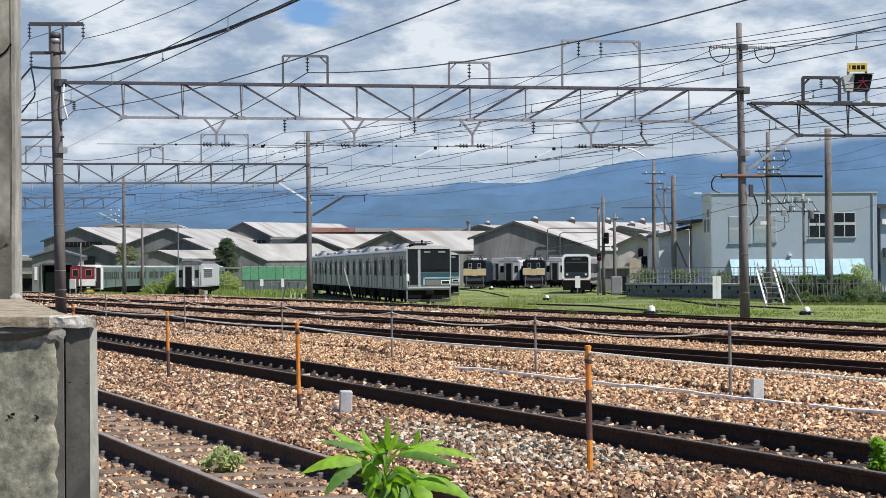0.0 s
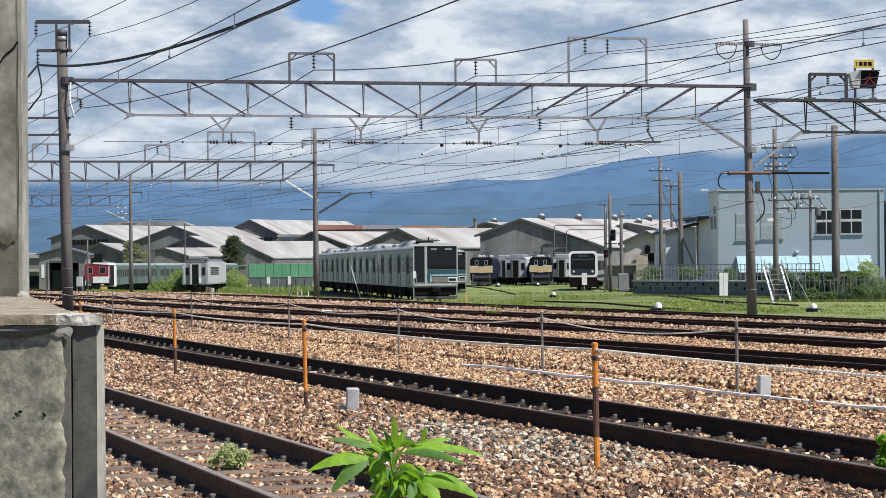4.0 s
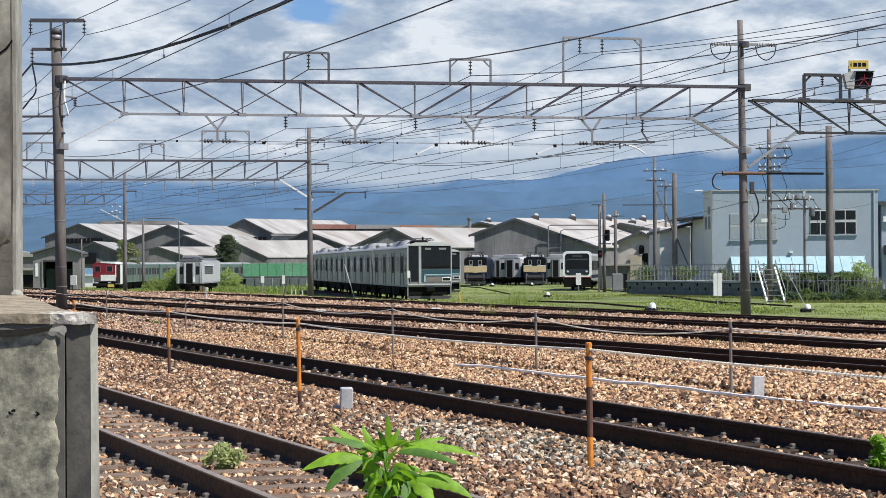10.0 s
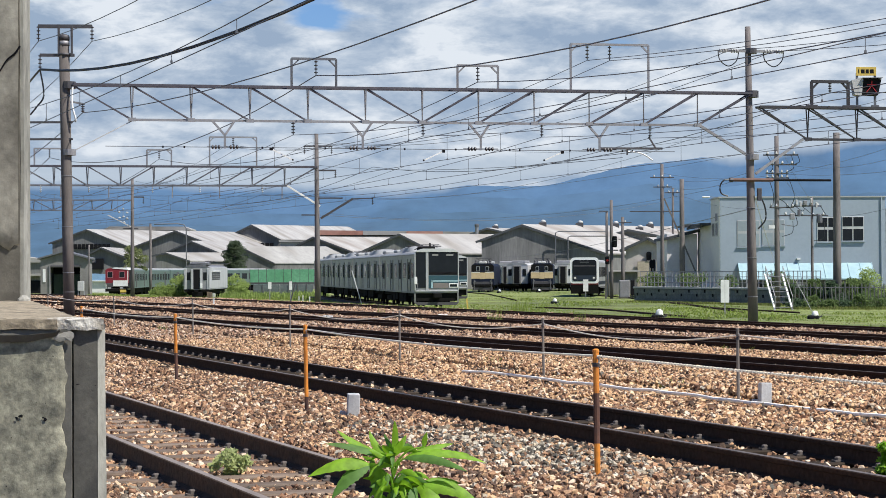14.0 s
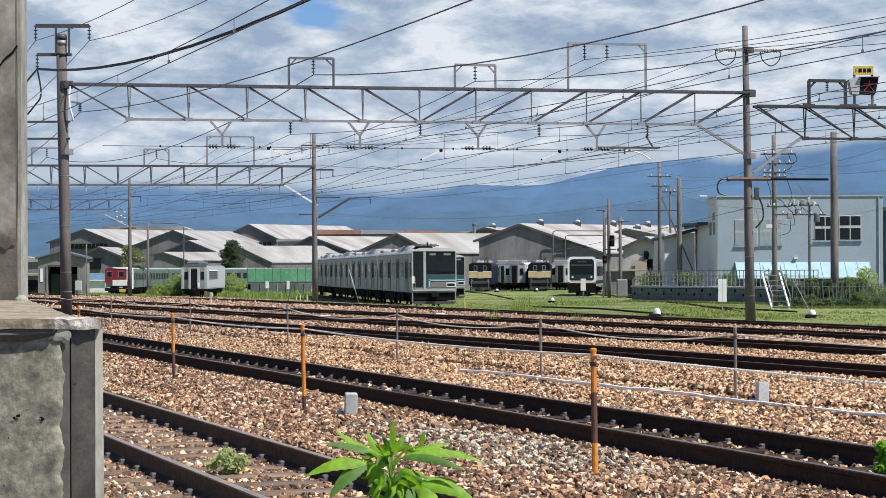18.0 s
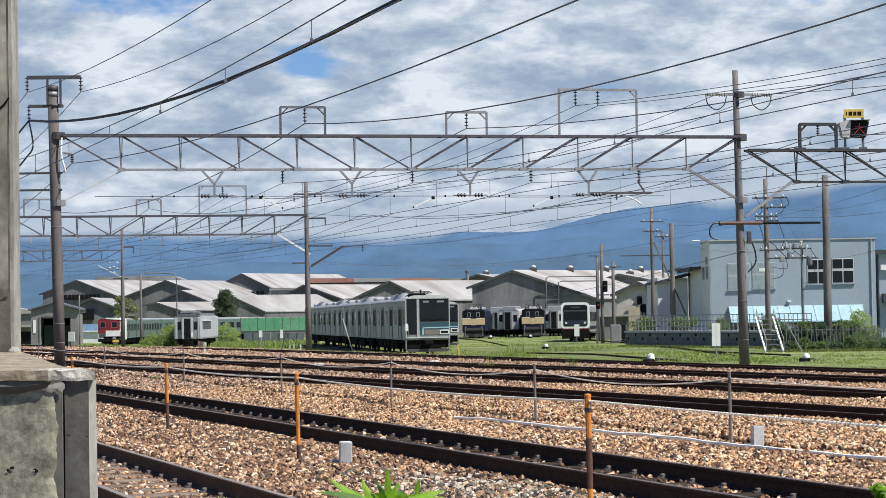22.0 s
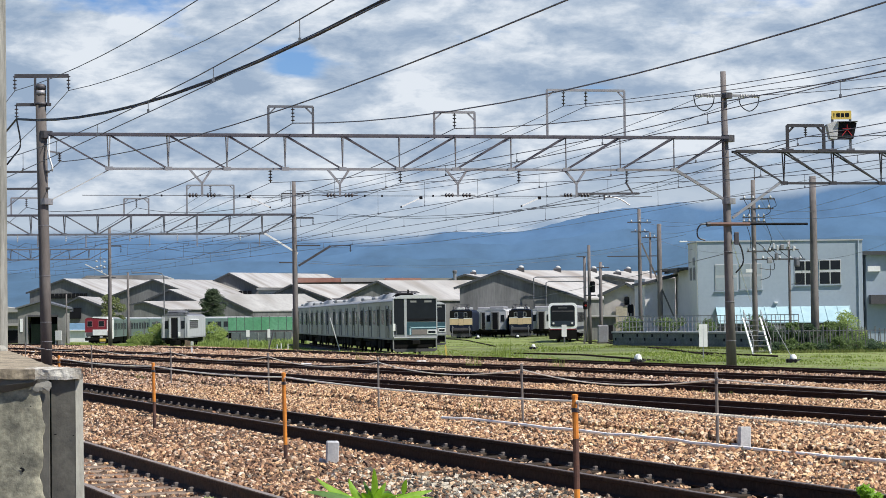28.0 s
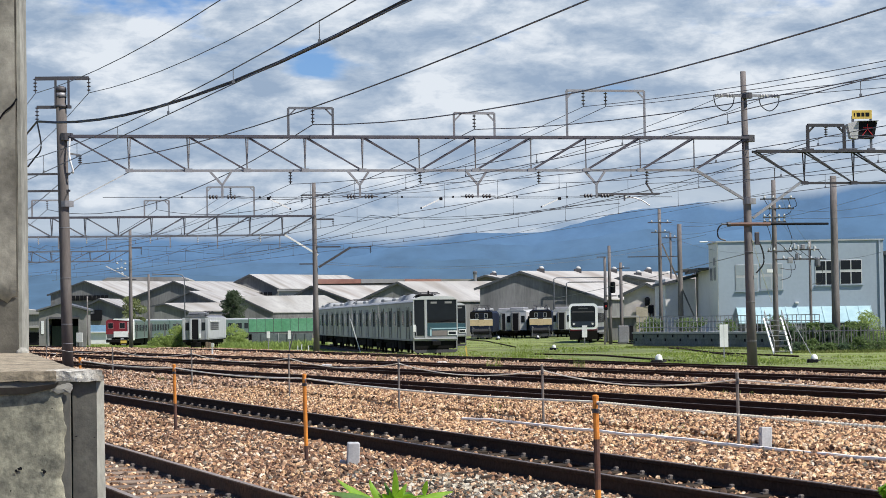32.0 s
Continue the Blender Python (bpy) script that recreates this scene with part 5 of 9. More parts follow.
    for f in (0.0, 1.0):
        p = gline(f, ZT - 0.02)
        part("clamp", lathe([(0.24, -0.12), (0.24, 0.12)], 12), STEEL_DARK, g).matrix_basis = Matrix.Translation(p)
        part("clamp", lathe([(0.24, -0.1), (0.24, 0.1)], 12), STEEL, g).matrix_basis = Matrix.Translation(gline(f, ZB - 1.12))
    # arms on the near pole
    pl = POLE_L
    o = pl.matrix_basis.translation
    def loc(v):
        return Vector(v) - o
    t0, t1 = loc((-13.868, 71.3, 9.713)), loc((-12.062, 71.3, 9.7))
    part("top_arm", bar(t0, t1, 0.12), STEEL_DARK, pl)
    for px in (loc((-13.165, 71.2, 9.697)), loc((-12.728, 71.2, 9.694))):
        part("arm_bracket", bar(px, px - Vector((0, 0, 1.0)), 0.07), STEEL_DARK, pl)
    ends = [insulator(pl, t0, 0.5) + o, insulator(pl, t1, 0.5) + o]
    m0, m1 = loc((-13.816, 71.3, 8.742)), loc((-12.656, 71.3, 8.734))
    part("side_arm", bar(m0, m1, 0.1), STEEL_DARK, pl)
    ends.append(insulator(pl, m0, 0.5) + o)
    s0 = loc((-12.38, 71.3, 7.095))
    part("side_arm", bar(loc((-12.817, 71.3, 7.174)), s0, 0.06), STEEL, pl)
    ends.append(insulator(pl, s0, 0.3) + o)
    for y in (213, 243):
        part("side_arm", bar(loc((-14.6, 71.2, 6.47 - (y - 213) * 0.019)), loc((-12.7, 71.2, 6.47 - (y - 213) * 0.019)), 0.07), STEEL_DARK, pl)
    part("cable_loop", tube(curve([m0 - Vector((0, 0, 0.5)), loc((-13.69, 71.3, 7.39)), loc((-13.921, 71.3, 7.011)), loc((-14.15, 71.3, 6.727))]), 0.03, 5), CABLE, pl)
    part("down_pipe", tube(curve([loc((-12.684, 71.1, 7.651)), loc((-12.697, 71.05, 7.078)), loc((-12.585, 71.05, 6.603)), loc((-12.595, 71.1, 6.474))]), 0.035, 6), WHITE, pl)
    for z in (0.9, 1.55, 3.1, 4.8):
        part("pole_band", lathe([(0.195, -0.011), (0.195, 0.011)], 12), STEEL, pl).matrix_basis = Matrix.Translation((-0.16 * (z / 9.4), 0, z))
    for z in (1.0, 2.4, 4.2):
        part("pole_band", lathe([(0.19, -0.011), (0.19, 0.011)], 12), STEEL, POLE_R).matrix_basis = Matrix.Translation((-0.14 * (z / 10.2), 0, z))
    # arms on the far pole
    pr = POLE_R
    o2 = pr.matrix_basis.translation
    c = Vector((10.808, 76.1, 9.261)) - o2
    part("cross_arm", bar(c - GE * 1.05, c + GE * 1.15, 0.09), STEEL, pr)
    part("arm_collar", lathe([(0.2, -0.1), (0.2, 0.1)], 10), STEEL_DARK, pr).matrix_basis = Matrix.Translation(c)
    strain = []
    for s in (-0.85, 0.85):
        for k in (-1, 1):
            e = c + GE * s
            for i in range(3):
                d = part("strain_insulator", lathe([(0.03, -0.05), (0.075, -0.02), (0.07, 0.02), (0.03, 0.05)], 8), MARKER, pr)
                d.matrix_basis = Matrix.Translation(e + GE * k * (0.12 + 0.1 * i)) @ pose(0, 0, 0, 0, 90, math.degrees(GAN))
        e = c + GE * s
        part("jumper", tube(curve([e - GE * 0.4, e - GE * 0.32 - Vector((0, 0, 0.35)), e - Vector((0, 0, 0.55)), e + GE * 0.3 - Vector((0, 0, 0.35)), e + GE * 0.38]), 0.02, 5), CABLE, pr)
        strain.append(e + o2)
    q = Vector((10.836, 76, 4.627)) - o2
    part("side_pipe", tube([q - GE * 0.82, q + GE * 0.75], 0.062, 8), mat("rusty_pipe", (0.15, 0.085, 0.065), 0.8, 0, 12, 0.3, 0.2), pr, "rusty brown pipe arm")
    part("pipe_sleeve", lathe([(0.085, -0.06), (0.085, 0.06)], 8), STEEL_DARK, pr).matrix_basis = Matrix.Translation(q - GE * 0.82) @ pose(0, 0, 0, 0, 90, math.degrees(GAN))
    part("thin_pipe", tube([q + GE * 0.75, q + GE * 2.95], 0.042, 8), BLACK, pr)
    part("hose", tube(curve([q - GE * 0.85, q - GE * 1.1 - Vector((0, 0, 0.02)), q - GE * 1.24 - Vector((0, 0, 0.22)), q - GE * 1.2 - Vector((0, 0, 0.48)), q - GE * 0.95 - Vector((0, 0, 0.58))]), 0.028, 6), CABLE, pr, "black hose end")
    part("cable_box", box((q.x + 0.1, q.y - 0.35, q.z - 0.75), (q.x + 0.26, q.y - 0.2, q.z - 0.3), 0.02), STEEL_DARK, pr)
    part("hanging_cable", tube(curve([q + GE * 0.15 - Vector((0, 0, 0.4)), q + GE * 0.42 - Vector((0, 0, 0.9)), q + GE * 0.46 - Vector((0, 0, 1.4)), q + GE * 0.18 - Vector((0, 0, 1.75))]), 0.03, 5), CABLE, pr)
    return starts, mess, ends, strain


HOOP_ENDS, MESS_ENDS, ARM_ENDS, STRAIN_ENDS = fit_gantry()


# the lattice beam that goes on from the far pole, with its departure sign
def build_side_beam():
    a = Vector((11.063, 76.3, 7.264))
    b = a + GE * 13.2
    g = thing("gantry_beam", "dark steel lattice beam reaching out from the pole", "gantry")
    truss(g, a, b, 1.15, 7, BEAM_SHADE, 0.066, vee=0.13)
    p0, p1 = a + GE * 2.05, a + GE * 3.45
    hoop(g, p0, p1, 0.95, BEAM_SHADE, 0.11)
    for p in (p0, p1):
        part("hoop_foot", box((-0.2, -0.1, 0.03), (0.2, 0.1, 0.1)), STEEL_DARK, g).matrix_basis = Matrix.Translation(p)
    part("knee_brace", bar(a + GE * 1.75 - Vector((0, 0, 1.12)), a - GE * 0.1 - Vector((0, 0, 2.4)), 0.09), STEEL, g)
    end = insulator(g, p0.lerp(p1, 0.5) + Vector((0, 0, 0.9)), 0.35)
    s = thing("departure_sign", "black lamp sign with a dim red symbol under a yellow plate", "sign", Matrix.Translation(a + GE * 4.05))
    part("bracket", box((-0.28, -0.04, 0.0), (-0.20, 0.04, 1.3)), STEEL_MID, s)
    part("bracket", box((0.37, -0.04, 0.0), (0.45, 0.04, 1.3)), STEEL_MID, s)
    for x in (-0.24, 0.41):
        part("bracket_foot", box((x - 0.13, -0.1, 0.03), (x + 0.13, 0.1, 0.11)), STEEL_MID, s)
    body = part("housing", prism([(-0.10, 0.47), (0.49, 0.46), (0.62, 1.04), (-0.04, 1.07)], -0.16, 0.25), BLACK, s, "black lamp housing")
    part("hood", prism([(-0.47, 1.0), (-0.36, 0.48), (-0.14, 0.45), (-0.105, 0.47), (-0.045, 1.08), (-0.16, 1.10)], -0.2, 0.25), MARKER, s, "pale grey sheet-metal flank")
    part("hood_top", box((-0.1, -0.3, 1.075), (0.64, 0.26, 1.095)), STEEL_MID, s)
    # the lamps show a red symbol of three strokes
    for p, q in (((0.27, 0.98), (0.26, 0.78)), ((0.26, 0.8), (0.06, 0.56)), ((0.26, 0.8), (0.45, 0.56)), ((0.10, 0.84), (0.44, 0.84))):
        part("lamp_stroke", bar((p[0], -0.165, p[1]), (q[0], -0.165, q[1]), 0.03, 0.02), LED_RED, body, "red lamps")
    plate = part("upper_plate", box((-0.28, -0.06, 1.18), (0.45, -0.045, 1.5), 0.005), YELLOW, s, "yellow plate with black marks")
    for x0, x1 in ((-0.2, -0.17), (-0.1, 0.03), (0.07, 0.18), (0.22, 0.36)):
        part("mark_bar", box((x0, -0.066, 1.27), (x1, -0.0605, 1.41)), BLACK, plate)
    return end


SIDE_END = build_side_beam()


def fit_far_gantries():
    """Arms, hoops and hangers of the second gantry and its pole."""
    g, m = BEAM_TWO, POLE_M
    z = 7.842
    def on(px_f, dz=0.0):
        a, b = Vector((-31.672, 126, 7.877)), Vector((-8.211, 130, 7.842))
        p = a.lerp(b, px_f)
        return Vector((p.x, p.y, z + dz))
    for f0, f1, h in ((0.285, 0.36, 1.0), (0.566, 0.628, 0.95), (0.725, 0.845, 1.75)):
        hoop(g, on(f0, 0.05), on(f1, 0.05), h, STEEL, 0.09)
        insulator(g, on((f0 + f1) / 2, h), 0.5, 0.08)
    for f in (0.3, 0.42, 0.58, 0.7, 0.86):
        insulator(g, on(f, -1.16), 0.45, 0.06, MARKER)
        part("hanger", bar(on(f + 0.05, -1.16), on(f + 0.05, -1.9), 0.06), STEEL, g)
    part("knee_brace", bar(on(0.92, -1.1), on(1.008, -2.4), 0.11), WHITE, g)
    o = m.matrix_basis.translation
    def loc(p):
        return Vector(p) - o
    part("cross_arm", bar(loc((-8.966, 130, 9.13)), loc((-7.302, 130, 9.119)), 0.09), STEEL_DARK, m)
    for p in (loc((-8.966, 130, 9.13)), loc((-7.302, 130, 9.119))):
        insulator(m, p, 0.5, 0.07)
    part("cross_arm", bar(loc((-8.109, 130, 7.633)), loc((-7.034, 130, 7.626)), 0.1), STEEL_DARK, m)
    insulator(m, loc((-7.069, 130, 7.626)), 0.45, 0.07)
    part("cantilever", bar(loc((-7.983, 129.9, 4.684)), loc((-6.002, 129.9, 5.882)), 0.13), STEEL_DARK, m)
    part("cantilever_tip", bar(loc((-6.002, 129.9, 5.882)), loc((-4.79, 129.9, 5.908)), 0.06), STEEL_DARK, m)
    insulator(m, loc((-4.789, 129.9, 5.943)), 0.45, 0.07)
    part("cantilever_strut", bar(loc((-8.113, 129.9, 5.931)), loc((-6.625, 129.9, 5.921)), 0.08), STEEL_DARK, m)
    part("side_bracket", bar(loc((-9.159, 129.9, 4.9)), loc((-8.12, 129.9, 4.892)), 0.07), STEEL_DARK, m)
    f = POLE_F
    o = f.matrix_basis.translation
    part("cross_arm", bar(loc((-28.328, 188, 8.129)), loc((-27.226, 188, 8.121)), 0.12), STEEL_DARK, f)
    insulator(f, loc((-27.276, 188, 8.122)), 0.6, 0.09)
    part("stay", bar(loc((-30.28, 187, 6.512)), loc((-28.143, 188, 5.371)), 0.075), MARKER, f)
    part("side_bracket", bar(loc((-29.095, 188, 5.328)), loc((-27.743, 188, 5.318)), 0.1), STEEL_DARK, f)
    hl = part("hanging_string", bar(loc((-29.08, 188, 8.084)), loc((-29.092, 188, 5.979)), 0.03), STEEL, f)
    for p in (loc((-29.438, 188, 6.783)), loc((-29.086, 188, 7.082)), loc((-28.737, 188, 6.728)), loc((-29.391, 188, 6.282)), loc((-29.039, 188, 6.38)), loc((-28.74, 188, 6.227)), loc((-28.992, 188, 5.878))):
        part("glass_insulator", lathe([(0.03, 0.10), (0.12, 0.02), (0.11, -0.03), (0.03, -0.06)], 8), MARKER, hl).matrix_basis = Matrix.Translation(p)


fit_far_gantries()


def build_wires():
    span = 56.0
    def run(p, near_z, sag, r, ends=None, far_sag=1.25, label=None, mat_=None, shift=None):
        """A wire through p: one span towards the near end, which lies at height near_z, and on to the far gantry or along the tracks."""
        p = Vector(p) + (shift or Vector((0, 0, 0)))
        q = p - ALONG * span
        q.z = near_z
        pts = [q, p] + (list(ends) if ends else [p + ALONG * span, p + ALONG * span * 2])
        return wire(pts, r, sag=[sag] + [far_sag] * (len(pts) - 2), label=label or "dark overhead wire strung between the gantries", mat_=mat_)
    def hoop_two(f, dz):
        """A point under a hoop of the second gantry."""
        p = Vector((-31.672, 126, 0)).lerp(Vector((-8.211, 130, 0)), f)
        p.z = 7.842 + dz
        return p
    beyond = ALONG * span
    for e, near_z, sag, r, f, dz in zip(HOOP_ENDS, (7.716, 7.914, 8.772, 9.4), (1.224, 1.157, 0.861, 1.1), (0.024, 0.020, 0.015, 0.015), (0.3225, 0.597, 0.765, 0.805), (0.5, 0.45, 1.25, 1.25)):
        far = hoop_two(f, dz)
        run(e, near_z, sag, r, (far, far + beyond), 1.3)
    run(ARM_ENDS[0], 9.324, 0.927, 0.016)
    run(ARM_ENDS[1], 9.816, 1.162, 0.016)
    for k in (0, 1):
        run(ARM_ENDS[2], 7.141 + 0.035 * k, 1.228, 0.027, label="thick black sagging power cable", mat_=CABLE, shift=Vector((0, 0, 0.04 * k)))
    run(ARM_ENDS[3], 6.278, 0.704, 0.019)
    run(SIDE_END, SIDE_END.z, 1.2, 0.02)
    for e, near_z in zip(STRAIN_ENDS, (9.0, 8.4)):
        run(e, near_z, 0.9, 0.015)
    # catenary of the tracks under the gantry and of the second track
    lines = [(e, 0.80, 5.17) for e in MESS_ENDS] + [(ls(8.0, 66.3, 6.19), 0.76, 5.25)]
    for e, sag, zc in lines:
        run(e, e.z, sag, 0.013, far_sag=sag, label="catenary wire above a track")
        c = Vector((e.x, e.y, zc))
        run(c, zc, 0.03, 0.013, far_sag=0.03, label="contact wire above a track")
        bm = bmesh.new()
        for k in range(-1, 2):
            for i in range(1, 12):
                t = (i - 0.5) / 11
                a = e + ALONG * span * (k + t)
                a.z -= 4 * sag * t * (1 - t)
                b = c + ALONG * span * (k + t)
                bm_bar(bm, a, b, 0.012)
                bm_box(bm, b - Vector((0.02, 0.02, 0.02)), b + Vector((0.02, 0.02, 0.03)))
        tagged(part("dropper_wires", bm, WIRE), "short droppers tying contact wire to catenary", "wire", kind="stuff")
    wire([(10.862, 76.2, 4.27), (20.502, 135, 2.165)], 0.016, label="pale stay wire anchoring the pole", sag=0.1, mat_=MARKER)
    # slack wires that cross the yard
    for a, b, sag, r in (
        ((-30.518, 150, 6.822), (-11.305, 190, 8.839), 1.5, 0.018), ((-27.731, 188, 7.373), (-2.653, 120, 7.343), 1.3, 0.018),
        ((-8.1, 130, 7.942), (6.101, 75.22, 5.411), 0.357, 0.018), ((-10.723, 180, 6.432), (18.263, 150, 7.081), 1.2, 0.018),
        ((-7.988, 130, 4.894), (19.314, 195, 7.675), 0.9, 0.018), ((7.667, 299.9, 3.376), (10.856, 76.2, 3.62), 0.42, 0.021),
        ((21.305, 139, 7.745), (29.341, 120, 7.759), 0.48, 0.018), ((20.87, 139, 9.008), (26.806, 160, 6.299), 0.3, 0.016), ((21.834, 139, 9.001), (27.488, 160, 6.295), 0.3, 0.016), ((19.489, 195, 10.065), (20.939, 139, 8.34), 0.8, 0.018), ((19.067, 195, 9.236), (21.087, 139, 8.339), 0.9, 0.018), ((27.311, 160, 5.528), (32.65, 150, 6.38), 0.5, 0.016), ((21.976, 139, 8.333), (23.966, 110, 7.484), 0.5, 0.014), ((21.515, 205, 8.973), (26.293, 160, 6.218), 0.8, 0.018), ((19.336, 195, 10.379), (28.33, 130, 9.355), 1.3, 0.018),
        ((2.266, 110, 7.694), (13.408, 60, 6.504), 0.72, 0.011), ((-4.966, 130, 5.947), (10.896, 76, 6.897), 0.96, 0.012),
        ((-6.598, 135, 5.953), (16.383, 70, 6.604), 0.72, 0.011), ((-27.727, 188, 8.125), (-8.075, 130, 7.529), 0.96, 0.018)):
        wire([a, b], r * 0.8, sag=sag, label="slack wire crossing the yard")


build_wires()

# ---- trains ----
def glass_part(name, lo, hi, parent, label=""):
    return part(name, box(lo, hi), GLASS, parent, label)


DIM_GLASS = mat("dusty_window_glass", (0.075, 0.08, 0.083), 0.35, 0, 3, 0.2, 0, gloss=0.3)
DOOR_DARK = mat("dim_door_steel", (0.022, 0.023, 0.025), 0.9, 0.0, 4, 0.15, 0.05, gloss=0.05)
CAR_W, CAR_H0, CAR_H1, CAR_H2 = 2.8, 0.98, 3.45, 3.67


def car_section(width):
    return [(0, CAR_H0), (0.02, 1.1), (0.02, CAR_H1 - 0.1), (0.12, CAR_H1), (0.5, CAR_H2 - 0.05), (width / 2, CAR_H2), (width - 0.5, CAR_H2 - 0.05), (width - 0.12, CAR_H1), (width - 0.02, CAR_H1 - 0.1), (width - 0.02, 1.1), (width, CAR_H0)]


def bogie(root, y):
    b = part("bogie", box((0.35, y - 1.5, 0.35), (2.45, y + 1.5, 0.72), 0.05), UNDER, root)
    for dy in (-1.05, 1.05):
        for x in (0.78, 1.9):
            w = part("wheel", lathe([(0.43, -0.06), (0.43, 0.06)], 16), UNDER, b)
            w.matrix_basis = Matrix.Translation((x, y + dy, 0.43)) @ pose(0, 0, 0, 0, 90, 0)


def dome(x0, x1, y0, y1, z, h):
    """A long low cover with rounded flanks and ends."""
    bm = bmesh.new()
    nx, ny = 10, 12
    rows = []
    for j in range(ny + 1):
        t = -1 + 2 * j / ny
        rows.append([bm.verts.new((x0 + (x1 - x0) * i / nx, y0 + (y1 - y0) * j / ny, z + h * math.sqrt(max(0, 1 - abs(-1 + 2 * i / nx) ** 3.5)) * math.sqrt(max(0, 1 - abs(t) ** 5)))) for i in range(nx + 1)])
    for a, b in zip(rows, rows[1:]):
        for i in range(nx):
            bm.faces.new((a[i], a[i + 1], b[i + 1], b[i]))
    return bm


def rounded(x0, x1, z0, z1, top, low, n=6):
    """Outline of an upright panel with rounded corners, as (x, z) pairs."""
    out = []
    for cx, cz, r, a0 in ((x1 - low, z0 + low, low, -90), (x1 - top, z1 - top, top, 0), (x0 + top, z1 - top, top, 90), (x0 + low, z0 + low, low, 180)):
        for i in range(n + 1):
            a = radians(a0 + 90 * i / n)
            out.append((cx + r * math.cos(a), cz + r * math.sin(a)))
    return out


def commuter_car(root, y0, side=SILVER, roof=SILVER_ROOF, panto=False):
    """One stainless car, 19.5 m long, with four doorways a side, windows, roof units and running gear."""
    body = part("body", prism(car_section(CAR_W), y0, y0 + 19.5), side, root)
    part("roof", prism([(0.10, CAR_H1 - 0.02), (0.5, CAR_H2 - 0.04), (CAR_W / 2, CAR_H2 + 0.02), (CAR_W - 0.5, CAR_H2 - 0.04), (CAR_W - 0.10, CAR_H1 - 0.02)], y0 + 0.05, y0 + 19.45), roof, root)
    part("rain_strip", box((-0.02, y0, CAR_H1 - 0.1), (0.05, y0 + 19.5, CAR_H1 - 0.04)), SKIRT, root)
    part("sill", box((-0.012, y0, CAR_H0), (0.03, y0 + 19.5, CAR_H0 + 0.1)), SKIRT, root)
    for i in range(4):
        y = y0 + 2.6 + i * 4.78
        d = part("door", box((0.0, y - 0.65, 1.12), (0.035, y + 0.65, 3.08), 0.01), side, root, "recessed stainless sliding door")
        for dy in (-0.33, 0.33):
            part("door_glass", box((-0.004, y + dy - 0.24, 1.85), (0.03, y + dy + 0.24, 2.92), 0.01), DOOR_DARK, d, "dark door glass")
        part("door_seam", box((-0.004, y - 0.02, 1.13), (0.03, y + 0.02, 3.06)), DOOR_DARK, d)
        for dy in (-0.7, 0.67):
            part("door_post", box((-0.03, y + dy, 1.1), (0.02, y + dy + 0.04, 3.12)), SKIRT, root)
        if i < 3:
            w = part("window", box((-0.004, y + 1.75, 1.9), (0.03, y + 3.05, 2.9), 0.01), FRAME_GREY, root)
            part("pane", box((-0.012, y + 1.80, 1.93), (0.02, y + 3.0, 2.87)), GLASS, w)
    for dy in (0.7, 18.2):
        glass_part("end_window", (-0.008, y0 + dy - 0.1, 1.95), (0.03, y0 + dy + 0.75, 2.85), body)
    ac = part("air_conditioner", dome(0.45, 2.35, y0 + 5.6, y0 + 12.9, 3.56, 0.46), SILVER_ROOF, root, "rounded roof air conditioner", smooth=True)
    part("grille", box((0.6, y0 + 8.0, 3.99), (2.2, y0 + 9.6, 4.035), 0.02), STEEL_DARK, ac, "dark fan grille")
    for dy in (2.5, 15.5):
        part("roof_vent", box((0.7, y0 + dy, 3.6), (2.1, y0 + dy + 1.6, 3.86), 0.08), SILVER_ROOF, root)
    if panto:
        p = part("pantograph", bar((0.6, y0 + 3.5, 3.95), (2.2, y0 + 3.5, 3.95), 0.06), STEEL_DARK, root, "folded pantograph")
        for a, b in (((0.7, 3.0, 3.75), (1.0, 4.4, 4.02)), ((2.1, 3.0, 3.75), (1.8, 4.4, 4.02)), ((0.6, 4.4, 4.05), (2.2, 4.4, 4.05)), ((0.7, 5.2, 3.75), (1.1, 4.2, 4.0))):
            part("pantograph_arm", bar((a[0], y0 + a[1], a[2]), (b[0], y0 + b[1], b[2]), 0.05), STEEL_DARK, p)
    for y, l, z in ((6.2, 1.4, 0.42), (8.2, 2.0, 0.36), (10.6, 1.2, 0.5), (12.2, 1.6, 0.4)):
        part("equipment_box", box((0.15, y0 + y - l / 2, z), (2.65, y0 + y + l / 2, 0.97), 0.03), UNDER, root)
    part("underframe", box((0.3, y0 + 0.4, 0.75), (2.5, y0 + 19.1, 0.975)), UNDER, root)
    bogie(root, y0 + 2.85)
    bogie(root, y0 + 16.6)


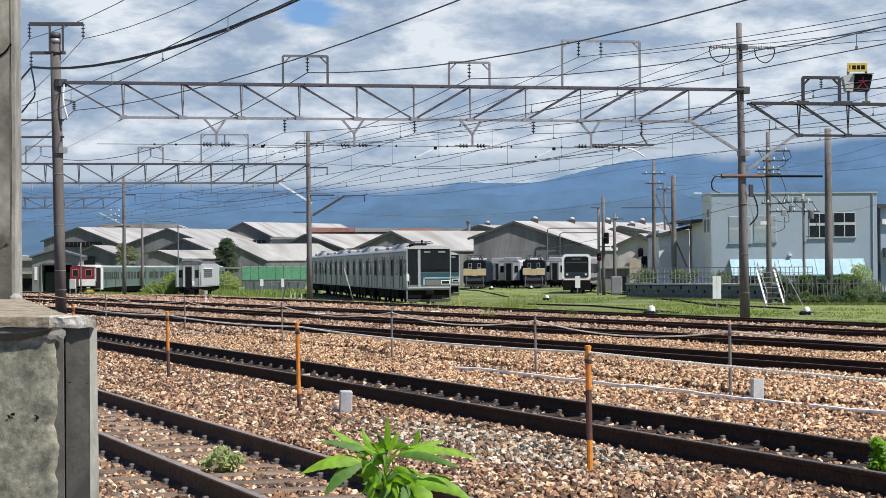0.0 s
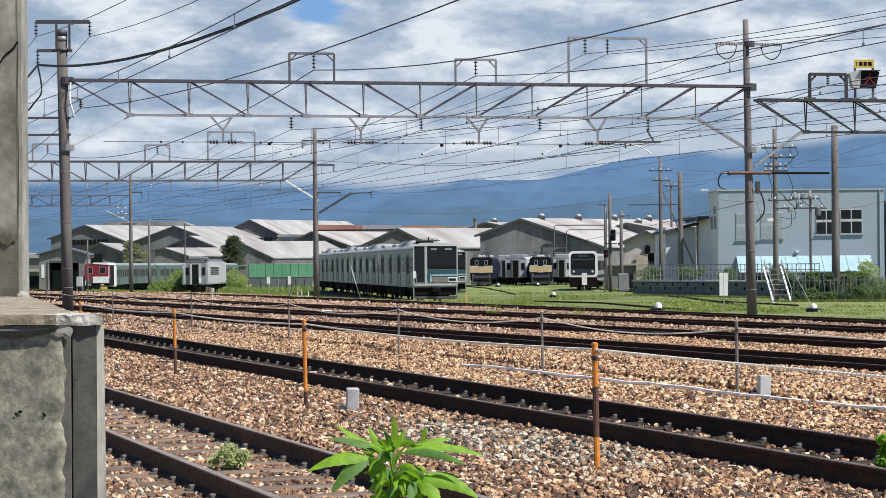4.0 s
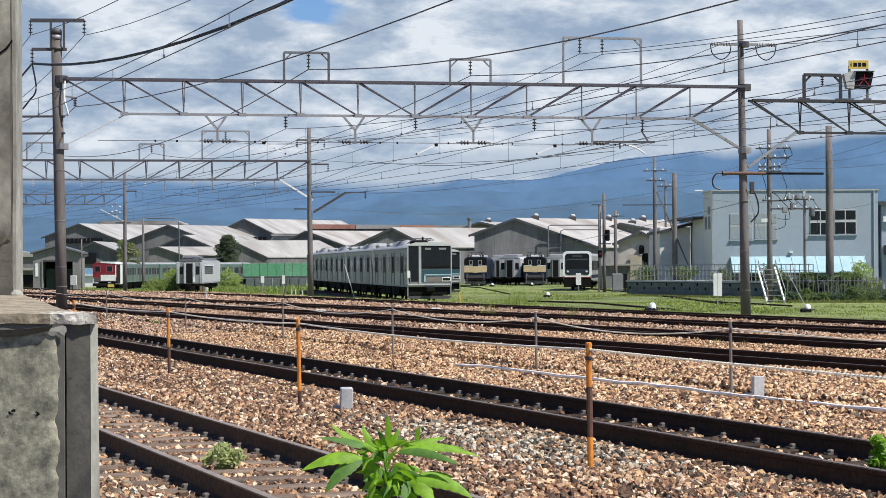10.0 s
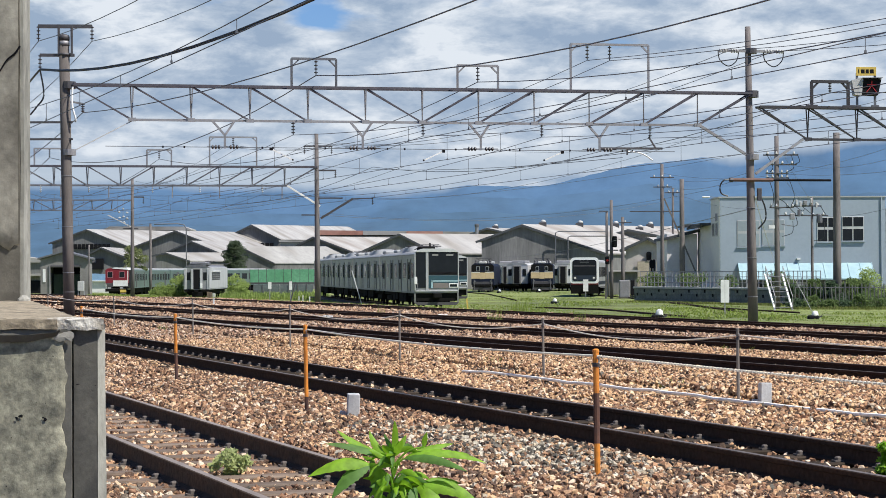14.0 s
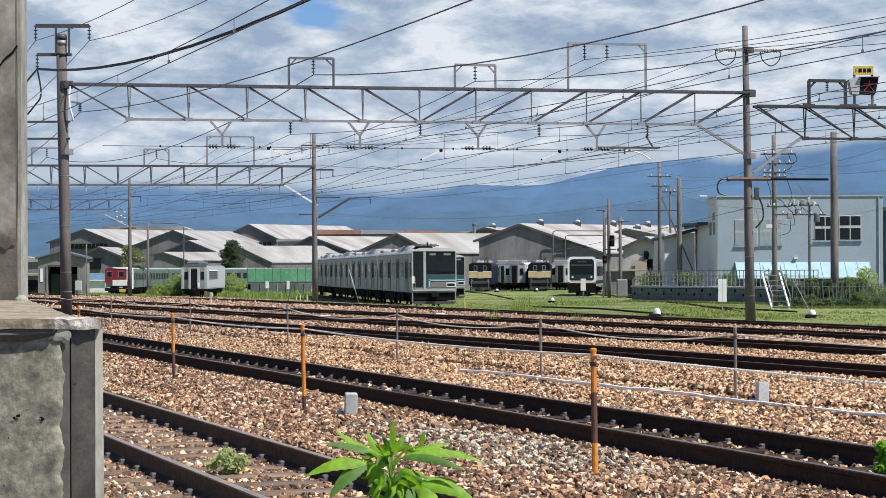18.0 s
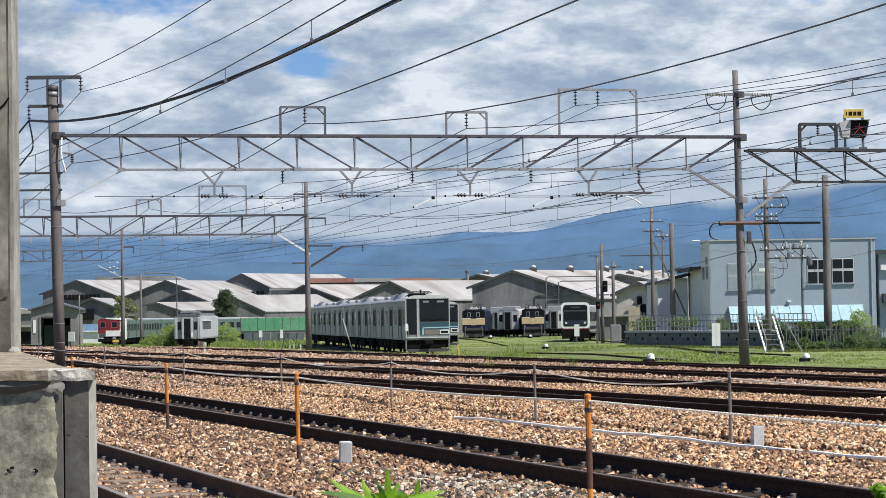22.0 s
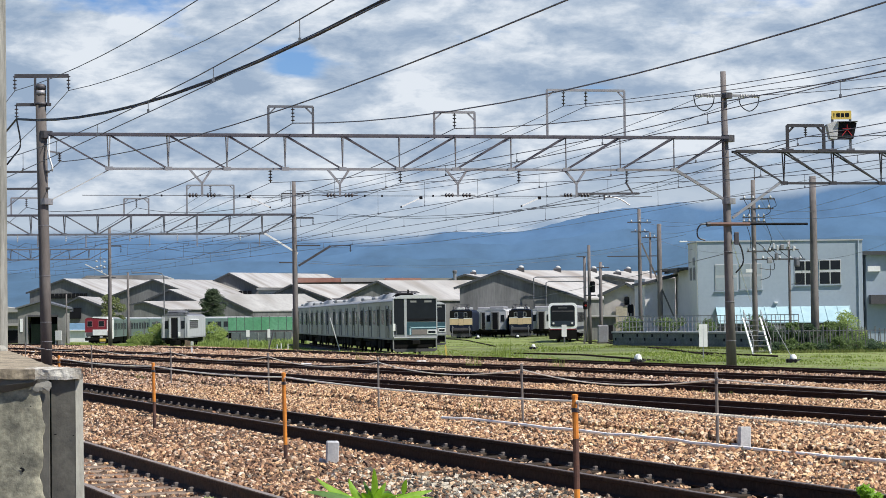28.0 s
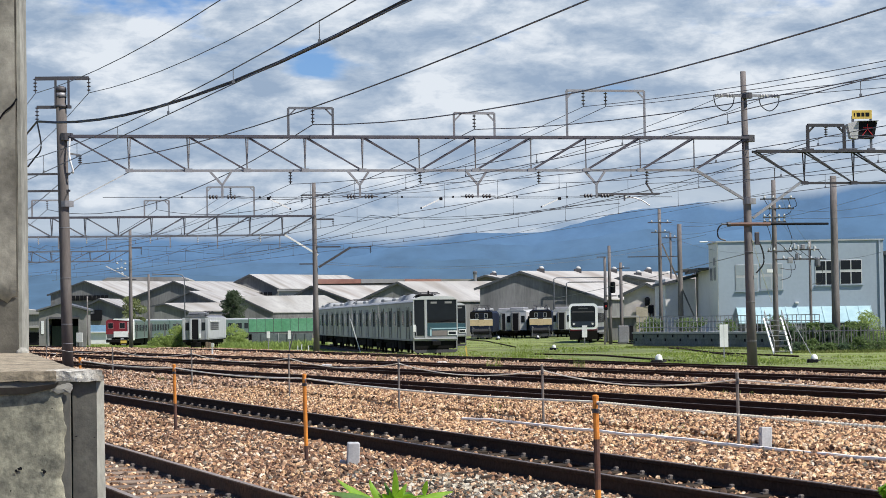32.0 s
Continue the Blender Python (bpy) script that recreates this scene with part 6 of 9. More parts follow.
def commuter_train(cars, m, label):
    root = thing("commuter_train", label, "train", m)
    for i in range(cars):
        commuter_car(root, i * 20.0, panto=(i in (0, 2)))
        if i:
            part("gangway", box((0.8, i * 20.0 - 0.52, 1.05), (2.0, i * 20.0 + 0.02, 3.2), 0.03), UNDER, root)
    # the front end
    front = part("front_mask", prism(rounded(0.0, CAR_W, 1.0, 3.74, 0.5, 0.06), -0.08, 0.06), SILVER, root)
    part("visor", prism([(0.06, 3.56), (CAR_W - 0.06, 3.54), (CAR_W - 0.2, 3.66), (CAR_W - 0.55, 3.76), (0.55, 3.76), (0.2, 3.66)], -0.14, 0.0), FRAME_PALE, root)
    for x in (0.0, 0.72, CAR_W - 0.07):
        part("front_pillar", box((x, -0.115, 1.16), (x + (0.16 if x == 0.72 else 0.07), -0.07, 3.58), 0.01), FRAME_GREY, root, "pale stainless window pillar")
    part("roof_aerial", bar((1.4, 3.0, 3.6), (1.4, 3.0, 4.15), 0.1), UNDER, root)
    part("roof_box", box((0.5, 1.2, 3.6), (1.5, 2.6, 3.9), 0.06), UNDER, root, "dark roof box behind the cab")
    glass_part("driver_side_window", (0.10, -0.10, 1.32), (0.70, -0.07, 3.52), front, "tall dark glass beside the windscreen")
    wind = glass_part("windscreen", (0.90, -0.10, 2.12), (2.72, -0.07, 3.56), front, "large dark windscreen")
    part("dashboard", box((0.92, -0.104, 2.14), (2.70, -0.09, 2.3)), BLACK, wind)
    for x0, x1 in ((1.12, 1.5), (2.0, 2.45)):
        part("destination_panel", box((x0, -0.106, 3.3), (x1, -0.098, 3.42)), SKIRT, wind, "dim grey display panel")
    part("wiper", bar((1.5, -0.11, 2.15), (2.3, -0.11, 2.3), 0.03), BLACK, wind)
    part("front_band", box((0.88, -0.10, 1.30), (2.79, -0.07, 2.08), 0.01), TEAL, front, "blue-green front band")
    part("band_panel", box((1.18, -0.108, 1.30), (2.14, -0.095, 1.62), 0.01), SHED_BROWN, front, "bare grey-brown front panel")
    part("band_line", box((1.05, -0.112, 1.30), (1.15, -0.095, 1.80)), TURQUOISE, front)
    part("band_line", box((1.05, -0.112, 1.70), (2.75, -0.095, 1.78)), TURQUOISE, front)
    lamp = part("headlamp_case", box((2.16, -0.12, 1.32), (2.74, -0.09, 1.60), 0.01), WHITE, front)
    glass_part("headlamp", (2.22, -0.128, 1.38), (2.68, -0.115, 1.54), lamp)
    part("front_sill", box((0.05, -0.16, 1.08), (CAR_W - 0.05, -0.06, 1.15), 0.01), FRAME_GREY, front)
    part("coupler", box((1.15, -0.55, 0.68), (1.65, 0.2, 0.98), 0.04), UNDER, root)
    part("front_underframe", box((0.1, 0.02, 0.5), (2.7, 0.5, 1.0)), UNDER, root)
    part("skirt", prism([(0.02, 0.38), (0.18, 0.24), (2.62, 0.24), (2.78, 0.38), (2.74, 0.43), (0.06, 0.43)], -0.12, 0.05), STEEL_DARK, root, "dark snow plough skirt")
    for x in (0.0, 2.7):
        part("skirt_stay", box((x, -0.1, 0.4), (x + 0.07, 0.0, 1.06)), SKIRT, root)
    part("notice_board", box((0.0, -0.13, 1.55), (0.16, -0.10, 2.0)), WHITE, root, "small white board")
    part("rung", bar((0.2, -0.12, 1.25), (0.2, -0.12, 1.9), 0.03), STEEL, root)
    return root


TRAIN = commuter_train(4, Matrix.Translation((-2.3, 132.0, -0.93)) @ pose(0, 0, 0, 0, 0, math.degrees(0.143)), "grey stainless four-car commuter train with a blue-green front band")
def stabling_track(m, length):
    """The rails and sleepers on which a stored train stands, on ground darkened for its shade."""
    root = thing("railway_track", "siding under a stored train, shade painted into its bed", "railway track", m)
    part("track_bed", rough(prism([(-0.3, -0.1), (3.1, -0.1), (2.9, 0.05), (-0.1, 0.05)], -3.0, length), 0.04, 1.5, 2, 20), SIDING, root)
    for x in (0.84, 1.96):
        r = part("rail", prism([(x - 0.05, 0.0), (x + 0.05, 0.0), (x + 0.03, 0.15), (x - 0.03, 0.15)], -3.0, length), RAIL, root)
        part("rail_head", box((x - 0.025, -3.0, 0.151), (x + 0.025, length, 0.156)), RAIL_TOP, r)
    first = part("sleeper", box((0.3, -2.6, -0.05), (2.5, -2.38, 0.085)), SLEEPER, root)
    for i in range(1, 90):
        share(first, Matrix.Translation((0, i * 0.66, 0)), root)


# near-black bed carries the shade under the train
SIDING = mat("oil_black_ballast", (0.05, 0.042, 0.036), 0.95, 0, 12, 0.5, 0.8, (0.085, 0.075, 0.05), 0.8, 0.7)
stabling_track(Matrix.Translation((-2.3, 132.0, -1.10)) @ pose(0, 0, 0, 0, 0, math.degrees(0.143)), 82.0)
copy_thing(TRAIN, Matrix.Translation((-1.45, 172.0, -1.05)) @ pose(0, 0, 0, 0, 0, 6))["label"] = "second stainless commuter train parked behind the first"


def locomotive(m, label, group="stored locomotives"):
    """Navy and cream electric locomotive, 18 m, its end towards -y."""
    root = thing("electric_locomotive", label, "locomotive", m, group)
    w = 2.8
    part("body", prism([(0, 0.9), (w, 0.9), (w, 3.2), (w - 0.3, 3.5), (0.3, 3.5), (0, 3.2)], 0, 17.5), NAVY, root)
    f = part("front", prism([(0.02, 0.85), (w - 0.02, 0.85), (w - 0.04, 3.25), (w - 0.35, 3.55), (0.35, 3.55), (0.04, 3.25)], -0.08, 0), NAVY, root)
    part("cream_band", box((0.0, -0.10, 1.66), (w, -0.07, 2.46), 0.01), CREAM, f, "cream front band")
    part("dark_visor", box((0.05, -0.095, 2.5), (w - 0.05, -0.07, 3.4), 0.01), UNDER, f, "sooty black upper front")
    part("band_edge", box((0.05, -0.105, 2.42), (w - 0.05, -0.07, 2.50)), WHITE, f)
    for a, b in ((0.62, 1.04), (1.76, 2.18)):
        win = part("cab_window", box((a, -0.1, 2.6), (b, -0.07, 3.18), 0.01), FRAME_GREY, f)
        glass_part("pane", (a + 0.05, -0.108, 2.65), (b - 0.05, -0.09, 3.13), win)
    door = part("end_door", box((1.08, -0.115, 1.2), (1.72, -0.09, 3.25), 0.01), NAVY, f)
    glass_part("pane", (1.2, -0.12, 2.6), (1.6, -0.1, 3.12), door)
    part("cream_band", box((1.09, -0.119, 1.62), (1.71, -0.1, 2.42)), CREAM, door)
    for x in (0.45, 2.35):
        part("headlamp", lathe([(0.09, -0.05), (0.09, 0.05)], 12), STEEL_MID, f).matrix_basis = Matrix.Translation((x, -0.11, 1.35)) @ pose(0, 0, 0, 90, 0, 0)
    part("roof_lamps", box((0.9, -0.02, 3.5), (1.9, 0.5, 3.78), 0.06), MARKER, root)
    part("buffer_beam", box((0.1, -0.2, 0.62), (2.7, 0.05, 0.98), 0.03), UNDER, root)
    part("snow_plough", prism([(0.1, 0.2), (2.7, 0.2), (2.6, 0.6), (0.2, 0.6)], -0.15, 0.1), STEEL_DARK, root)
    part("buffer_plate", box((0.2, -0.13, 0.9), (2.6, -0.08, 1.28), 0.02), STEEL_DARK, f, "dusty grey buffer plate")
    for x in (0.35, 2.45):
        part("step_rail", bar((x, -0.2, 0.3), (x, -0.2, 1.55), 0.05), STEEL, root)
    for y, x in ((0.6, 0.5), (0.9, 1.4), (0.6, 2.3), (1.6, 0.9), (1.7, 1.9), (3.6, 1.4)):
        part("roof_insulator", lathe([(0.07, 0), (0.12, 0.1), (0.07, 0.2), (0.12, 0.3), (0.06, 0.42)], 8), STEEL_DARK, root).matrix_basis = Matrix.Translation((x, y, 3.5))
    for x in (0.5, 1.4, 2.3):
        part("roof_conduit", bar((x, 0.5, 3.93), (x, 6.0, 3.93), 0.05), STEEL_DARK, root)
    part("coupler", box((1.2, -0.6, 0.7), (1.6, 0.1, 0.95)), UNDER, root)
    p = part("pantograph", bar((0.4, 2.4, 4.15), (2.4, 2.4, 4.15), 0.07), STEEL_DARK, root)
    for a, b in (((0.5, 1.6, 3.6), (0.9, 3.4, 3.95)), ((2.3, 1.6, 3.6), (1.9, 3.4, 3.95)), ((0.9, 3.4, 3.95), (0.6, 2.4, 4.15)), ((1.9, 3.4, 3.95), (2.2, 2.4, 4.15))):
        part("pantograph_arm", bar(a, b, 0.06), STEEL_DARK, p)
    part("roof_gear", box((0.5, 4.5, 3.5), (2.3, 13, 3.85), 0.08), SILVER_ROOF, root)
    for y in (3.0, 8.7, 14.4):
        bogie(root, y)
    return root


def coach(m, label, paint, length=18.0, plain=False, door_open=True, roofm=None, name="railway_coach", band=None, group="stored coaches"):
    """A plain coach with a gangway in its end towards -y, and side windows on both sides."""
    root = thing(name, label, "railway coach", m, group)
    body = part("body", prism(car_section(CAR_W), 0, length), paint, root)
    part("roof", prism([(0.10, CAR_H1 - 0.02), (0.5, CAR_H2 - 0.03), (CAR_W / 2, CAR_H2 + 0.03), (CAR_W - 0.5, CAR_H2 - 0.03), (CAR_W - 0.10, CAR_H1 - 0.02)], -0.03, length), roofm or SILVER_ROOF, root)
    gang = part("gangway_frame", box((0.86, -0.28, 0.95), (1.94, 0.0, 3.32), 0.04), SKIRT, root)
    part("doorway", box((1.06, -0.29, 1.02), (1.74, -0.2, 3.16)), BLACK if door_open else FRAME_GREY, gang, "dark open gangway" if door_open else "")
    for x in (0.25, 2.1):
        glass_part("end_window", (x, -0.03, 2.0), (x + 0.45, 0.01, 2.85), body)
    part("handrail", bar((0.1, -0.06, 1.2), (0.1, -0.06, 2.6), 0.04), STEEL, body)
    part("handrail", bar((2.7, -0.06, 1.2), (2.7, -0.06, 2.6), 0.04), STEEL, body)
    if plain:
        p = part("side_panel", box((CAR_W - 0.03, 0.3, 1.1), (CAR_W + 0.012, length - 0.2, 3.4), 0.01), SERVICE_PALE, root, "pale side panel")
        part("louvre", box((CAR_W, 2.2, 2.0), (CAR_W + 0.024, 11.0, 2.95), 0.01), STEEL_DARK, p, "dark louvred opening")
        for i in range(4):
            part("louvre_slat", box((CAR_W + 0.01, 2.3, 2.1 + i * 0.22), (CAR_W + 0.05, 10.9, 2.15 + i * 0.22)), STEEL, p)
        for x0, x1, zz in ((-0.02, 0.32, 1.0), (CAR_W - 0.32, CAR_W + 0.02, 1.0)):
            part("corner_post", box((x0, -0.05, zz), (x1, 0.02, 3.3), 0.03), SERVICE_PALE, root, "pale corner panel")
        part("door_leaf", box((1.76, -0.34, 1.02), (2.02, -0.26, 3.2), 0.02), SERVICE_PALE, root, "pale folded door leaf")
        part("door_leaf", box((0.80, -0.34, 1.02), (1.04, -0.26, 3.2), 0.02), SERVICE_PALE, root, "pale folded door leaf")
        part("small_board", box((1.80, -0.40, 1.15), (2.05, -0.36, 1.65), 0.01), WHITE, root, "small white board by the door")
        part("louvre_hood", box((CAR_W + 0.01, 2.0, 2.92), (CAR_W + 0.12, 11.2, 3.0), 0.01), WHITE, p)
        for y in (1.2, 4.2, 7.4):
            part("roof_rod", bar((0.6, y, 3.66), (2.4, y + 1.6, 4.1), 0.06), STEEL_DARK, root)
        part("roof_tank", tube([(0.7, 0.8, 3.8), (2.2, 0.8, 3.8)], 0.2, 10), STEEL_MID, root)
        part("equipment_frame", box((0.9, -0.35, 0.2), (2.0, 0.3, 0.72), 0.04), UNDER, root)
        part("roof_hatch", box((1.7, 0.1, 3.6), (2.6, 3.0, 3.9), 0.05), STEEL_MID, root)
    n = 0 if plain else int(length / 2.2)
    for k in range(n):
        y = 1.0 + k * 2.2
        for x in (-0.01, CAR_W - 0.02):
            w = part("window", box((x, y, 1.95), (x + 0.03, y + 1.5, 2.85), 0.01), FRAME_GREY, root)
            dx = -0.006 if x < 0 else 0.012
            glass_part("pane", (x + dx, y + 0.06, 2.0), (x + dx + 0.024, y + 1.44, 2.8), w)
    if band:
        for x in (-0.014, CAR_W - 0.01):
            part("side_band", box((x, 0.02, 1.45), (x + 0.024, length - 0.02, 1.75)), band, body)
    part("end_beam", box((0.05, -0.1, 0.75), (2.75, 0.05, 1.0), 0.02), UNDER, root)
    part("coupler", box((1.2, -0.5, 0.7), (1.6, 0.1, 0.95)), UNDER, root)
    part("roof_unit", box((0.5, 1.0, 3.6), (2.3, 4.5, 3.95), 0.08), STEEL, root)
    part("underframe", box((0.3, 0.3, 0.5), (2.5, length - 0.3, 0.97)), UNDER, root)
    bogie(root, 2.6)
    bogie(root, length - 2.6)
    return root


locomotive(Matrix.Translation((2.499, 262, -1.16)) @ pose(0, 0, 0, 0, 0, -4), "navy and cream electric locomotive stored in the yard")
locomotive(Matrix.Translation((9.979, 266, -1.16)) @ pose(0, 0, 0, 0, 0, -4), "navy and cream electric locomotive stored in the yard")
coach(Matrix.Translation((5.984, 285, -1.18)) @ pose(0, 0, 0, 0, 0, -3), "pale grey coach stored between the locomotives", COACH_PALE, band=WHITE)
coach(Matrix.Translation((7.088, 272, -1.18)) @ pose(0, 0, 0, 0, 0, -12), "silver coach with a dark end door", COACH_PALE)
coach(Matrix.Translation((13.101, 275, -1.18)) @ pose(0, 0, 0, 0, 0, -5), "grey and white coach stored in the yard", COACH_PALE, band=WHITE)
coach(Matrix.Translation((-29, 230, ground_z(-28, 232))) @ pose(0, 0, 0, 0, 0, 0.5), "silver coach with an open dark gangway in tall grass", SERVICE_GREY, 20.0, plain=True, roofm=STEEL_MID)


def white_train():
    root = thing("railcar", "white railcar with a black windscreen and round headlamps", "train", Matrix.Translation((11.683, 208, -1.12)) @ pose(0, 0, 0, 0, 0, -7))
    part("body", prism(car_section(CAR_W), 0.02, 20), SILVER, root)
    part("roof", prism([(0.10, CAR_H1 - 0.02), (0.5, CAR_H2 - 0.03), (CAR_W / 2, CAR_H2 + 0.03), (CAR_W - 0.5, CAR_H2 - 0.03), (CAR_W - 0.10, CAR_H1 - 0.02)], 0.05, 20), SILVER_ROOF, root)
    f = part("front", prism(rounded(0, CAR_W, 1.30, 3.84, 0.42, 0.30), -0.15, 0.02), WHITE_CLEAN, root, "white front end with rounded corners")
    w = part("windscreen", prism(rounded(0.22, 2.58, 1.52, 3.60, 0.28, 0.20), -0.18, -0.14), GLASS, f, "wide black windscreen")
    # grey bar painted across the glass as a reflection
    part("reflection_blind", box((0.34, -0.19, 2.95), (2.46, -0.178, 3.08), 0.004), STEEL_DARK, w)
    part("lower_pane", prism(rounded(0.28, 2.52, 1.58, 2.08, 0.05, 0.16), -0.188, -0.178), mat("dark_blue_pane", (0.02, 0.03, 0.05), 0.3, 0, 3, 0.1, 0), w, "dark blue lower pane")
    part("display_bar", box((0.95, -0.192, 3.28), (1.85, -0.178, 3.42), 0.005), DIM_GLASS, w)
    for x in (0.48, 2.32):
        part("headlamp_surround", lathe([(0.17, -0.01), (0.17, 0.02)], 14), STEEL_DARK, f).matrix_basis = Matrix.Translation((x, -0.19, 1.84)) @ pose(0, 0, 0, 90, 0, 0)
        part("headlamp", lathe([(0.10, -0.03), (0.10, 0.03)], 12), WHITE, f).matrix_basis = Matrix.Translation((x, -0.20, 1.84)) @ pose(0, 0, 0, 90, 0, 0)
    part("coupler", box((1.15, -0.6, 0.55), (1.65, 0.1, 0.85), 0.04), UNDER, root)
    part("skirt_edge", box((0.1, -0.14, 1.20), (2.7, -0.02, 1.29), 0.01), RED, root, "thin dark red edge")
    part("skirt", prism([(0.05, 0.3), (2.75, 0.3), (2.75, 1.19), (0.05, 1.19)], -0.12, 0.1), UNDER, root)
    for k in range(8):
        part("window", box((CAR_W - 0.02, 1.2 + k * 2.3, 1.95), (CAR_W + 0.008, 2.7 + k * 2.3, 2.9)), DOOR_DARK, root)
    part("side_band", box((CAR_W - 0.01, 0.05, 1.2), (CAR_W + 0.01, 19.9, 1.5)), NAVY, root)
    bogie(root, 2.8)
    bogie(root, 17)


white_train()


# the train that pulls away: a red end unit and four green-grey coaches
PINK_GREY = mat("faded_red_frame", (0.42, 0.20, 0.22), 0.6, 0, 5, 0.2, 0)


def departing_train():
    root = thing("departing_train", "red and white end car with green-grey coaches rolling away", "train")
    w = 2.95
    part("cab_body", prism([(0, 1.7), (w, 1.7), (w, 3.4), (w - 0.3, 3.62), (0.3, 3.62), (0, 3.4)], 0, 1.0), RED, root, "dark red cab end")
    part("cab_roof", prism([(0.9, 3.60), (w + 0.04, 3.42), (w - 0.25, 3.72), (1.1, 3.74)], -0.05, 8.0), WHITE, root)
    for x0, x1 in ((0.25, 0.95), (1.75, 2.5)):
        win = part("cab_window", box((x0, -0.03, 2.4), (x1, 0.0, 3.2), 0.01), PINK_GREY, root)
        glass_part("pane", (x0 + 0.06, -0.036, 2.46), (x1 - 0.04, -0.02, 3.15), win)
    part("end_door", box((1.15, -0.03, 1.9), (1.65, 0.0, 3.3), 0.01), RED, root)
    part("buffer_panel", box((0.1, -0.08, 1.2), (w - 0.05, 0.6, 1.69), 0.02), STEEL_DARK, root, "dark buffer panel")
    part("white_panel", box((1.0, -0.10, 1.30), (2.9, -0.085, 2.05), 0.005), WHITE, root, "white lower front panel")
    part("side_recess", box((0.1, 1.02, 1.0), (w - 0.03, 5.6, 3.36)), BLACK, root)
    part("door_frame", box((0.05, 5.6, 0.8), (w + 0.04, 8.0, 3.36), 0.02), WHITE, root, "white door frame")
    part("buffer_beam", box((0.0, -0.2, 0.6), (2.8, 0.05, 1.0), 0.03), UNDER, root)
    part("hazard_stripe", box((1.9, -0.22, 0.5), (2.7, -0.16, 0.85)), YELLOW, root)
    part("step", box((2.0, -0.3, 0.3), (2.6, 0.0, 0.38)), STEEL, root)
    part("corner_line", box((w - 0.12, -0.05, 1.85), (w - 0.02, 0.0, 3.3)), WHITE, root)
    part("handrail", bar((0.1, -0.1, 0.7), (0.1, -0.1, 1.6), 0.06), WHITE, root)
    for x in (0.3, 1.9):
        part("lamp_bracket", box((x, -0.1, 0.75), (x + 0.4, -0.04, 1.15)), MARKER, root)
    bogie(root, 2.2)
    for k, (x, y0, turn) in enumerate(((0.0, 8.2, 0.0), (0.0, 28.7, -5.0), (1.9, 48.9, -14.0), (6.8, 68.6, -14.0))):
        c = part("coach_body", prism(car_section(w), 0, 20.0), COACH_GREEN, root, "green-grey coach")
        c.matrix_basis = pose(x, y0, 0, 0, 0, turn)
        part("coach_roof", prism([(0.10, CAR_H1 - 0.02), (0.5, CAR_H2 - 0.03), (w / 2, CAR_H2 + 0.03), (w - 0.5, CAR_H2 - 0.03), (w - 0.10, CAR_H1 - 0.02)], 0, 20.0), SILVER_ROOF, c)
        for i in range(8):
            yy = 1.2 + i * 2.35
            part("window_frame", box((w - 0.02, yy, 1.9), (w + 0.01, yy + 1.75, 2.95), 0.01), COACH_GREEN, c)
            glass_part("pane", (w, yy + 0.08, 1.97), (w + 0.018, yy + 1.67, 2.88), c)
        for i in (0, 1):
            part("coach_door", box((w - 0.02, 3.0 + i * 12.0, 1.1), (w + 0.014, 4.0 + i * 12.0, 3.1), 0.01), STEEL_DARK, c)
        part("underframe", box((0.3, 0.3, 0.3), (2.5, 19.6, 0.97)), UNDER, c)
        for yy in (2.6, 17.2):
            part("bogie", box((0.35, yy - 1.5, 0.0), (2.45, yy + 1.5, 0.72), 0.05), UNDER, c)
    # the last one made runs first into the curve
    return root, c


DEPARTING, LEAD_COACH = departing_train()

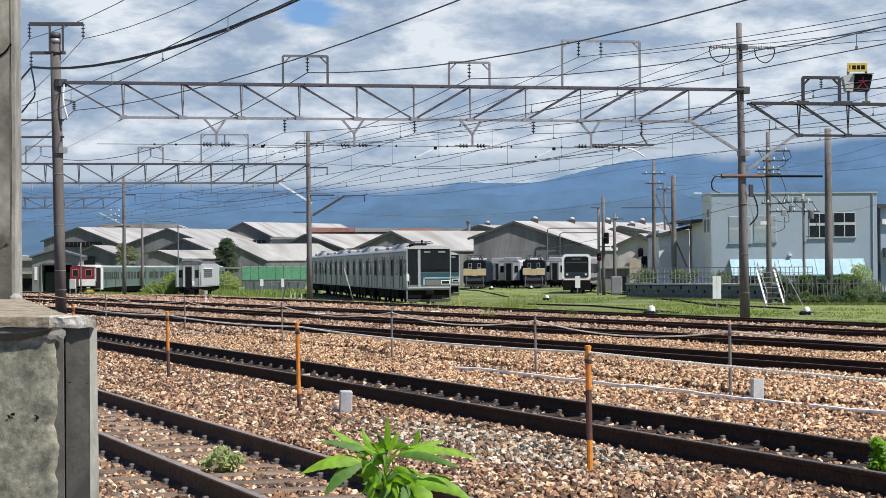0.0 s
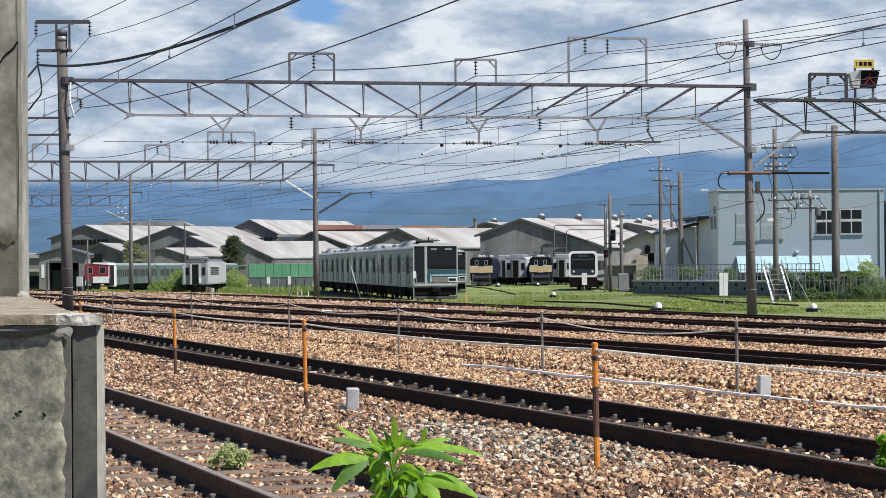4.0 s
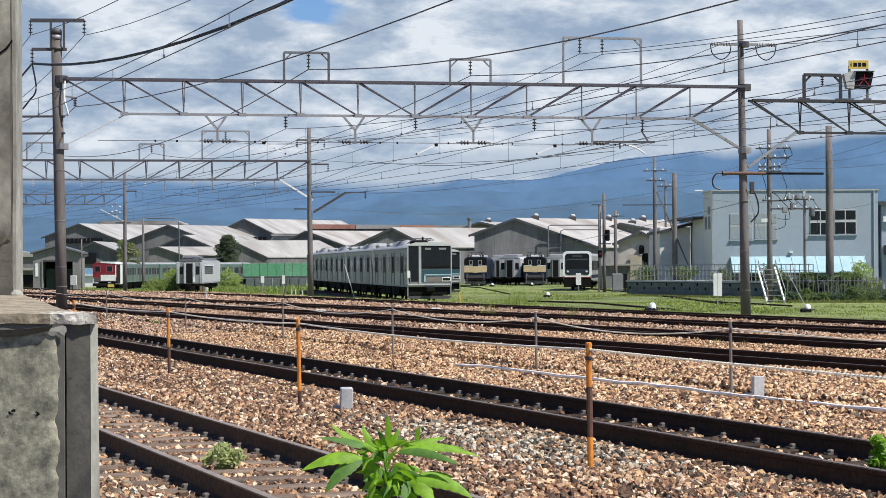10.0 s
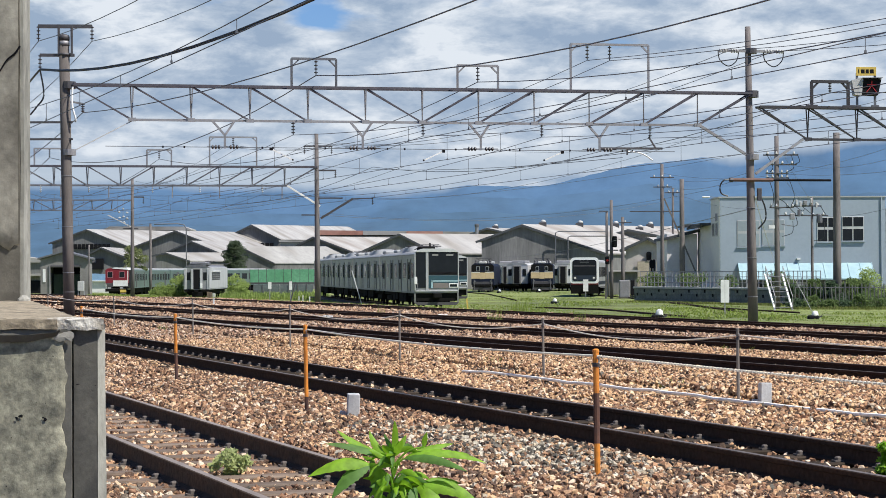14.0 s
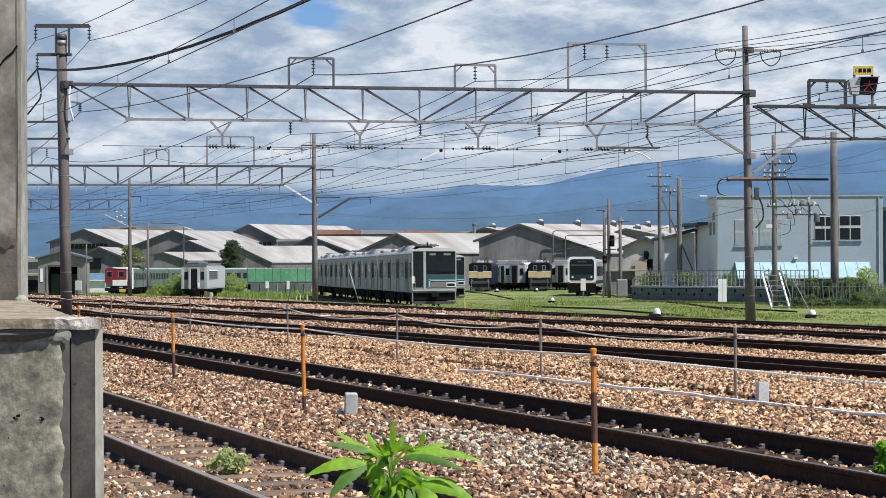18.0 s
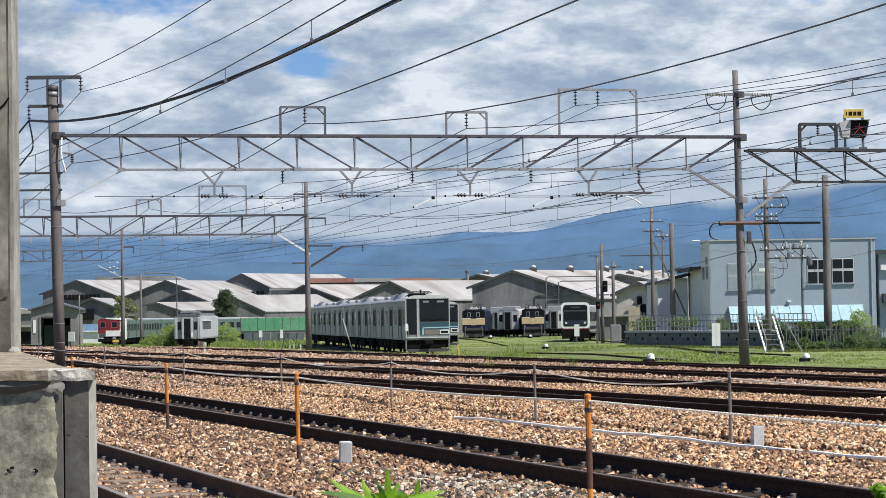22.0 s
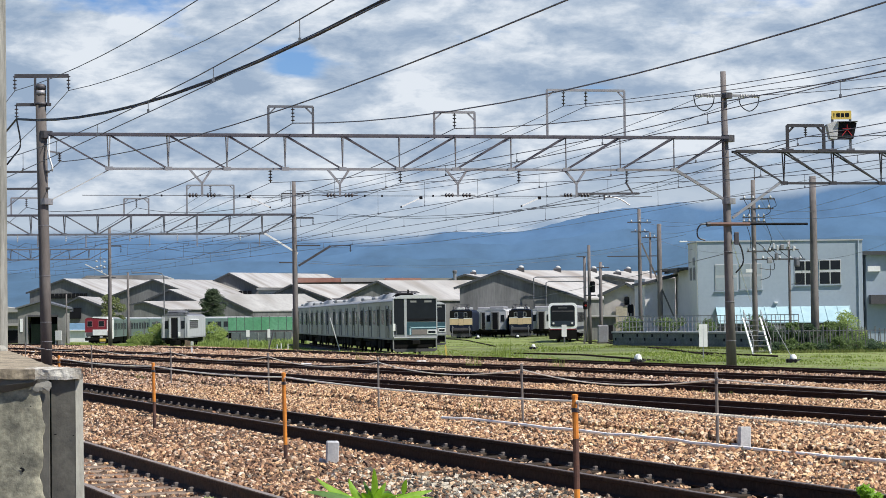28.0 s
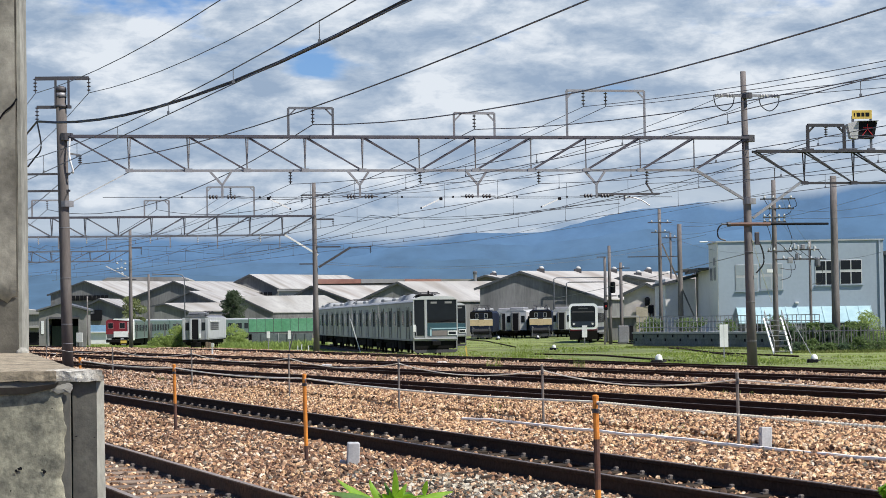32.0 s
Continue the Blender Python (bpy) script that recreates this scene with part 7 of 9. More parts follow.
# ---- office, yard walls, poles ----
def office_details():
    root, z0, top = OFFICE_ROOT, OFFICE_Z, OFFICE_TOP
    k = 0.049
    o = root.matrix_basis.translation
    pale = mat("curtained_glass", (0.30, 0.35, 0.375), 0.35, 0, 2, 0.08, 0)
    def window(px0, px1, py0, py1, dark):
        x0, x1 = (px0 - 1243) * k, (px1 - 1243) * k
        za, zb = top - (py1 - 343) * k, top - (py0 - 343) * k
        f = part("window", box((x0, -0.05, za), (x1, 0.05, zb), 0.01), FRAME_PALE if dark else FRAME_GREY, root)
        part("window_sill", box((x0 - 0.08, -0.14, za - 0.09), (x1 + 0.08, 0.02, za - 0.01)), OFFICE, root)
        xm, zm = (x0 + x1) / 2, za + (zb - za) * 0.55
        for a, b in ((x0 + 0.06, xm - 0.05), (xm + 0.05, x1 - 0.06)):
            for c, d in ((za + 0.06, zm - 0.12), (zm + 0.12, zb - 0.06)):
                part("pane", box((a, -0.062, c), (b, -0.03, d)), GLASS if dark else pale, f)
    window(1291, 1331, 383, 430, False)
    window(1335, 1375, 382, 428, False)
    window(1433, 1471, 378, 422, True)
    window(1477, 1516, 377, 421, True)
    for y0, z0_ in ((1.2, top - 3.3), (3.6, top - 3.3), (1.4, top - 2.0)):
        w = part("window", box((0.78, y0, z0_), (0.83, y0 + 1.5, z0_ + (1.2 if z0_ < top - 3 else 0.75)), 0.01), FRAME_GREY, root)
        part("pane", box((0.765, y0 + 0.1, z0_ + 0.08), (0.80, y0 + 1.4, z0_ + (1.12 if z0_ < top - 3 else 0.67))), DIM_GLASS, w)
    # ribs of the canopy and its posts
    cz = 0.661 - z0
    for i in range(12):
        x = 2.4 + i * 11.634 / 11
        part("canopy_rib", bar((x, -1.62, cz + 0.02), (x, -0.02, cz + 1.37), 0.05), TURQUOISE, root)
    for i in range(6):
        x = 3.0 + i * 11.338 / 5
        part("canopy_post", bar((x, -1.5, 0.0), (x, -1.5, cz - 0.05), 0.09), FRAME_GREY, root)
    # grey sheet stands for the canopy's shade on the wall
    part("ground_floor_panel", box((2.5, -0.06, 0.0), (2.3 + 11.634, -0.005, cz - 0.1)), STEEL_MID, root, "grey panel under the canopy, its shade painted in")
    for x in (4.0, 7.3, 10.6):
        part("ground_floor_door", box((x, -0.1, 0.05), (x + 1.4, -0.065, cz - 0.3), 0.01), FRAME_GREY if x > 5 else GLASS, root)
    part("roof_lamp_arm", bar((0.95, 0.1, top + 0.05), (-0.1, 0.1, top + 0.1), 0.06), STEEL, root)
    part("roof_lamp", box((-0.7, -0.05, top + 0.02), (0.0, 0.25, top + 0.14), 0.04), WHITE, root, "white lamp at the roof edge")
    part("wall_lamp", box((7.5, -0.25, 3.6), (7.8, 0, 3.75)), WHITE, root)
    part("down_pipe", bar((14.9, -0.08, 0), (14.9, -0.08, top), 0.1, sides=8), OFFICE, root)
    # the neighbour with the dark roof, and the grey annex
    n = thing("annex_building", "grey annex with a dark overhanging roof", "building", Matrix.Translation((20.346, 200, -1.3)))
    h = 5.157 + 1.3
    part("wall", box((0, 0, 0), (2.878, 10, h - 0.3), 0.02), mat("cream_grey_render", (0.76, 0.73, 0.70), 0.85, 0, 3, 0.08, 0.1, (0.55, 0.53, 0.50), 0.3, 0.6), n)
    part("roof", prism([(-0.2, h - 0.9), (3.198, h - 0.1), (3.198, h + 0.15), (-0.2, h - 0.65)], -0.5, 10.5), ROOF_DARK, n)
    part("eave", prism([(1.6, h + 0.35), (4.4, h + 0.55), (4.4, h + 0.75), (1.6, h + 0.55)], -0.9, 6), ROOF_DARK, n)
    e = thing("annex_building", "pale grey house beside the pale building", "building", Matrix.Translation((38.399, 186, -1.3)))
    part("wall", box((0, 0, 0), (9, 10, 6.432 + 1.3)), OFFICE, e)
    part("roof", box((-0.3, -0.5, 6.432 + 1.3), (9.5, 10, 6.671 + 1.4)), ROOF_DARK, e)
    part("balcony", box((0.2, -0.9, 2.114 + 1.3), (6, -0.01, 2.929 + 1.3)), STEEL_DARK, e)
    part("wall_unit", box((0.1, -0.3, 4.992 + 1.3), (1.2, -0.01, 5.472 + 1.3)), WHITE, e)


office_details()


def build_platform():
    """The old platform edge: a dark wall with a pale coping, a railing above and steps."""
    a, b = Vector((15.012, 174, 0)), Vector((25.611, 150, 0))
    way = (b - a).normalized()
    back = Vector((-way.y, way.x, 0))
    if back.y < 0:
        back = -back
    zt, zb = 0.10, -1.25
    root = thing("platform_wall", "dark moss-stained retaining wall with a pale coping", "wall")
    n = 16
    def quad(p, q, z0, z1, d, name, m, push=0.0):
        bm = bmesh.new()
        c = [p - back * push, q - back * push, q + back * d, p + back * d]
        v0 = [bm.verts.new((v.x, v.y, z0)) for v in c]
        v1 = [bm.verts.new((v.x, v.y, z1)) for v in c]
        bm.faces.new(v0[::-1])
        bm.faces.new(v1)
        for i in range(4):
            j = (i + 1) % 4
            bm.faces.new((v0[i], v0[j], v1[j], v1[i]))
        return part(name, bm, m, root)
    quad(a, b, zb - 0.3, zt - 0.14, 1.0, "retaining_wall", WALL_GREEN)
    quad(a, b, zt - 0.136, zt, 1.2, "coping", MARKER, 0.12)
    # square facing blocks
    L = (b - a).length
    first = None
    for r in range(3):
        for i in range(46):
            p = a + way * (L * (i + (0.5 if r % 2 else 0) + 0.05) / 47)
            m = Matrix.Translation((p.x, p.y, zb + 0.02 + r * 0.38)) @ Matrix.Rotation(math.atan2(way.y, way.x), 4, "Z")
            if first is None:
                first = part("facing_block", box((0, -0.025, 0), (L / 47 * 0.97, 0.03, 0.368), 0.01), mat("block_face", (0.20, 0.222, 0.212), 0.9, 0, 5, 0.35, 0.3, (0.08, 0.092, 0.08), 0.5, 0.9, piece=0.15), root)
                first.matrix_basis = m
            else:
                share(first, m, root)
    hole = None
    for i in range(22):
        p = a + way * (L * (i + 0.5) / 22) - back * 0.053
        m = Matrix.Translation((p.x, p.y, zb + 0.62 + 0.3 * (i % 2))) @ Matrix.Rotation(math.atan2(way.y, way.x), 4, "Z")
        if hole is None:
            hole = part("weep_hole", box((-0.11, -0.012, 0), (0.11, 0.01, 0.22), 0.01), BLACK, root)
            hole.matrix_basis = m
        else:
            share(hole, m, root)
    rail = thing("metal_railing", "weathered grey metal railing on the old platform", "railing")
    post = None
    z = zt
    for i in range(46):
        p = a + way * (L * i / 45) + back * 0.6
        if post is None:
            post = part("post", bar((0, 0, 0), (0, 0, 1.25), 0.055), STEEL, rail)
            post.matrix_basis = Matrix.Translation((p.x, p.y, z))
        else:
            share(post, Matrix.Translation((p.x, p.y, z)), rail)
    for h in (0.35, 0.8, 1.22):
        p, q = a + back * 0.6, b + back * 0.6
        part("rail", bar((p.x, p.y, z + h), (q.x, q.y, z + h), 0.05), STEEL, rail)
    # white steps down to the track
    s = thing("metal_steps", "white painted steel steps with handrails", "steps", Matrix.Translation((20.938, 136, -1.16)))
    k = 0.036
    for x in (-17 * k, 14 * k):
        part("stringer", bar((x + 0.3, -0.9, -0.08), (x - 0.05, 1.2, 64 * k), 0.10), WHITE_CLEAN, s)
        part("handrail", bar((x + 0.3, -0.9, 0.85), (x, 1.2, 64 * k + 0.5), 0.035), STEEL, s)
        part("handrail_post", bar((x + 0.3, -0.85, 0.0), (x + 0.3, -0.85, 0.87), 0.05), STEEL, s)
        part("handrail_post", bar((x, 1.15, 64 * k - 0.05), (x, 1.15, 64 * k + 0.5), 0.035), STEEL, s)
    for i in range(7):
        t = (i + 0.5) / 7
        part("tread", box((-17 * k + 0.3 * (1 - t), -0.9 + 2.1 * t - 0.1, 64 * k * t), (14 * k + 0.3 * (1 - t), -0.9 + 2.1 * t + 0.12, 64 * k * t + 0.04)), STEEL, s)
    # picket fence beside the hedge
    f = thing("picket_fence", "old grey picket fence in front of the hedge", "fence")
    post = None
    for i in range(60):
        x, y = 22.673 + i * 0.2, 140 - i * 0.05
        m = Matrix.Translation((x, y, -1.16)) @ pose(0, 0, 0, random.uniform(-2, 2), random.uniform(-5, 5), 0) @ Matrix.Diagonal((1, 1, random.uniform(0.72, 1.04), 1))
        h = 1.75
        if post is None:
            post = part("picket", box((-0.03, -0.02, 0), (0.03, 0.02, h)), mat("grey_picket", (0.14, 0.143, 0.13), 0.9, 0, 9, 0.2, 0.2, piece=0.3), f)
            post.matrix_basis = m
        else:
            share(post, m, f)
    for h in (0.4, 1.4):
        part("rail", bar((22.673, 140.04, -1.16 + h), (22.673 + 11.8, 137.1, -1.16 + h), 0.06), STEEL, f)


build_platform()


def utility_pole(px_x, y, top_z, r, label, arms=(), name="utility_pole", lean=0.0, z=None):
    base = on_ground(px_x, y)
    p = pole(name, label, base, top_z, r, r * 0.75, lean=(lean, 0))
    for h, x0, x1, ins in arms:
        zz = h - base.z
        part("cross_arm", bar((x0, -0.12, zz), (x1, -0.12, zz), 0.09), STEEL_DARK, p)
        for i in range(ins):
            x = x0 + (x1 - x0) * (i + 0.5) / ins
            part("pin_insulator", lathe([(0.03, 0), (0.09, 0.05), (0.07, 0.12), (0.03, 0.2)], 8), MARKER, p).matrix_basis = Matrix.Translation((x, -0.12, zz + 0.04))
    return p


def build_poles():
    a = utility_pole(21.363, 139, 10.191, 0.19, "old concrete power pole with cross arms", ((8.931, -0.9, 1.4, 4), (8.301, -0.6, 1.3, 3), (4.965, 0, 2.2, 2)))
    o = a.matrix_basis.translation
    part("junction_box", box((0.8, -0.4, 4.7 - o.z), (1.12, -0.1, 5.1 - o.z), 0.03), STEEL, a)
    part("lamp", box((-0.6, -0.4, 4.113 - o.z), (-0.2, -0.2, 4.335 - o.z)), WHITE, a)
    part("cable", tube(curve([(0.1, -0.2, 6.077 - o.z), (0.5, -0.2, 5.817 - o.z), (0.95, -0.2, 5.299 - o.z), (1.2, -0.2, 5.076 - o.z)]), 0.025, 5), CABLE, a)
    for h, x0, x1 in ((7.72, -0.75, 0.75), (7.42, -0.75, 0.75), (5.5, -0.5, 1.1)):
        part("cross_arm", bar((x0, -0.14, h - o.z), (x1, -0.14, h - o.z), 0.08), STEEL_DARK, a)
        for x in (x0 + 0.1, x0 + 0.45, x1 - 0.45, x1 - 0.1):
            part("pin_insulator", lathe([(0.03, 0), (0.08, 0.05), (0.06, 0.12), (0.03, 0.2)], 8), MARKER, a).matrix_basis = Matrix.Translation((x, -0.14, h - o.z + 0.04))
    for x0, z0, x1, z1, dip in ((-0.7, 9.0, -0.5, 7.8, 0.5), (0.9, 9.0, 0.6, 7.8, 0.55), (1.3, 9.0, 1.2, 8.35, 0.35), (-0.6, 7.5, -0.3, 5.6, 0.3), (0.7, 7.5, 0.9, 5.6, 0.5), (1.0, 4.6, 0.3, 3.6, 0.5), (1.15, 5.1, 0.25, 4.4, 0.9)):
        part("jumper", tube(curve([(x0, -0.25, z0 - o.z), ((x0 + x1) / 2 + dip * 0.6, -0.3, (z0 + z1) / 2 - dip * 0.5 - o.z), (x1, -0.25, z1 - o.z)]), 0.022, 5), CABLE, a)
    part("spike", bar((0.1, 0, 10.1 - o.z), (0.1, 0, 10.95 - o.z), 0.05), STEEL_DARK, a)
    part("cutout_box", box((1.32, -0.35, 4.9 - o.z), (1.5, -0.1, 5.35 - o.z), 0.03), STEEL_MID, a)
    utility_pole(25.834, 142, 10.58, 0.29, "thick brown-grey concrete pole behind the hedge")
    b = utility_pole(27.233, 160, 6.894, 0.12, "slim power pole with a transformer", ((6.212, -1.6, 0.7, 4), (5.487, -0.3, 1.2, 2)))
    o = b.matrix_basis.translation
    part("transformer", lathe([(0.2, 0), (0.22, 0.08), (0.22, 0.6), (0.14, 0.68)], 12), STEEL_MID, b).matrix_basis = Matrix.Translation((0.55, -0.1, 4.932 - o.z))
    part("junction_case", box((-0.68, -0.3, 6.25 - o.z), (-0.4, 0, 6.62 - o.z), 0.03), STEEL, b)
    for x0, z0, x1, z1, dip in ((-1.4, 6.3, -0.6, 6.0, 0.5), (-0.9, 6.3, 0.4, 5.6, 0.6), (0.6, 6.2, 1.0, 5.5, 0.4), (0.9, 5.0, 0.1, 3.6, 0.8)):
        part("jumper", tube(curve([(x0, -0.25, z0 - o.z), ((x0 + x1) / 2 + dip * 0.4, -0.3, (z0 + z1) / 2 - dip * 0.6 - o.z), (x1, -0.25, z1 - o.z)]), 0.024, 5), CABLE, b)
    for x, z in ((-1.2, 6.3), (-0.9, 6.15), (-0.1, 6.4), (0.3, 6.1)):
        part("fuse_holder", box((x - 0.07, -0.3, z - o.z), (x + 0.07, -0.15, z + 0.4 - o.z), 0.03), MARKER, b)
    utility_pole(19.422, 195, 11.211, 0.2, "tall brown power pole with cross arms", ((9.963, -1.1, 1.1, 3), (9.079, -0.8, 0.9, 2), (6.843, -3.0, 1.9, 0)))
    c = utility_pole(20.696, 190, 9.578, 0.26, "pale concrete pole with a stay beside the platform")
    o = c.matrix_basis.translation
    part("stay", bar((-1.6, -0.2, 7.856 - o.z), (1.2, 0, 1.272 - o.z), 0.12), POLE, c)
    utility_pole(21.456, 205, 9.41, 0.13, "slim far power pole", ((8.918, -0.8, 0.8, 2),))
    utility_pole(17.404, 215, 6.857, 0.2, "slim pole behind the signal", ((6.283, -0.4, 0.9, 1),))
    utility_pole(15.579, 212, 7.357, 0.17, "slim steel pole beside the signal", ((7.357, -0.8, 0.1, 0),))
    utility_pole(-41.125, 290, 8.133, 0.2, "slim pole in front of the works halls")
    # the signal mast and its relay cabinet
    s = pole("signal_mast", "dark signal mast with black signal heads", on_ground(14.821, 196), 7.949, 0.17, 0.14, category="railway signal")
    o = s.matrix_basis.translation
    def head(px, py, lit, w=9, h=20):
        k = 0.052
        x, z = (px - 1068) * k, 4.186 - (py - 420) * k - o.z
        b = part("signal_head", box((x - w / 2 * k, -0.5, z - h / 2 * k), (x + w / 2 * k, -0.25, z + h / 2 * k), 0.08), BLACK, s, "black signal head")
        for i in (-1, 0, 1):
            lens = part("lens", lathe([(0.1, -0.02), (0.1, 0.05)], 12), LAMP_RED if (lit and i == 0) else GLASS, b)
            lens.matrix_basis = Matrix.Translation((x, -0.5, z + i * h / 3.4 * k)) @ pose(0, 0, 0, 90, 0, 0)
            part("hood", bar((x - 0.14, -0.66, z + i * h / 3.4 * k + 0.15), (x + 0.14, -0.66, z + i * h / 3.4 * k + 0.15), 0.3, 0.02), BLACK, b)
    head(1073, 422, False)
    head(1060, 455, True, 8, 14)
    part("ladder", bar((-0.4, 0.1, 0.2), (-0.3, 0.1, 6.279 - o.z), 0.07), STEEL, s)
    part("platform", box((-0.5, -0.6, 3.246 - o.z), (0.6, 0.3, 3.351 - o.z)), STEEL_DARK, s)
    part("base_guard", bar((-0.55, -0.2, 0), (-0.5, -0.2, 2.2), 0.16), CONCRETE_DARK, s)
    c = thing("relay_cabinet", "grey steel relay cabinet beside the signal", "cabinet", Matrix.Translation(on_ground(15.711, 198)))
    part("case", box((0, 0, 0), (0.95, 0.6, 1.7), 0.04), STEEL, c)
    part("door", box((0.06, -0.02, 0.15), (0.89, 0.0, 1.6), 0.01), STEEL, c)
    part("plinth", box((-0.05, -0.05, -0.2), (1.0, 0.65, 0.1)), CONCRETE_DARK, c)
    d = thing("relay_cabinet", "small dark post box beside the relay cabinet", "cabinet", Matrix.Translation(on_ground(16.766, 198)))
    part("case", box((0, 0, 0.3), (0.35, 0.3, 1.7), 0.03), BLACK, d)
    part("foot", box((0.12, 0.1, -0.1), (0.22, 0.2, 0.31)), STEEL_DARK, d)
    sig = pole("signal_mast", "small signal beside the store", on_ground(20.44, 215), 2.595, 0.06, 0.06, category="railway signal", mat_=STEEL_DARK)
    o = sig.matrix_basis.translation
    part("signal_head", box((-0.25, -0.4, 1.277 - o.z), (0.25, -0.1, 2.537 - o.z), 0.08), BLACK, sig, "black signal head")
    for x, z, w in ((19.097, 2.837, 0.25), (19.42, 2.017, 0.27)):
        sig = pole("signal_mast", "low signal with an oval black backboard", on_ground(x + 0.1, 205), z + 0.35, 0.05, 0.05, category="railway signal", mat_=STEEL)
        h = z - sig.matrix_basis.translation.z
        bb = part("backboard", prism(rounded(-w - 0.1, w - 0.1, h - 0.4, h + 0.4, 0.22, 0.22), -0.14, -0.10), BLACK, sig, "oval black backboard")
        for dz in (-0.17, 0.17):
            part("lens", lathe([(0.09, -0.02), (0.09, 0.05)], 12), GLASS, bb).matrix_basis = Matrix.Translation((-0.1, -0.15, h + dz)) @ pose(0, 0, 0, 90, 0, 0)
        part("ladder", bar((0.28, 0.05, 0.2), (0.26, 0.05, h + 0.45), 0.06), FRAME_PALE, sig)


build_poles()


def build_yard_things():
    # blank white boards on posts
    for px, y, w, za, zb, label in ((1268, 118, 15, 489, 529, "blank white sign board on a thin post"), (1022, 200, 9, 487, 508, "blank white board in front of the railcar"), (500, 150, 5, 488, 503, "small white sign board on a thin post"), (463, 150, 6, 489, 501, "small white sign board on a thin post")):
        x = -0.005 + (px - 784) / 3752.8 * y
        g = on_ground(x, y)
        k = y / 3752.8
        z1, z0 = 1.39 - (za - 472) * k, 1.39 - (zb - 472) * k
        s = thing("sign_board", label, "sign", Matrix.Translation(g))
        part("post", bar((0, 0, -0.1), (0, 0, z1 - g.z), 0.06), STEEL, s)
        part("board", box((-w * k / 2, -0.06, z0 - g.z), (w * k / 2, -0.035, z1 - g.z), 0.005), WHITE, s)
        if w > 10:
            part("board_seam", box((-0.012, -0.064, z0 - g.z), (0.012, -0.061, z1 - g.z)), FRAME_GREY, s)
    # white-capped point indicators in the grass
    for p, k in (((8.456, 86.22, -0.586), 0.52), ((18.022, 105.184, -1.047), 0.58), ((8.071, 165.213, -1.152), 0.54), ((10.66, 257.311, -1.185), 0.56), ((5.769, 253.278, -1.179), 0.56), ((17.525, 245.904, -1.188), 0.56), ((13.107, 288.481, -1.198), 0.50)):
        s = thing("point_indicator", "white-capped point indicator low in the grass", "indicator", Matrix.Translation(p), "point indicators")
        part("base", box((-0.62 * k, -0.2, -0.08), (0.3 * k, 0.2, 0.2), 0.06), BLACK, s)
        part("cap", lathe([(0.3 * k, 0.1), (0.3 * k, 0.24), (0.24 * k, 0.36), (0.1 * k, 0.42)], 12), WHITE, s, smooth=True)
        part("lever", bar((0.3 * k, 0, 0.1), (0.62 * k, 0, 0.16), 0.07), STEEL_DARK, s)
    # small white boxes on the rails of the middle tracks
    for p in ((-4.341, 74.464, -0.275), (-0.32, 81.014, -0.366), (-18.296, 115.488, -0.281), (-20.769, 110.944, -0.223)):
        s = thing("rail_marker", "small white box lying between the rails", "marker", Matrix.Translation(p), "white rail boxes")
        part("box", box((-0.18, -0.12, -0.02), (0.18, 0.12, 0.14), 0.02), WHITE, s)
    # old sleepers stacked on end in the grass before the silver coach
    st = thing("sleeper_stack", "stubby stack of weathered pale timber in the grass", "timber", Matrix.Translation((-25.6, 222, ground_z(-25.6, 222))))
    for i in range(3):
        part("timber", rough(box((i * 0.3, 0, -0.1), (i * 0.3 + 0.26, 0.3, 0.75 - 0.06 * i), 0.02), 0.02, 6, i), MARKER if i == 2 else SLEEPER, st)
    # leaning pale pole by the train, yellow stake
    t = thing("leaning_stake", "pale stake leaning by the train", "stake", Matrix.Translation((-6.442, 153.384, -0.995)))
    part("shaft", bar((0, 0, -0.1), (-0.74, 0, 2.5), 0.06), WHITE, t)
    t = thing("leaning_stake", "short yellow stake in the grass", "stake", Matrix.Translation((0.826, 102.446, -0.539)))
    part("shaft", bar((0, 0, -0.1), (-0.08, 0, 0.62), 0.07), YELLOW, t)
    part("foot", box((-0.1, -0.1, -0.02), (0.2, 0.1, 0.06)), WHITE, t)
    t = thing("leaning_stake", "dark slanting stake in the tall grass", "stake", Matrix.Translation((-9.153, 119.845, -0.445)))
    part("shaft", bar((0, 0, -0.1), (0.35, 0, 1.3), 0.06), STEEL_DARK, t)
    t = thing("leaning_stake", "pale slanting stay rod beside the point indicator", "stake", Matrix.Translation((18.696, 108.608, -1.069)))
    part("shaft", bar((0, 0, -0.1), (-1.05, 0.3, 2.0), 0.03), MARKER, t)
    for p, h in (((-12.191, 108.778, -0.335), 0.28), ((-12.458, 173.425, -1.086), 0.35), ((-12.532, 179.107, -1.122), 0.4), ((-11.548, 172.945, -1.085), 0.38), ((-11.237, 178.255, -1.118), 0.3)):
        t = thing("marker_stake", "short white stake standing in the grass", "stake", Matrix.Translation(p), "white stakes")
        part("shaft", box((-0.04, -0.04, -0.1), (0.04, 0.04, h * 1.3), 0.01), WHITE, t)
        part("cap", box((-0.055, -0.055, h * 1.3), (0.055, 0.055, h * 1.3 + 0.04), 0.01), MARKER, t)
    # green netting fence with a dark base
    D = 260.0
    f = thing("netting_fence", "bright green netting fence on posts", "fence", Matrix.Translation((-24.677, D, -1.55)))
    k = D / 3752.8
    n = 8
    for i in range(n):
        x0, x1 = 118 * k * i / n, 118 * k * (i + 1) / n
        part("net_panel", box((x0 + 0.03, 0, 1.72), (x1 - 0.03, 0.04, 3.3)), NET_GREEN, f)
        part("post", bar((x0, 0.05, 0), (x0, 0.05, 3.4), 0.08), STEEL_DARK, f)
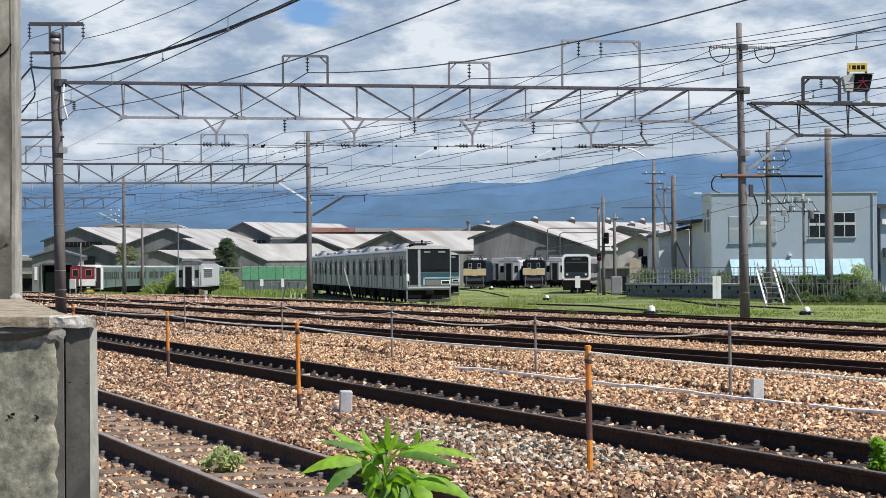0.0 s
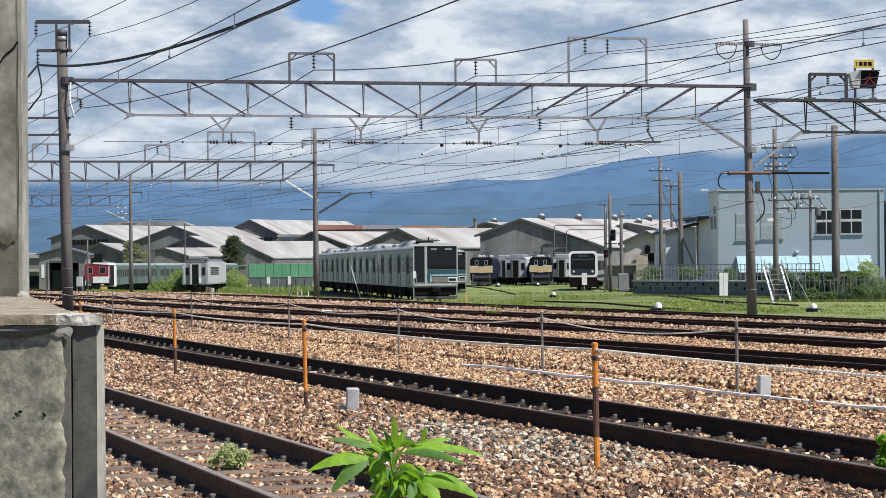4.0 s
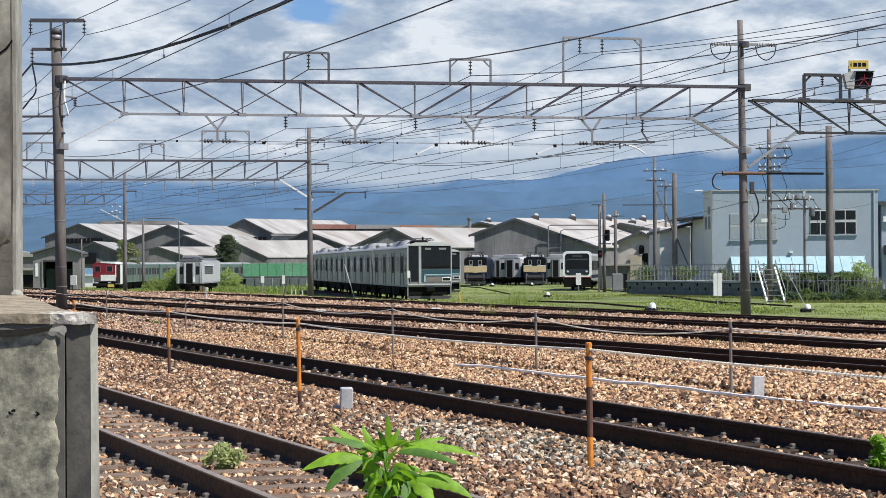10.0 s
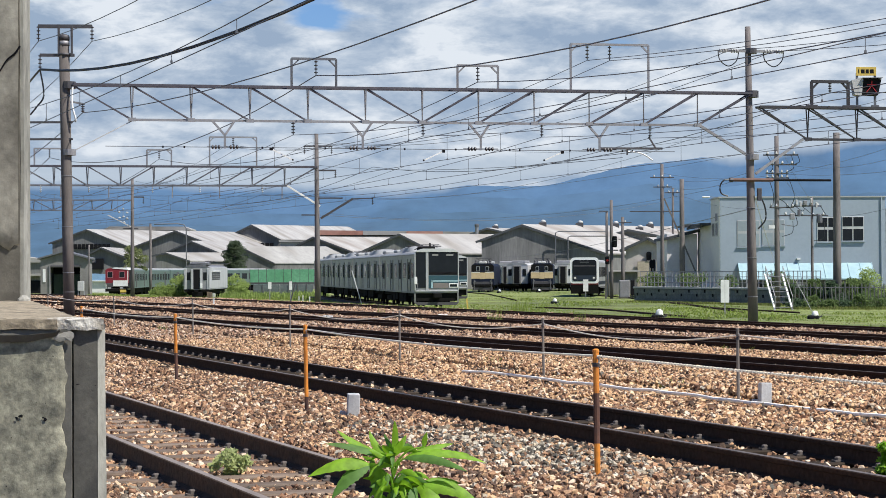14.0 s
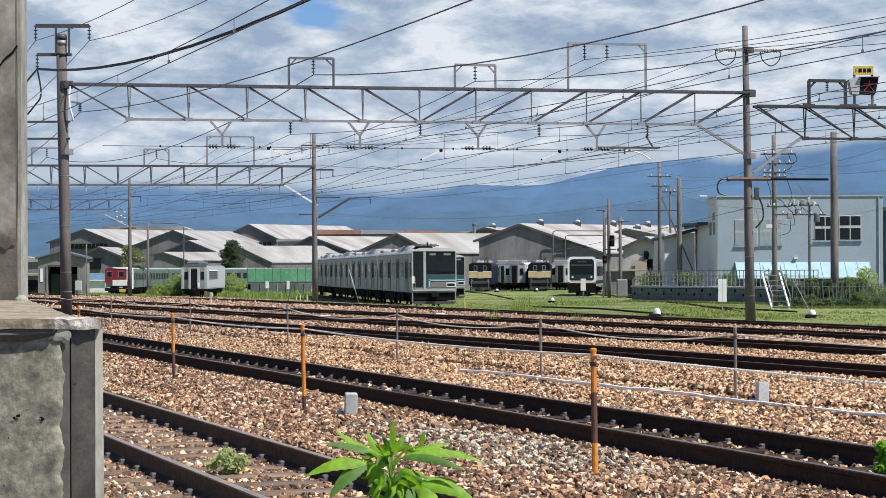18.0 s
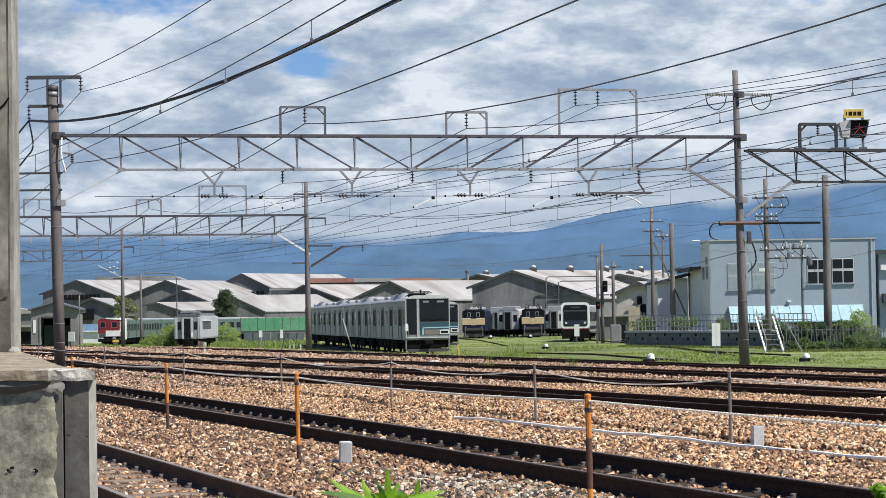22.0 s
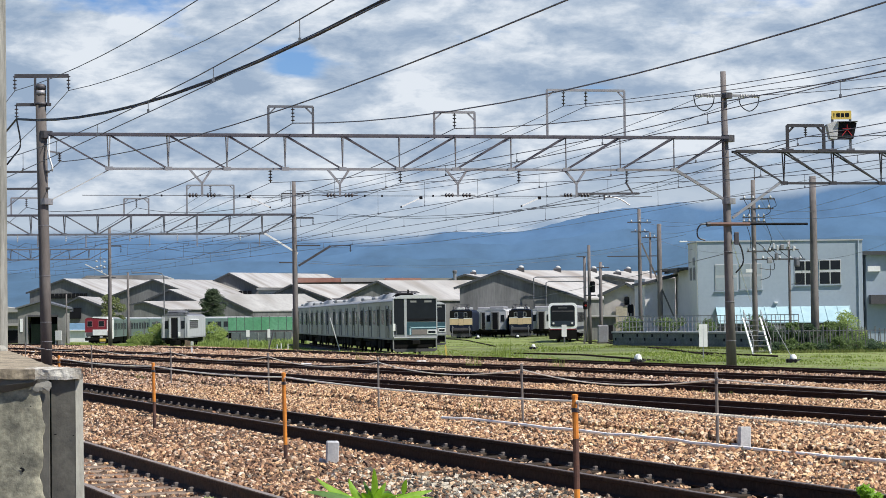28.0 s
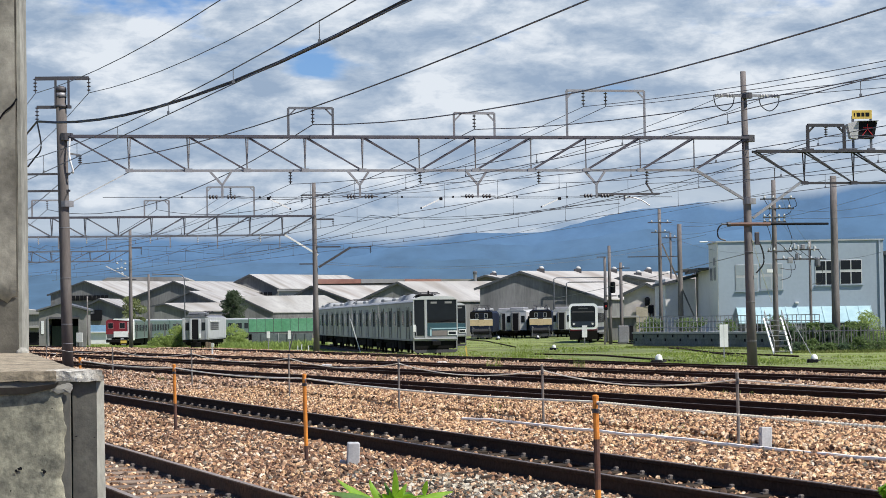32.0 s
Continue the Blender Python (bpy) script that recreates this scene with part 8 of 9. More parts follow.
    part("bottom_rail", box((0, -0.02, 1.52), (118 * k, 0.1, 1.72)), STEEL_DARK, f)
    part("top_rail", bar((0, 0.05, 3.35), (118 * k, 0.05, 3.35), 0.06), FRAME_GREY, f)
    part("base_panel", box((0.4, -0.1, 0.3), (112 * k, -0.02, 1.46)), mat("grey_green_sheet", (0.12, 0.145, 0.145), 0.7, 0, 3, 0.3, 0.1), f)
    for px in (6, 22, 37, 53, 68, 84, 100):
        part("panel_post", bar((px * k, -0.12, 0.2), (px * k, -0.12, 1.5), 0.07), FRAME_GREY if px % 2 else STEEL_DARK, f)
    # portal shed beside the far track
    D = 258.0
    k = D / 3752.8
    s = thing("portal_shed", "grey concrete engine shed with a dark open doorway", "shed", Matrix.Translation((-49.992, D, -1.68)))
    w, h0, h1 = 84 * k, 3.062 + 1.68, 3.955 + 1.68
    conc = mat("pale_shed_concrete", (0.22, 0.21, 0.20), 0.85, 0, 2.0, 0.2, 0.2, (0.13, 0.125, 0.12), 0.4, 0.8)
    gate = mat("dim_green_gate", (0.03, 0.045, 0.035), 0.9)
    for a, b in ((0, 16 * k), (70 * k, w)):
        part("wall", box((a, 0, 0), (b, 3, h0 - 0.7)), conc, s)
    part("lintel", prism([(0, h0 - 0.7), (w, h0 - 0.7), (w, h0), (w / 2, h1), (0, h0)], 0, 3), conc, s)
    part("roof", prism([(-0.3, h0), (w / 2, h1 + 0.02), (w + 0.3, h0), (w + 0.3, h0 + 0.2), (w / 2, h1 + 0.22), (-0.3, h0 + 0.2)], -0.4, 3.4), STEEL_MID, s)
    part("back_wall", box((16 * k, 2.6, 0), (70 * k, 2.9, h0 - 0.7)), BLACK, s)
    part("door_rail", box((15 * k, -0.08, h0 - 0.95), (71 * k, -0.01, h0 - 0.7), 0.02), STEEL_DARK, s)
    part("half_door", box((44 * k, 0.3, 0.0), (52 * k, 0.4, h0 - 1.2), 0.02), conc, s, "grey sliding door drawn aside")
    part("door_frame", bar((15 * k + 0.1, -0.05, 0), (15 * k + 0.1, -0.05, h0 - 0.7), 0.15), STEEL, s)
    part("inner_gate", box((20 * k, 1.2, 0.0), (66 * k, 1.3, h0 - 1.8)), gate, s)
    part("notice", box((4 * k, -0.06, 2.0), (9 * k, -0.01, 3.6)), WHITE, s)
    b = thing("equipment_box", "white equipment box on a frame beside the shed", "box", Matrix.Translation((-42.058, 238, -1.6)))
    part("case", box((0.1, 0, 1.0), (0.8, 0.4, 2.1), 0.03), MARKER, b)
    part("leg", box((0.1, 0.1, 0), (0.2, 0.3, 1.02)), STEEL, b)
    part("leg", box((0.75, 0.1, 0), (0.85, 0.3, 1.02)), STEEL, b)
    utility_pole(-41.176, 241, 4.602, 0.09, "slim grey pole beside the engine shed")
    ps = thing("shelter", "low shelter with a pale roof and dark openings", "shelter", Matrix.Translation((-65.885, 300, -1.9)))
    part("wall", box((0, 0.5, 0), (8.314, 4, 2.9)), SHED_WALL, ps)
    part("roof", box((-0.3, -0.3, 2.9), (8.474, 4.3, 3.25), 0.03), SHED_ROOF_WHITE, ps)
    part("opening", box((1.0, 0.45, 0.2), (7.994, 0.49, 2.3)), BLACK, ps)
    far = thing("factory_hall", "distant grey works building at the yard's end", "industrial building", Matrix.Translation((-96.726, 430, -2.0)))
    part("wall", box((0, 0, 0), (17.187, 8, 5.6)), SHED_WALL, far)
    part("roof", prism([(-0.4, 5.6), (17.416, 5.6), (17.416, 5.8), (8.594, 7.0), (-0.4, 5.8)], -0.5, 8.5), SHED_ROOF, far)
    # hut with a pale blue roof, seen once the train has gone
    h = thing("small_hut", "low hut with a pale blue roof among grass", "hut", Matrix.Translation((-56.458, 332, -1.9)))
    part("wall", box((0, 0, 0), (3.3, 4, 2.0)), WHITE, h)
    part("roof", prism([(-0.3, 2.0), (3.6, 2.0), (3.6, 2.15), (-0.3, 2.15)], -0.4, -0.2), WHITE, h)
    part("roof_slope", prism([(-0.3, 2.15), (3.6, 2.15), (3.6, 3.1), (-0.3, 3.2)], -0.35, 4.4), BLUE_ROOF, h)
    # sagging stock of pale roofs behind the coaches
    r = thing("carport", "long pale carport roof on thin posts", "shelter", Matrix.Translation((-50.342, 366, -1.75)))
    part("roof", box((0, 0, 3.35), (16.58, 6, 3.6), 0.03), SHED_ROOF_WHITE, r)
    for i in range(6):
        part("post", bar((i * 16.58 / 5, 0.3, 0), (i * 16.58 / 5, 0.3, 3.35), 0.14), STEEL, r)
    for pts in (((-42.028, 300, 8.282), (-38.669, 300, 8.339), (-37.791, 300, 8.173), (-37.474, 300, 7.691), (-37.45, 300, -1.903)), ((14.625, 299, -0.662), (14.761, 299, 6.827), (15.16, 299, 6.983), (22.013, 299, 6.935)), ((16.378, 299, -0.674), (16.509, 299, 6.177), (16.908, 299, 6.333), (22.167, 299, 6.297))):
        tagged(part("roof_pipe", tube(pts, 0.09, 6), STEEL_MID), "thin grey pipe arching over the hall roofs", "pipe")
    hb = thing("small_hut", "low grey hut with a flat pale roof beside the signal", "hut", Matrix.Translation((16.998, 228, -1.5)))
    part("wall", box((0, 0, 0), (3.0, 4, 2.75)), SHED_WALL, hb)
    part("roof", box((-0.25, -0.4, 2.75), (3.3, 4.3, 2.95), 0.02), SHED_ROOF, hb)
    part("door", box((1.6, -0.04, 0.1), (2.4, 0.01, 2.0), 0.01), STEEL_MID, hb)
    # chimney of the far hall
    c = thing("chimney", "short grey steel chimney among the roofs", "chimney", Matrix.Translation((4.295, 352, -2.0)))
    part("flue", tube([(0, 0, 0), (0, 0, 9.007 + 2.0)], 0.28, 10), STEEL, c)
    part("cowl", lathe([(0.38, 0), (0.38, 0.4), (0.2, 0.5)], 10), STEEL_MID, c).matrix_basis = Matrix.Translation((0, 0, 9.007 + 1.8))
    # rusty rails curving through the grass
    for pts in (((1.088, 263.486, -1.178), (4.097, 234.882, -1.171), (5.619, 182.765, -1.156)), ((14.121, 235.066, -1.181), (16.593, 197.45, -1.171), (17.47, 140.936, -1.153), (20.355, 124.19, -1.15)), ((5.576, 139.261, -1.041), (9.367, 132.537, -1.058), (11.801, 106.696, -0.98)), ((18.515, 252.244, -1.191), (17.626, 167.34, -1.162), (16.924, 123.296, -1.109))):
        bm = tube([Vector(p) + Vector((0, 0, 0.05)) for p in pts], 0.06, 5)
        t = tagged(part("yard_rail", bm, RAIL), "rusty rail half lost in the grass", "rail")


build_yard_things()


# windows, doors and skins of the works halls
def hall_details():
    s = thing("workshop_wall", "pale low workshop with a row of windows", "building", Matrix.Translation((-32.854, 408, -2.0)))
    h = 7.208 + 2.0
    part("wall", box((0, 0, 0), (5.219, 5, h), 0.02), mat("pale_cement_board", (0.40, 0.40, 0.38), 0.85, 0, 2, 0.1, 0.1, (0.30, 0.30, 0.28), 0.4, 0.6), s)
    part("roof", prism([(-0.3, h), (5.436, h), (5.436, h + 0.2), (-0.3, h + 0.35)], -0.4, 5.4), SHED_ROOF, s)
    for i in range(5):
        part("window", box((0.9 + i * 0.88, -0.03, h - 1.7), (1.6 + i * 0.88, 0.02, h - 0.7), 0.01), STEEL_MID, s)
    s = thing("window_strip", "row of dark factory windows under the eaves", "window", Matrix.Translation((-79.2, 444.6, 6.45)), kind="structure")
    for i in range(9):
        part("pane", box((i * 0.86, 0, 0), (i * 0.86 + 0.74, 0.2, 1.05)), BLACK, s)
    s = thing("window_strip", "row of dark factory windows", "window", Matrix.Translation((-38.779, 431.6, 6.32)), kind="structure")
    for i in range(3):
        part("pane", box((i * 0.95, 0, 0), (i * 0.95 + 0.75, 0.2, 1.1)), BLACK, s)
    s = thing("loading_bay", "dark open loading bay", "doorway", Matrix.Translation((-59.45, 349.3, 2.0)), kind="structure")
    part("opening", box((0, 0, 0), (2.1, 0.6, 1.15)), BLACK, s)
    part("opening", box((0.933, 0, 1.15), (2.1, 0.6, 1.80)), BLACK, s)
    s = thing("loading_bay", "dark lower band of openings on the large hall", "doorway", Matrix.Translation((4.453, 299.5, -1.5)), kind="structure")
    for a, b in ((0, 60), (66, 128), (144, 168)):
        part("opening", box((a * 0.08, 0, 1.0), (b * 0.08, 0.3, 3.55)), ROOF_DARK, s)
    s = thing("loading_bay", "dark doorway of the brown store", "doorway", Matrix.Translation((22.067, 239.5, 2.544)), kind="structure")
    part("opening", box((0, 0, 0), (0.5, 0.3, 0.9)), BLACK, s)
    part("lower_wall", box((-1.0, 0.1, -3.2), (3.0, 0.3, -0.1)), mat("tan_render", (0.42, 0.36, 0.28), 0.85), s)


hall_details()

# ---- plants ----
def lance(n, length, width, fold, droop, notch=0.0):
    """Points of a pointed leaf blade along +y: centre line and two margins."""
    rows = []
    for i in range(n + 1):
        t = i / n
        w = 1.2 * width * (math.sin(math.pi * min(t * 0.92 + 0.06, 1.0)) ** 0.8) * (1 - 0.25 * t)
        if notch and i % 2:
            w *= 1 - notch
        z = -droop * t * t * length
        rows.append(((-w, t * length, z + fold * w), (0, t * length, z), (w, t * length, z + fold * w)))
    rows[-1] = ((0, length, rows[-1][1][2]),) * 3
    return rows


def leaf_mesh(lobes, droop):
    """A palmate leaf: lobes of (angle, length, width) from one point."""
    bm = bmesh.new()
    for a, length, width in lobes:
        m = Matrix.Rotation(radians(a), 4, "Z")
        rows = [[bm.verts.new(m @ Vector(p)) for p in r] for r in lance(16, length, width, 0.22, droop * (0.8 + 0.4 * random.random()), 0.14)]
        for p, q in zip(rows, rows[1:]):
            for k in (0, 1):
                bm.faces.new((p[k], p[k + 1], q[k + 1], q[k]))
    bmesh.ops.remove_doubles(bm, verts=bm.verts, dist=0.0004)
    return bm


LOBES = {1: ((0, 1.0, 0.13),), 3: ((0, 1.05, 0.145), (46, 0.72, 0.12), (-44, 0.76, 0.12)),
         5: ((0, 1.1, 0.145), (44, 0.92, 0.135), (-46, 0.88, 0.135), (92, 0.50, 0.09), (-90, 0.52, 0.09))}


def leaf_lobe(bm, base, bend, tip, width, turn):
    """One long pointed lobe whose midrib bends from base to tip; turn tips its blade towards the sky."""
    base, bend, tip = Vector(base), Vector(bend), Vector(tip)
    n, rows = 14, []
    for i in range(n + 1):
        t = i / n
        p = base * (1 - t) ** 2 + bend * 2 * t * (1 - t) + tip * t * t
        along = ((bend - base) * (1 - t) + (tip - bend) * t).normalized()
        side = along.cross(Vector((0, 1, 0))).normalized()
        side = Matrix.Rotation(radians(turn), 3, along) @ side
        up = side.cross(along)
        w = width * (math.sin(math.pi * min(0.06 + t * 0.94, 1.0)) ** 0.75) * (1 - 0.3 * t) * (0.88 if i % 2 else 1.0) + 0.0006
        rows.append([bm.verts.new(p - side * w + up * w * 0.3), bm.verts.new(p), bm.verts.new(p + side * w + up * w * 0.3)])
    for p, q in zip(rows, rows[1:]):
        for k in (0, 1):
            bm.faces.new((p[k], p[k + 1], q[k + 1], q[k]))


def leafy_plant(name, label, at, height, leaves, category="plant", group=""):
    root = thing(name, label, category, Matrix.Translation(at), group)
    part("stem", tube([(0, 0, 0), (0.01, 0, height * 0.4), (-0.006, 0.005, height * 0.75), (0, 0, height)], 0.010, 7, 0.004), LEAF_BRIGHT, root)
    for az, tilt, h, size, kind, droop, roll in leaves:
        bm = leaf_mesh([(a, l * size, w * size) for a, l, w in LOBES[kind]], droop)
        stalk = size * (0.32 if kind > 1 else 0.08)
        m = Matrix.Translation((0, 0, height * h)) @ Matrix.Rotation(radians(az), 4, "Z") @ Matrix.Rotation(radians(tilt), 4, "X")
        lf = part("leaf", bm, LEAF_BRIGHT, root, smooth=True)
        lf.matrix_basis = m @ Matrix.Translation((0, stalk, 0.02)) @ Matrix.Rotation(radians(-10), 4, "X") @ Matrix.Rotation(radians(roll), 4, "Y")
        st = part("leaf_stalk", tube([(0, 0, 0), (0, stalk * 0.6, 0.01), (0, stalk, 0.02)], 0.004, 5, 0.003), LEAF_BRIGHT, root)
        st.matrix_basis = m
    return root


random.seed(5)
WEED = leafy_plant("ragweed_plant", "bright green leafy weed with lobed leaves", (-0.155, 5.6, -0.13), 1.06, (
    (175, 2, 0.74, 0.13, 5, 0.6, 0), (140, -4, 0.70, 0.14, 5, 0.5, -20), (-145, -2, 0.70, 0.14, 5, 0.5, 20),
    (100, 4, 0.66, 0.16, 5, 0.45, -40), (60, 14, 0.62, 0.17, 5, 0.4, 0), (-40, 18, 0.64, 0.16, 5, 0.4, 0), (-110, 10, 0.62, 0.17, 3, 0.4, 30), (165, 10, 0.60, 0.16, 5, 0.4, 0), (-165, 8, 0.62, 0.15, 3, 0.4, 0)))
# the upper leaves: hub, then lobes of (bend, tip, half width, turn), in centimetres from the growing tip
for hub, lobes in (
        ((-6.5, -1, -11.7), (((-12.5, -3, -8.8), (-22.4, -5, -14.2), 2.0, 38), ((-11.5, -4, -12.5), (-16.2, -6, -19.9), 2.1, 30), ((-3.6, -3, -13.5), (-4.4, -5, -22.0), 2.3, 24), ((-5.0, 4, -10.5), (-8.5, 8, -10.0), 1.1, 50))),
        ((-2.0, 0, -9.7), (((-8.5, 1, -7.6), (-15.2, 2, -2.5), 1.25, 42), ((-10.0, -1, -6.2), (-17.9, -2, -5.8), 1.2, 45), ((-5.5, 3, -7.0), (-6.6, 5, -3.0), 1.0, 20), ((-9.0, 2, -7.5), (-13.0, 4, -6.5), 1.0, 50))),
        ((3.2, 0, -9.8), (((12.0, 1, -6.5), (24.2, 2, -11.3), 1.35, -40), ((11.0, -2, -8.8), (19.2, -4, -13.0), 1.3, -36), ((9.0, 4, -7.2), (15.5, 6, -6.6), 1.2, -40), ((14.0, 3, -8.0), (20.0, 5, -9.4), 1.2, -45))),
        ((6.2, -2, -17.9), (((9.5, -3, -17.0), (12.5, -5, -23.5), 2.4, -28), ((5.0, -4, -18.5), (4.4, -6, -22.5), 1.4, -10), ((15.0, -2, -15.0), (22.5, -3, -22.0), 2.0, -30), ((11.0, 2, -15.0), (17.5, 4, -17.0), 1.5, -30))),
        ((0.1, 0, -8.6), (((0.6, 0, -4.0), (0.2, 0, 0.0), 0.85, 10), ((-1.6, 1, -6.0), (-2.6, 2, -3.6), 0.6, 10), ((2.2, 1, -6.2), (3.2, 2, -3.9), 0.8, -10), ((1.0, -1, -7.0), (1.4, -2, -5.2), 0.5, 0), ((-0.8, -1, -7.4), (-1.2, -2, -5.6), 0.5, 0))),
        ((7.9, 1, -7.0), (((8.0, 1, -5.0), (8.7, 1, -3.2), 0.7, 0),)),
        ((1.8, -1, -13.5), (((4.0, -2, -12.6), (6.5, -3, -14.6), 0.8, -20), ((3.0, -2, -14.5), (4.2, -3, -16.2), 0.6, -10))),
        ((-1.6, -1, -14.0), (((-3.0, -2, -13.2), (-4.0, -3, -15.5), 0.7, 20), ((-2.2, -2, -15.5), (-2.4, -3, -18.0), 0.8, 10))),
        ((1.5, -2, -17.5), (((2.6, -3, -17.5), (2.9, -4, -21.5), 0.9, -10), ((0.0, -3, -18.0), (-1.0, -4, -21.5), 0.9, 10)))):
    bm = bmesh.new()
    o = Vector((0.002, 0, 1.127))
    for bend, tip, width, turn in lobes:
        leaf_lobe(bm, o + Vector(hub) * 0.01, o + Vector(bend) * 0.01, o + Vector(tip) * 0.01, width * 0.0118, turn)
    lf = part("leaf", bm, LEAF_BRIGHT, WEED, smooth=True)
    h = o + Vector(hub) * 0.01
    part("leaf_stalk", tube(curve([(0, 0, h.z - 0.05), (h.x * 0.45, h.y * 0.5, h.z - 0.012), h], 4), 0.0035, 5, 0.002), LEAF_BRIGHT, WEED)
# side shoots crowd the stem
for i in range(26):
    z, a = 1.127 - random.uniform(0.085, 0.30), random.uniform(0, 2 * math.pi)
    d = Vector((math.cos(a), 0.8 * math.sin(a), 0))
    l = random.uniform(0.03, 0.075)
    bm = bmesh.new()
    for sway in (-0.5, 0, 0.5) if l > 0.05 else (0,):
        e = d + Vector((-d.y, d.x, 0)) * sway
        leaf_lobe(bm, (d.x * 0.012, d.y * 0.012, z), d * 0.02 + e * l * 0.5 + Vector((0, 0, z + l * random.uniform(0.2, 0.6))), d * 0.02 + e * l + Vector((0, 0, z + l * random.uniform(-0.4, 0.7))), l * 0.17, random.uniform(-40, 40))
    part("leaf", bm, LEAF_BRIGHT, WEED, smooth=True)


def blades(spots, material, name, label, kind="stuff", category="grass", per=14, h=(0.1, 0.3), spread=0.12, width=0.012, lean=0.5):
    """Tufts of thin bent blades, one mesh; spots are (x, y, z, size)."""
    verts, faces = [], []
    for x, y, z, size in spots:
        for _ in range(per):
            a = random.uniform(0, 2 * math.pi)
            r = spread * size * math.sqrt(random.random())
            bx, by = x + math.cos(a) * r, y + math.sin(a) * r
            hh = random.uniform(*h) * size
            b = random.uniform(0, 2 * math.pi)
            dx, dy = math.cos(b) * hh * lean * random.random(), math.sin(b) * hh * lean * random.random()
            w = width * size * random.uniform(0.7, 1.4)
            c = random.uniform(0, math.pi)
            wx, wy = math.cos(c) * w, math.sin(c) * w
            i = len(verts)
            verts += [(bx - wx, by - wy, z - 0.03), (bx + wx, by + wy, z - 0.03), (bx + dx * 0.4 + wx * 0.7, by + dy * 0.4 + wy * 0.7, z + hh * 0.6), (bx + dx * 0.4 - wx * 0.7, by + dy * 0.4 - wy * 0.7, z + hh * 0.6), (bx + dx, by + dy, z + hh)]
            faces += [(i, i + 1, i + 2, i + 3), (i + 3, i + 2, i + 4)]
    me = bpy.data.meshes.new(name)
    me.from_pydata(verts, [], faces)
    me.materials.append(material)
    return tagged(new(name, me), label, category, kind=kind)


def leaf_cloud(spots, per, size, bm=None):
    """Many small leaves in clumps: spots are (centre, radius xyz)."""
    verts, faces = [], []
    for c, rad in spots:
        for _ in range(per):
            d = Vector((random.gauss(0, 1), random.gauss(0, 1), random.gauss(0, 1))).normalized() * (0.55 + 0.5 * random.random())
            p = Vector(c) + Vector((d.x * rad[0], d.y * rad[1], d.z * rad[2]))
            u = Vector((random.gauss(0, 1), random.gauss(0, 1), random.gauss(0, 1))).normalized()
            v = u.orthogonal().normalized()
            s = size * random.uniform(0.6, 1.4)
            i = len(verts)
            verts += [tuple(p - u * s), tuple(p + v * s * 0.45), tuple(p + u * s), tuple(p - v * s * 0.45)]
            faces.append((i, i + 1, i + 2, i + 3))
    return verts, faces


def tree(name, label, base, height, crown_w, material, clumps=26, per=90, size=0.16, category="tree", trunk_r=0.2, low=0.25, cone=False):
    root = thing(name, label, category, Matrix.Translation(base))
    part("trunk", tube([(0, 0, -0.2), (0.08, 0, height * 0.35), (-0.05, 0.1, height * 0.75)], trunk_r, 8, trunk_r * 0.35), BARK, root)
    spots = []
    for i in range(clumps):
        a = random.uniform(0, 2 * math.pi)
        z = random.uniform(low, 0.95)
        r = crown_w * 0.5 * math.sin(math.pi * min(1, (z - low) / (1 - low) * 0.8 + 0.15)) * math.sqrt(random.random())
        if cone:
            # broad low down, narrowing to a ragged top
            r = crown_w * 0.46 * (1.04 - (z - low) / (1 - low)) ** 0.75 * min(1, 0.55 + 2.5 * (z - low)) * math.sqrt(random.random())
        c = (math.cos(a) * r, math.sin(a) * r, height * z)
        k = crown_w * (random.choice((0.07, 0.09, 0.12, 0.17)) if cone else random.uniform(0.12, 0.22))
        spots.append((c, (k, k, k * 0.75)))
        if i < 7:
            part("limb", bar((0, 0, height * (0.25 + 0.06 * i)), c, trunk_r * 0.35, sides=5), BARK, root)
    v, f = leaf_cloud(spots, per, size)
    me = bpy.data.meshes.new("crown")
    me.from_pydata(v, [], f)
    me.materials.append(material)
    o = new("crown", me)
    o.parent = root
    return root


random.seed(11)
tree("tree", "dark green pointed tree among the works halls", (-38.292, 376, -2.0), 7.121 + 2.0, 6.0, LEAF_CONE, 110, 110, 0.15, low=0.36, cone=True)
tree("tree", "thin sparse olive-green tree behind the pole", (-44.941, 300, -1.7), 5.25 + 1.7, 3.6, LEAF_OLIVE, 34, 130, 0.13, trunk_r=0.12, low=0.3)
tree("shrub", "rounded green bush beside the silver coach", (-30.25, 236, -1.5), 0.95 + 1.5, 3.1, LEAF_MID, 34, 150, 0.08, "bush", 0.06, 0.08)
tree("shrub", "low green bush in tall grass", (-31.9, 236, -1.5), 0.2 + 1.45, 3.0, LEAF_MID, 22, 150, 0.08, "bush", 0.06, 0.05)
tree("shrub", "green bush behind the silver coach", (-25.866, 256, -1.6), 0.993 + 1.6, 3.274, LEAF_MID, 30, 160, 0.09, "bush", 0.06, 0.08)
tree("shrub", "dense green hedge bush behind the picket fence", (27.35, 143, -1.17), 0.8 + 1.17, 2.363, LEAF_HEDGE, 46, 190, 0.075, "bush", 0.06, 0.06)
for px, w, zt_, y in ((1400, 50, 510, 144), (1440, 46, 507, 145), (1550, 40, 515, 143), (1470, 40, 512, 142), (1540, 50, 500, 146)):
    x = (px - 784) / 3752.8 * y
    tree("shrub", "dark overgrown hedge behind the picket fence", (x, y, -1.17), 1.39 - (zt_ - 470) / 3752.8 * y + 1.17, w / 3752.8 * y, LEAF_DARK if px < 1530 else LEAF_HEDGE, 26, 130, 0.08, "bush", 0.05, 0.05)
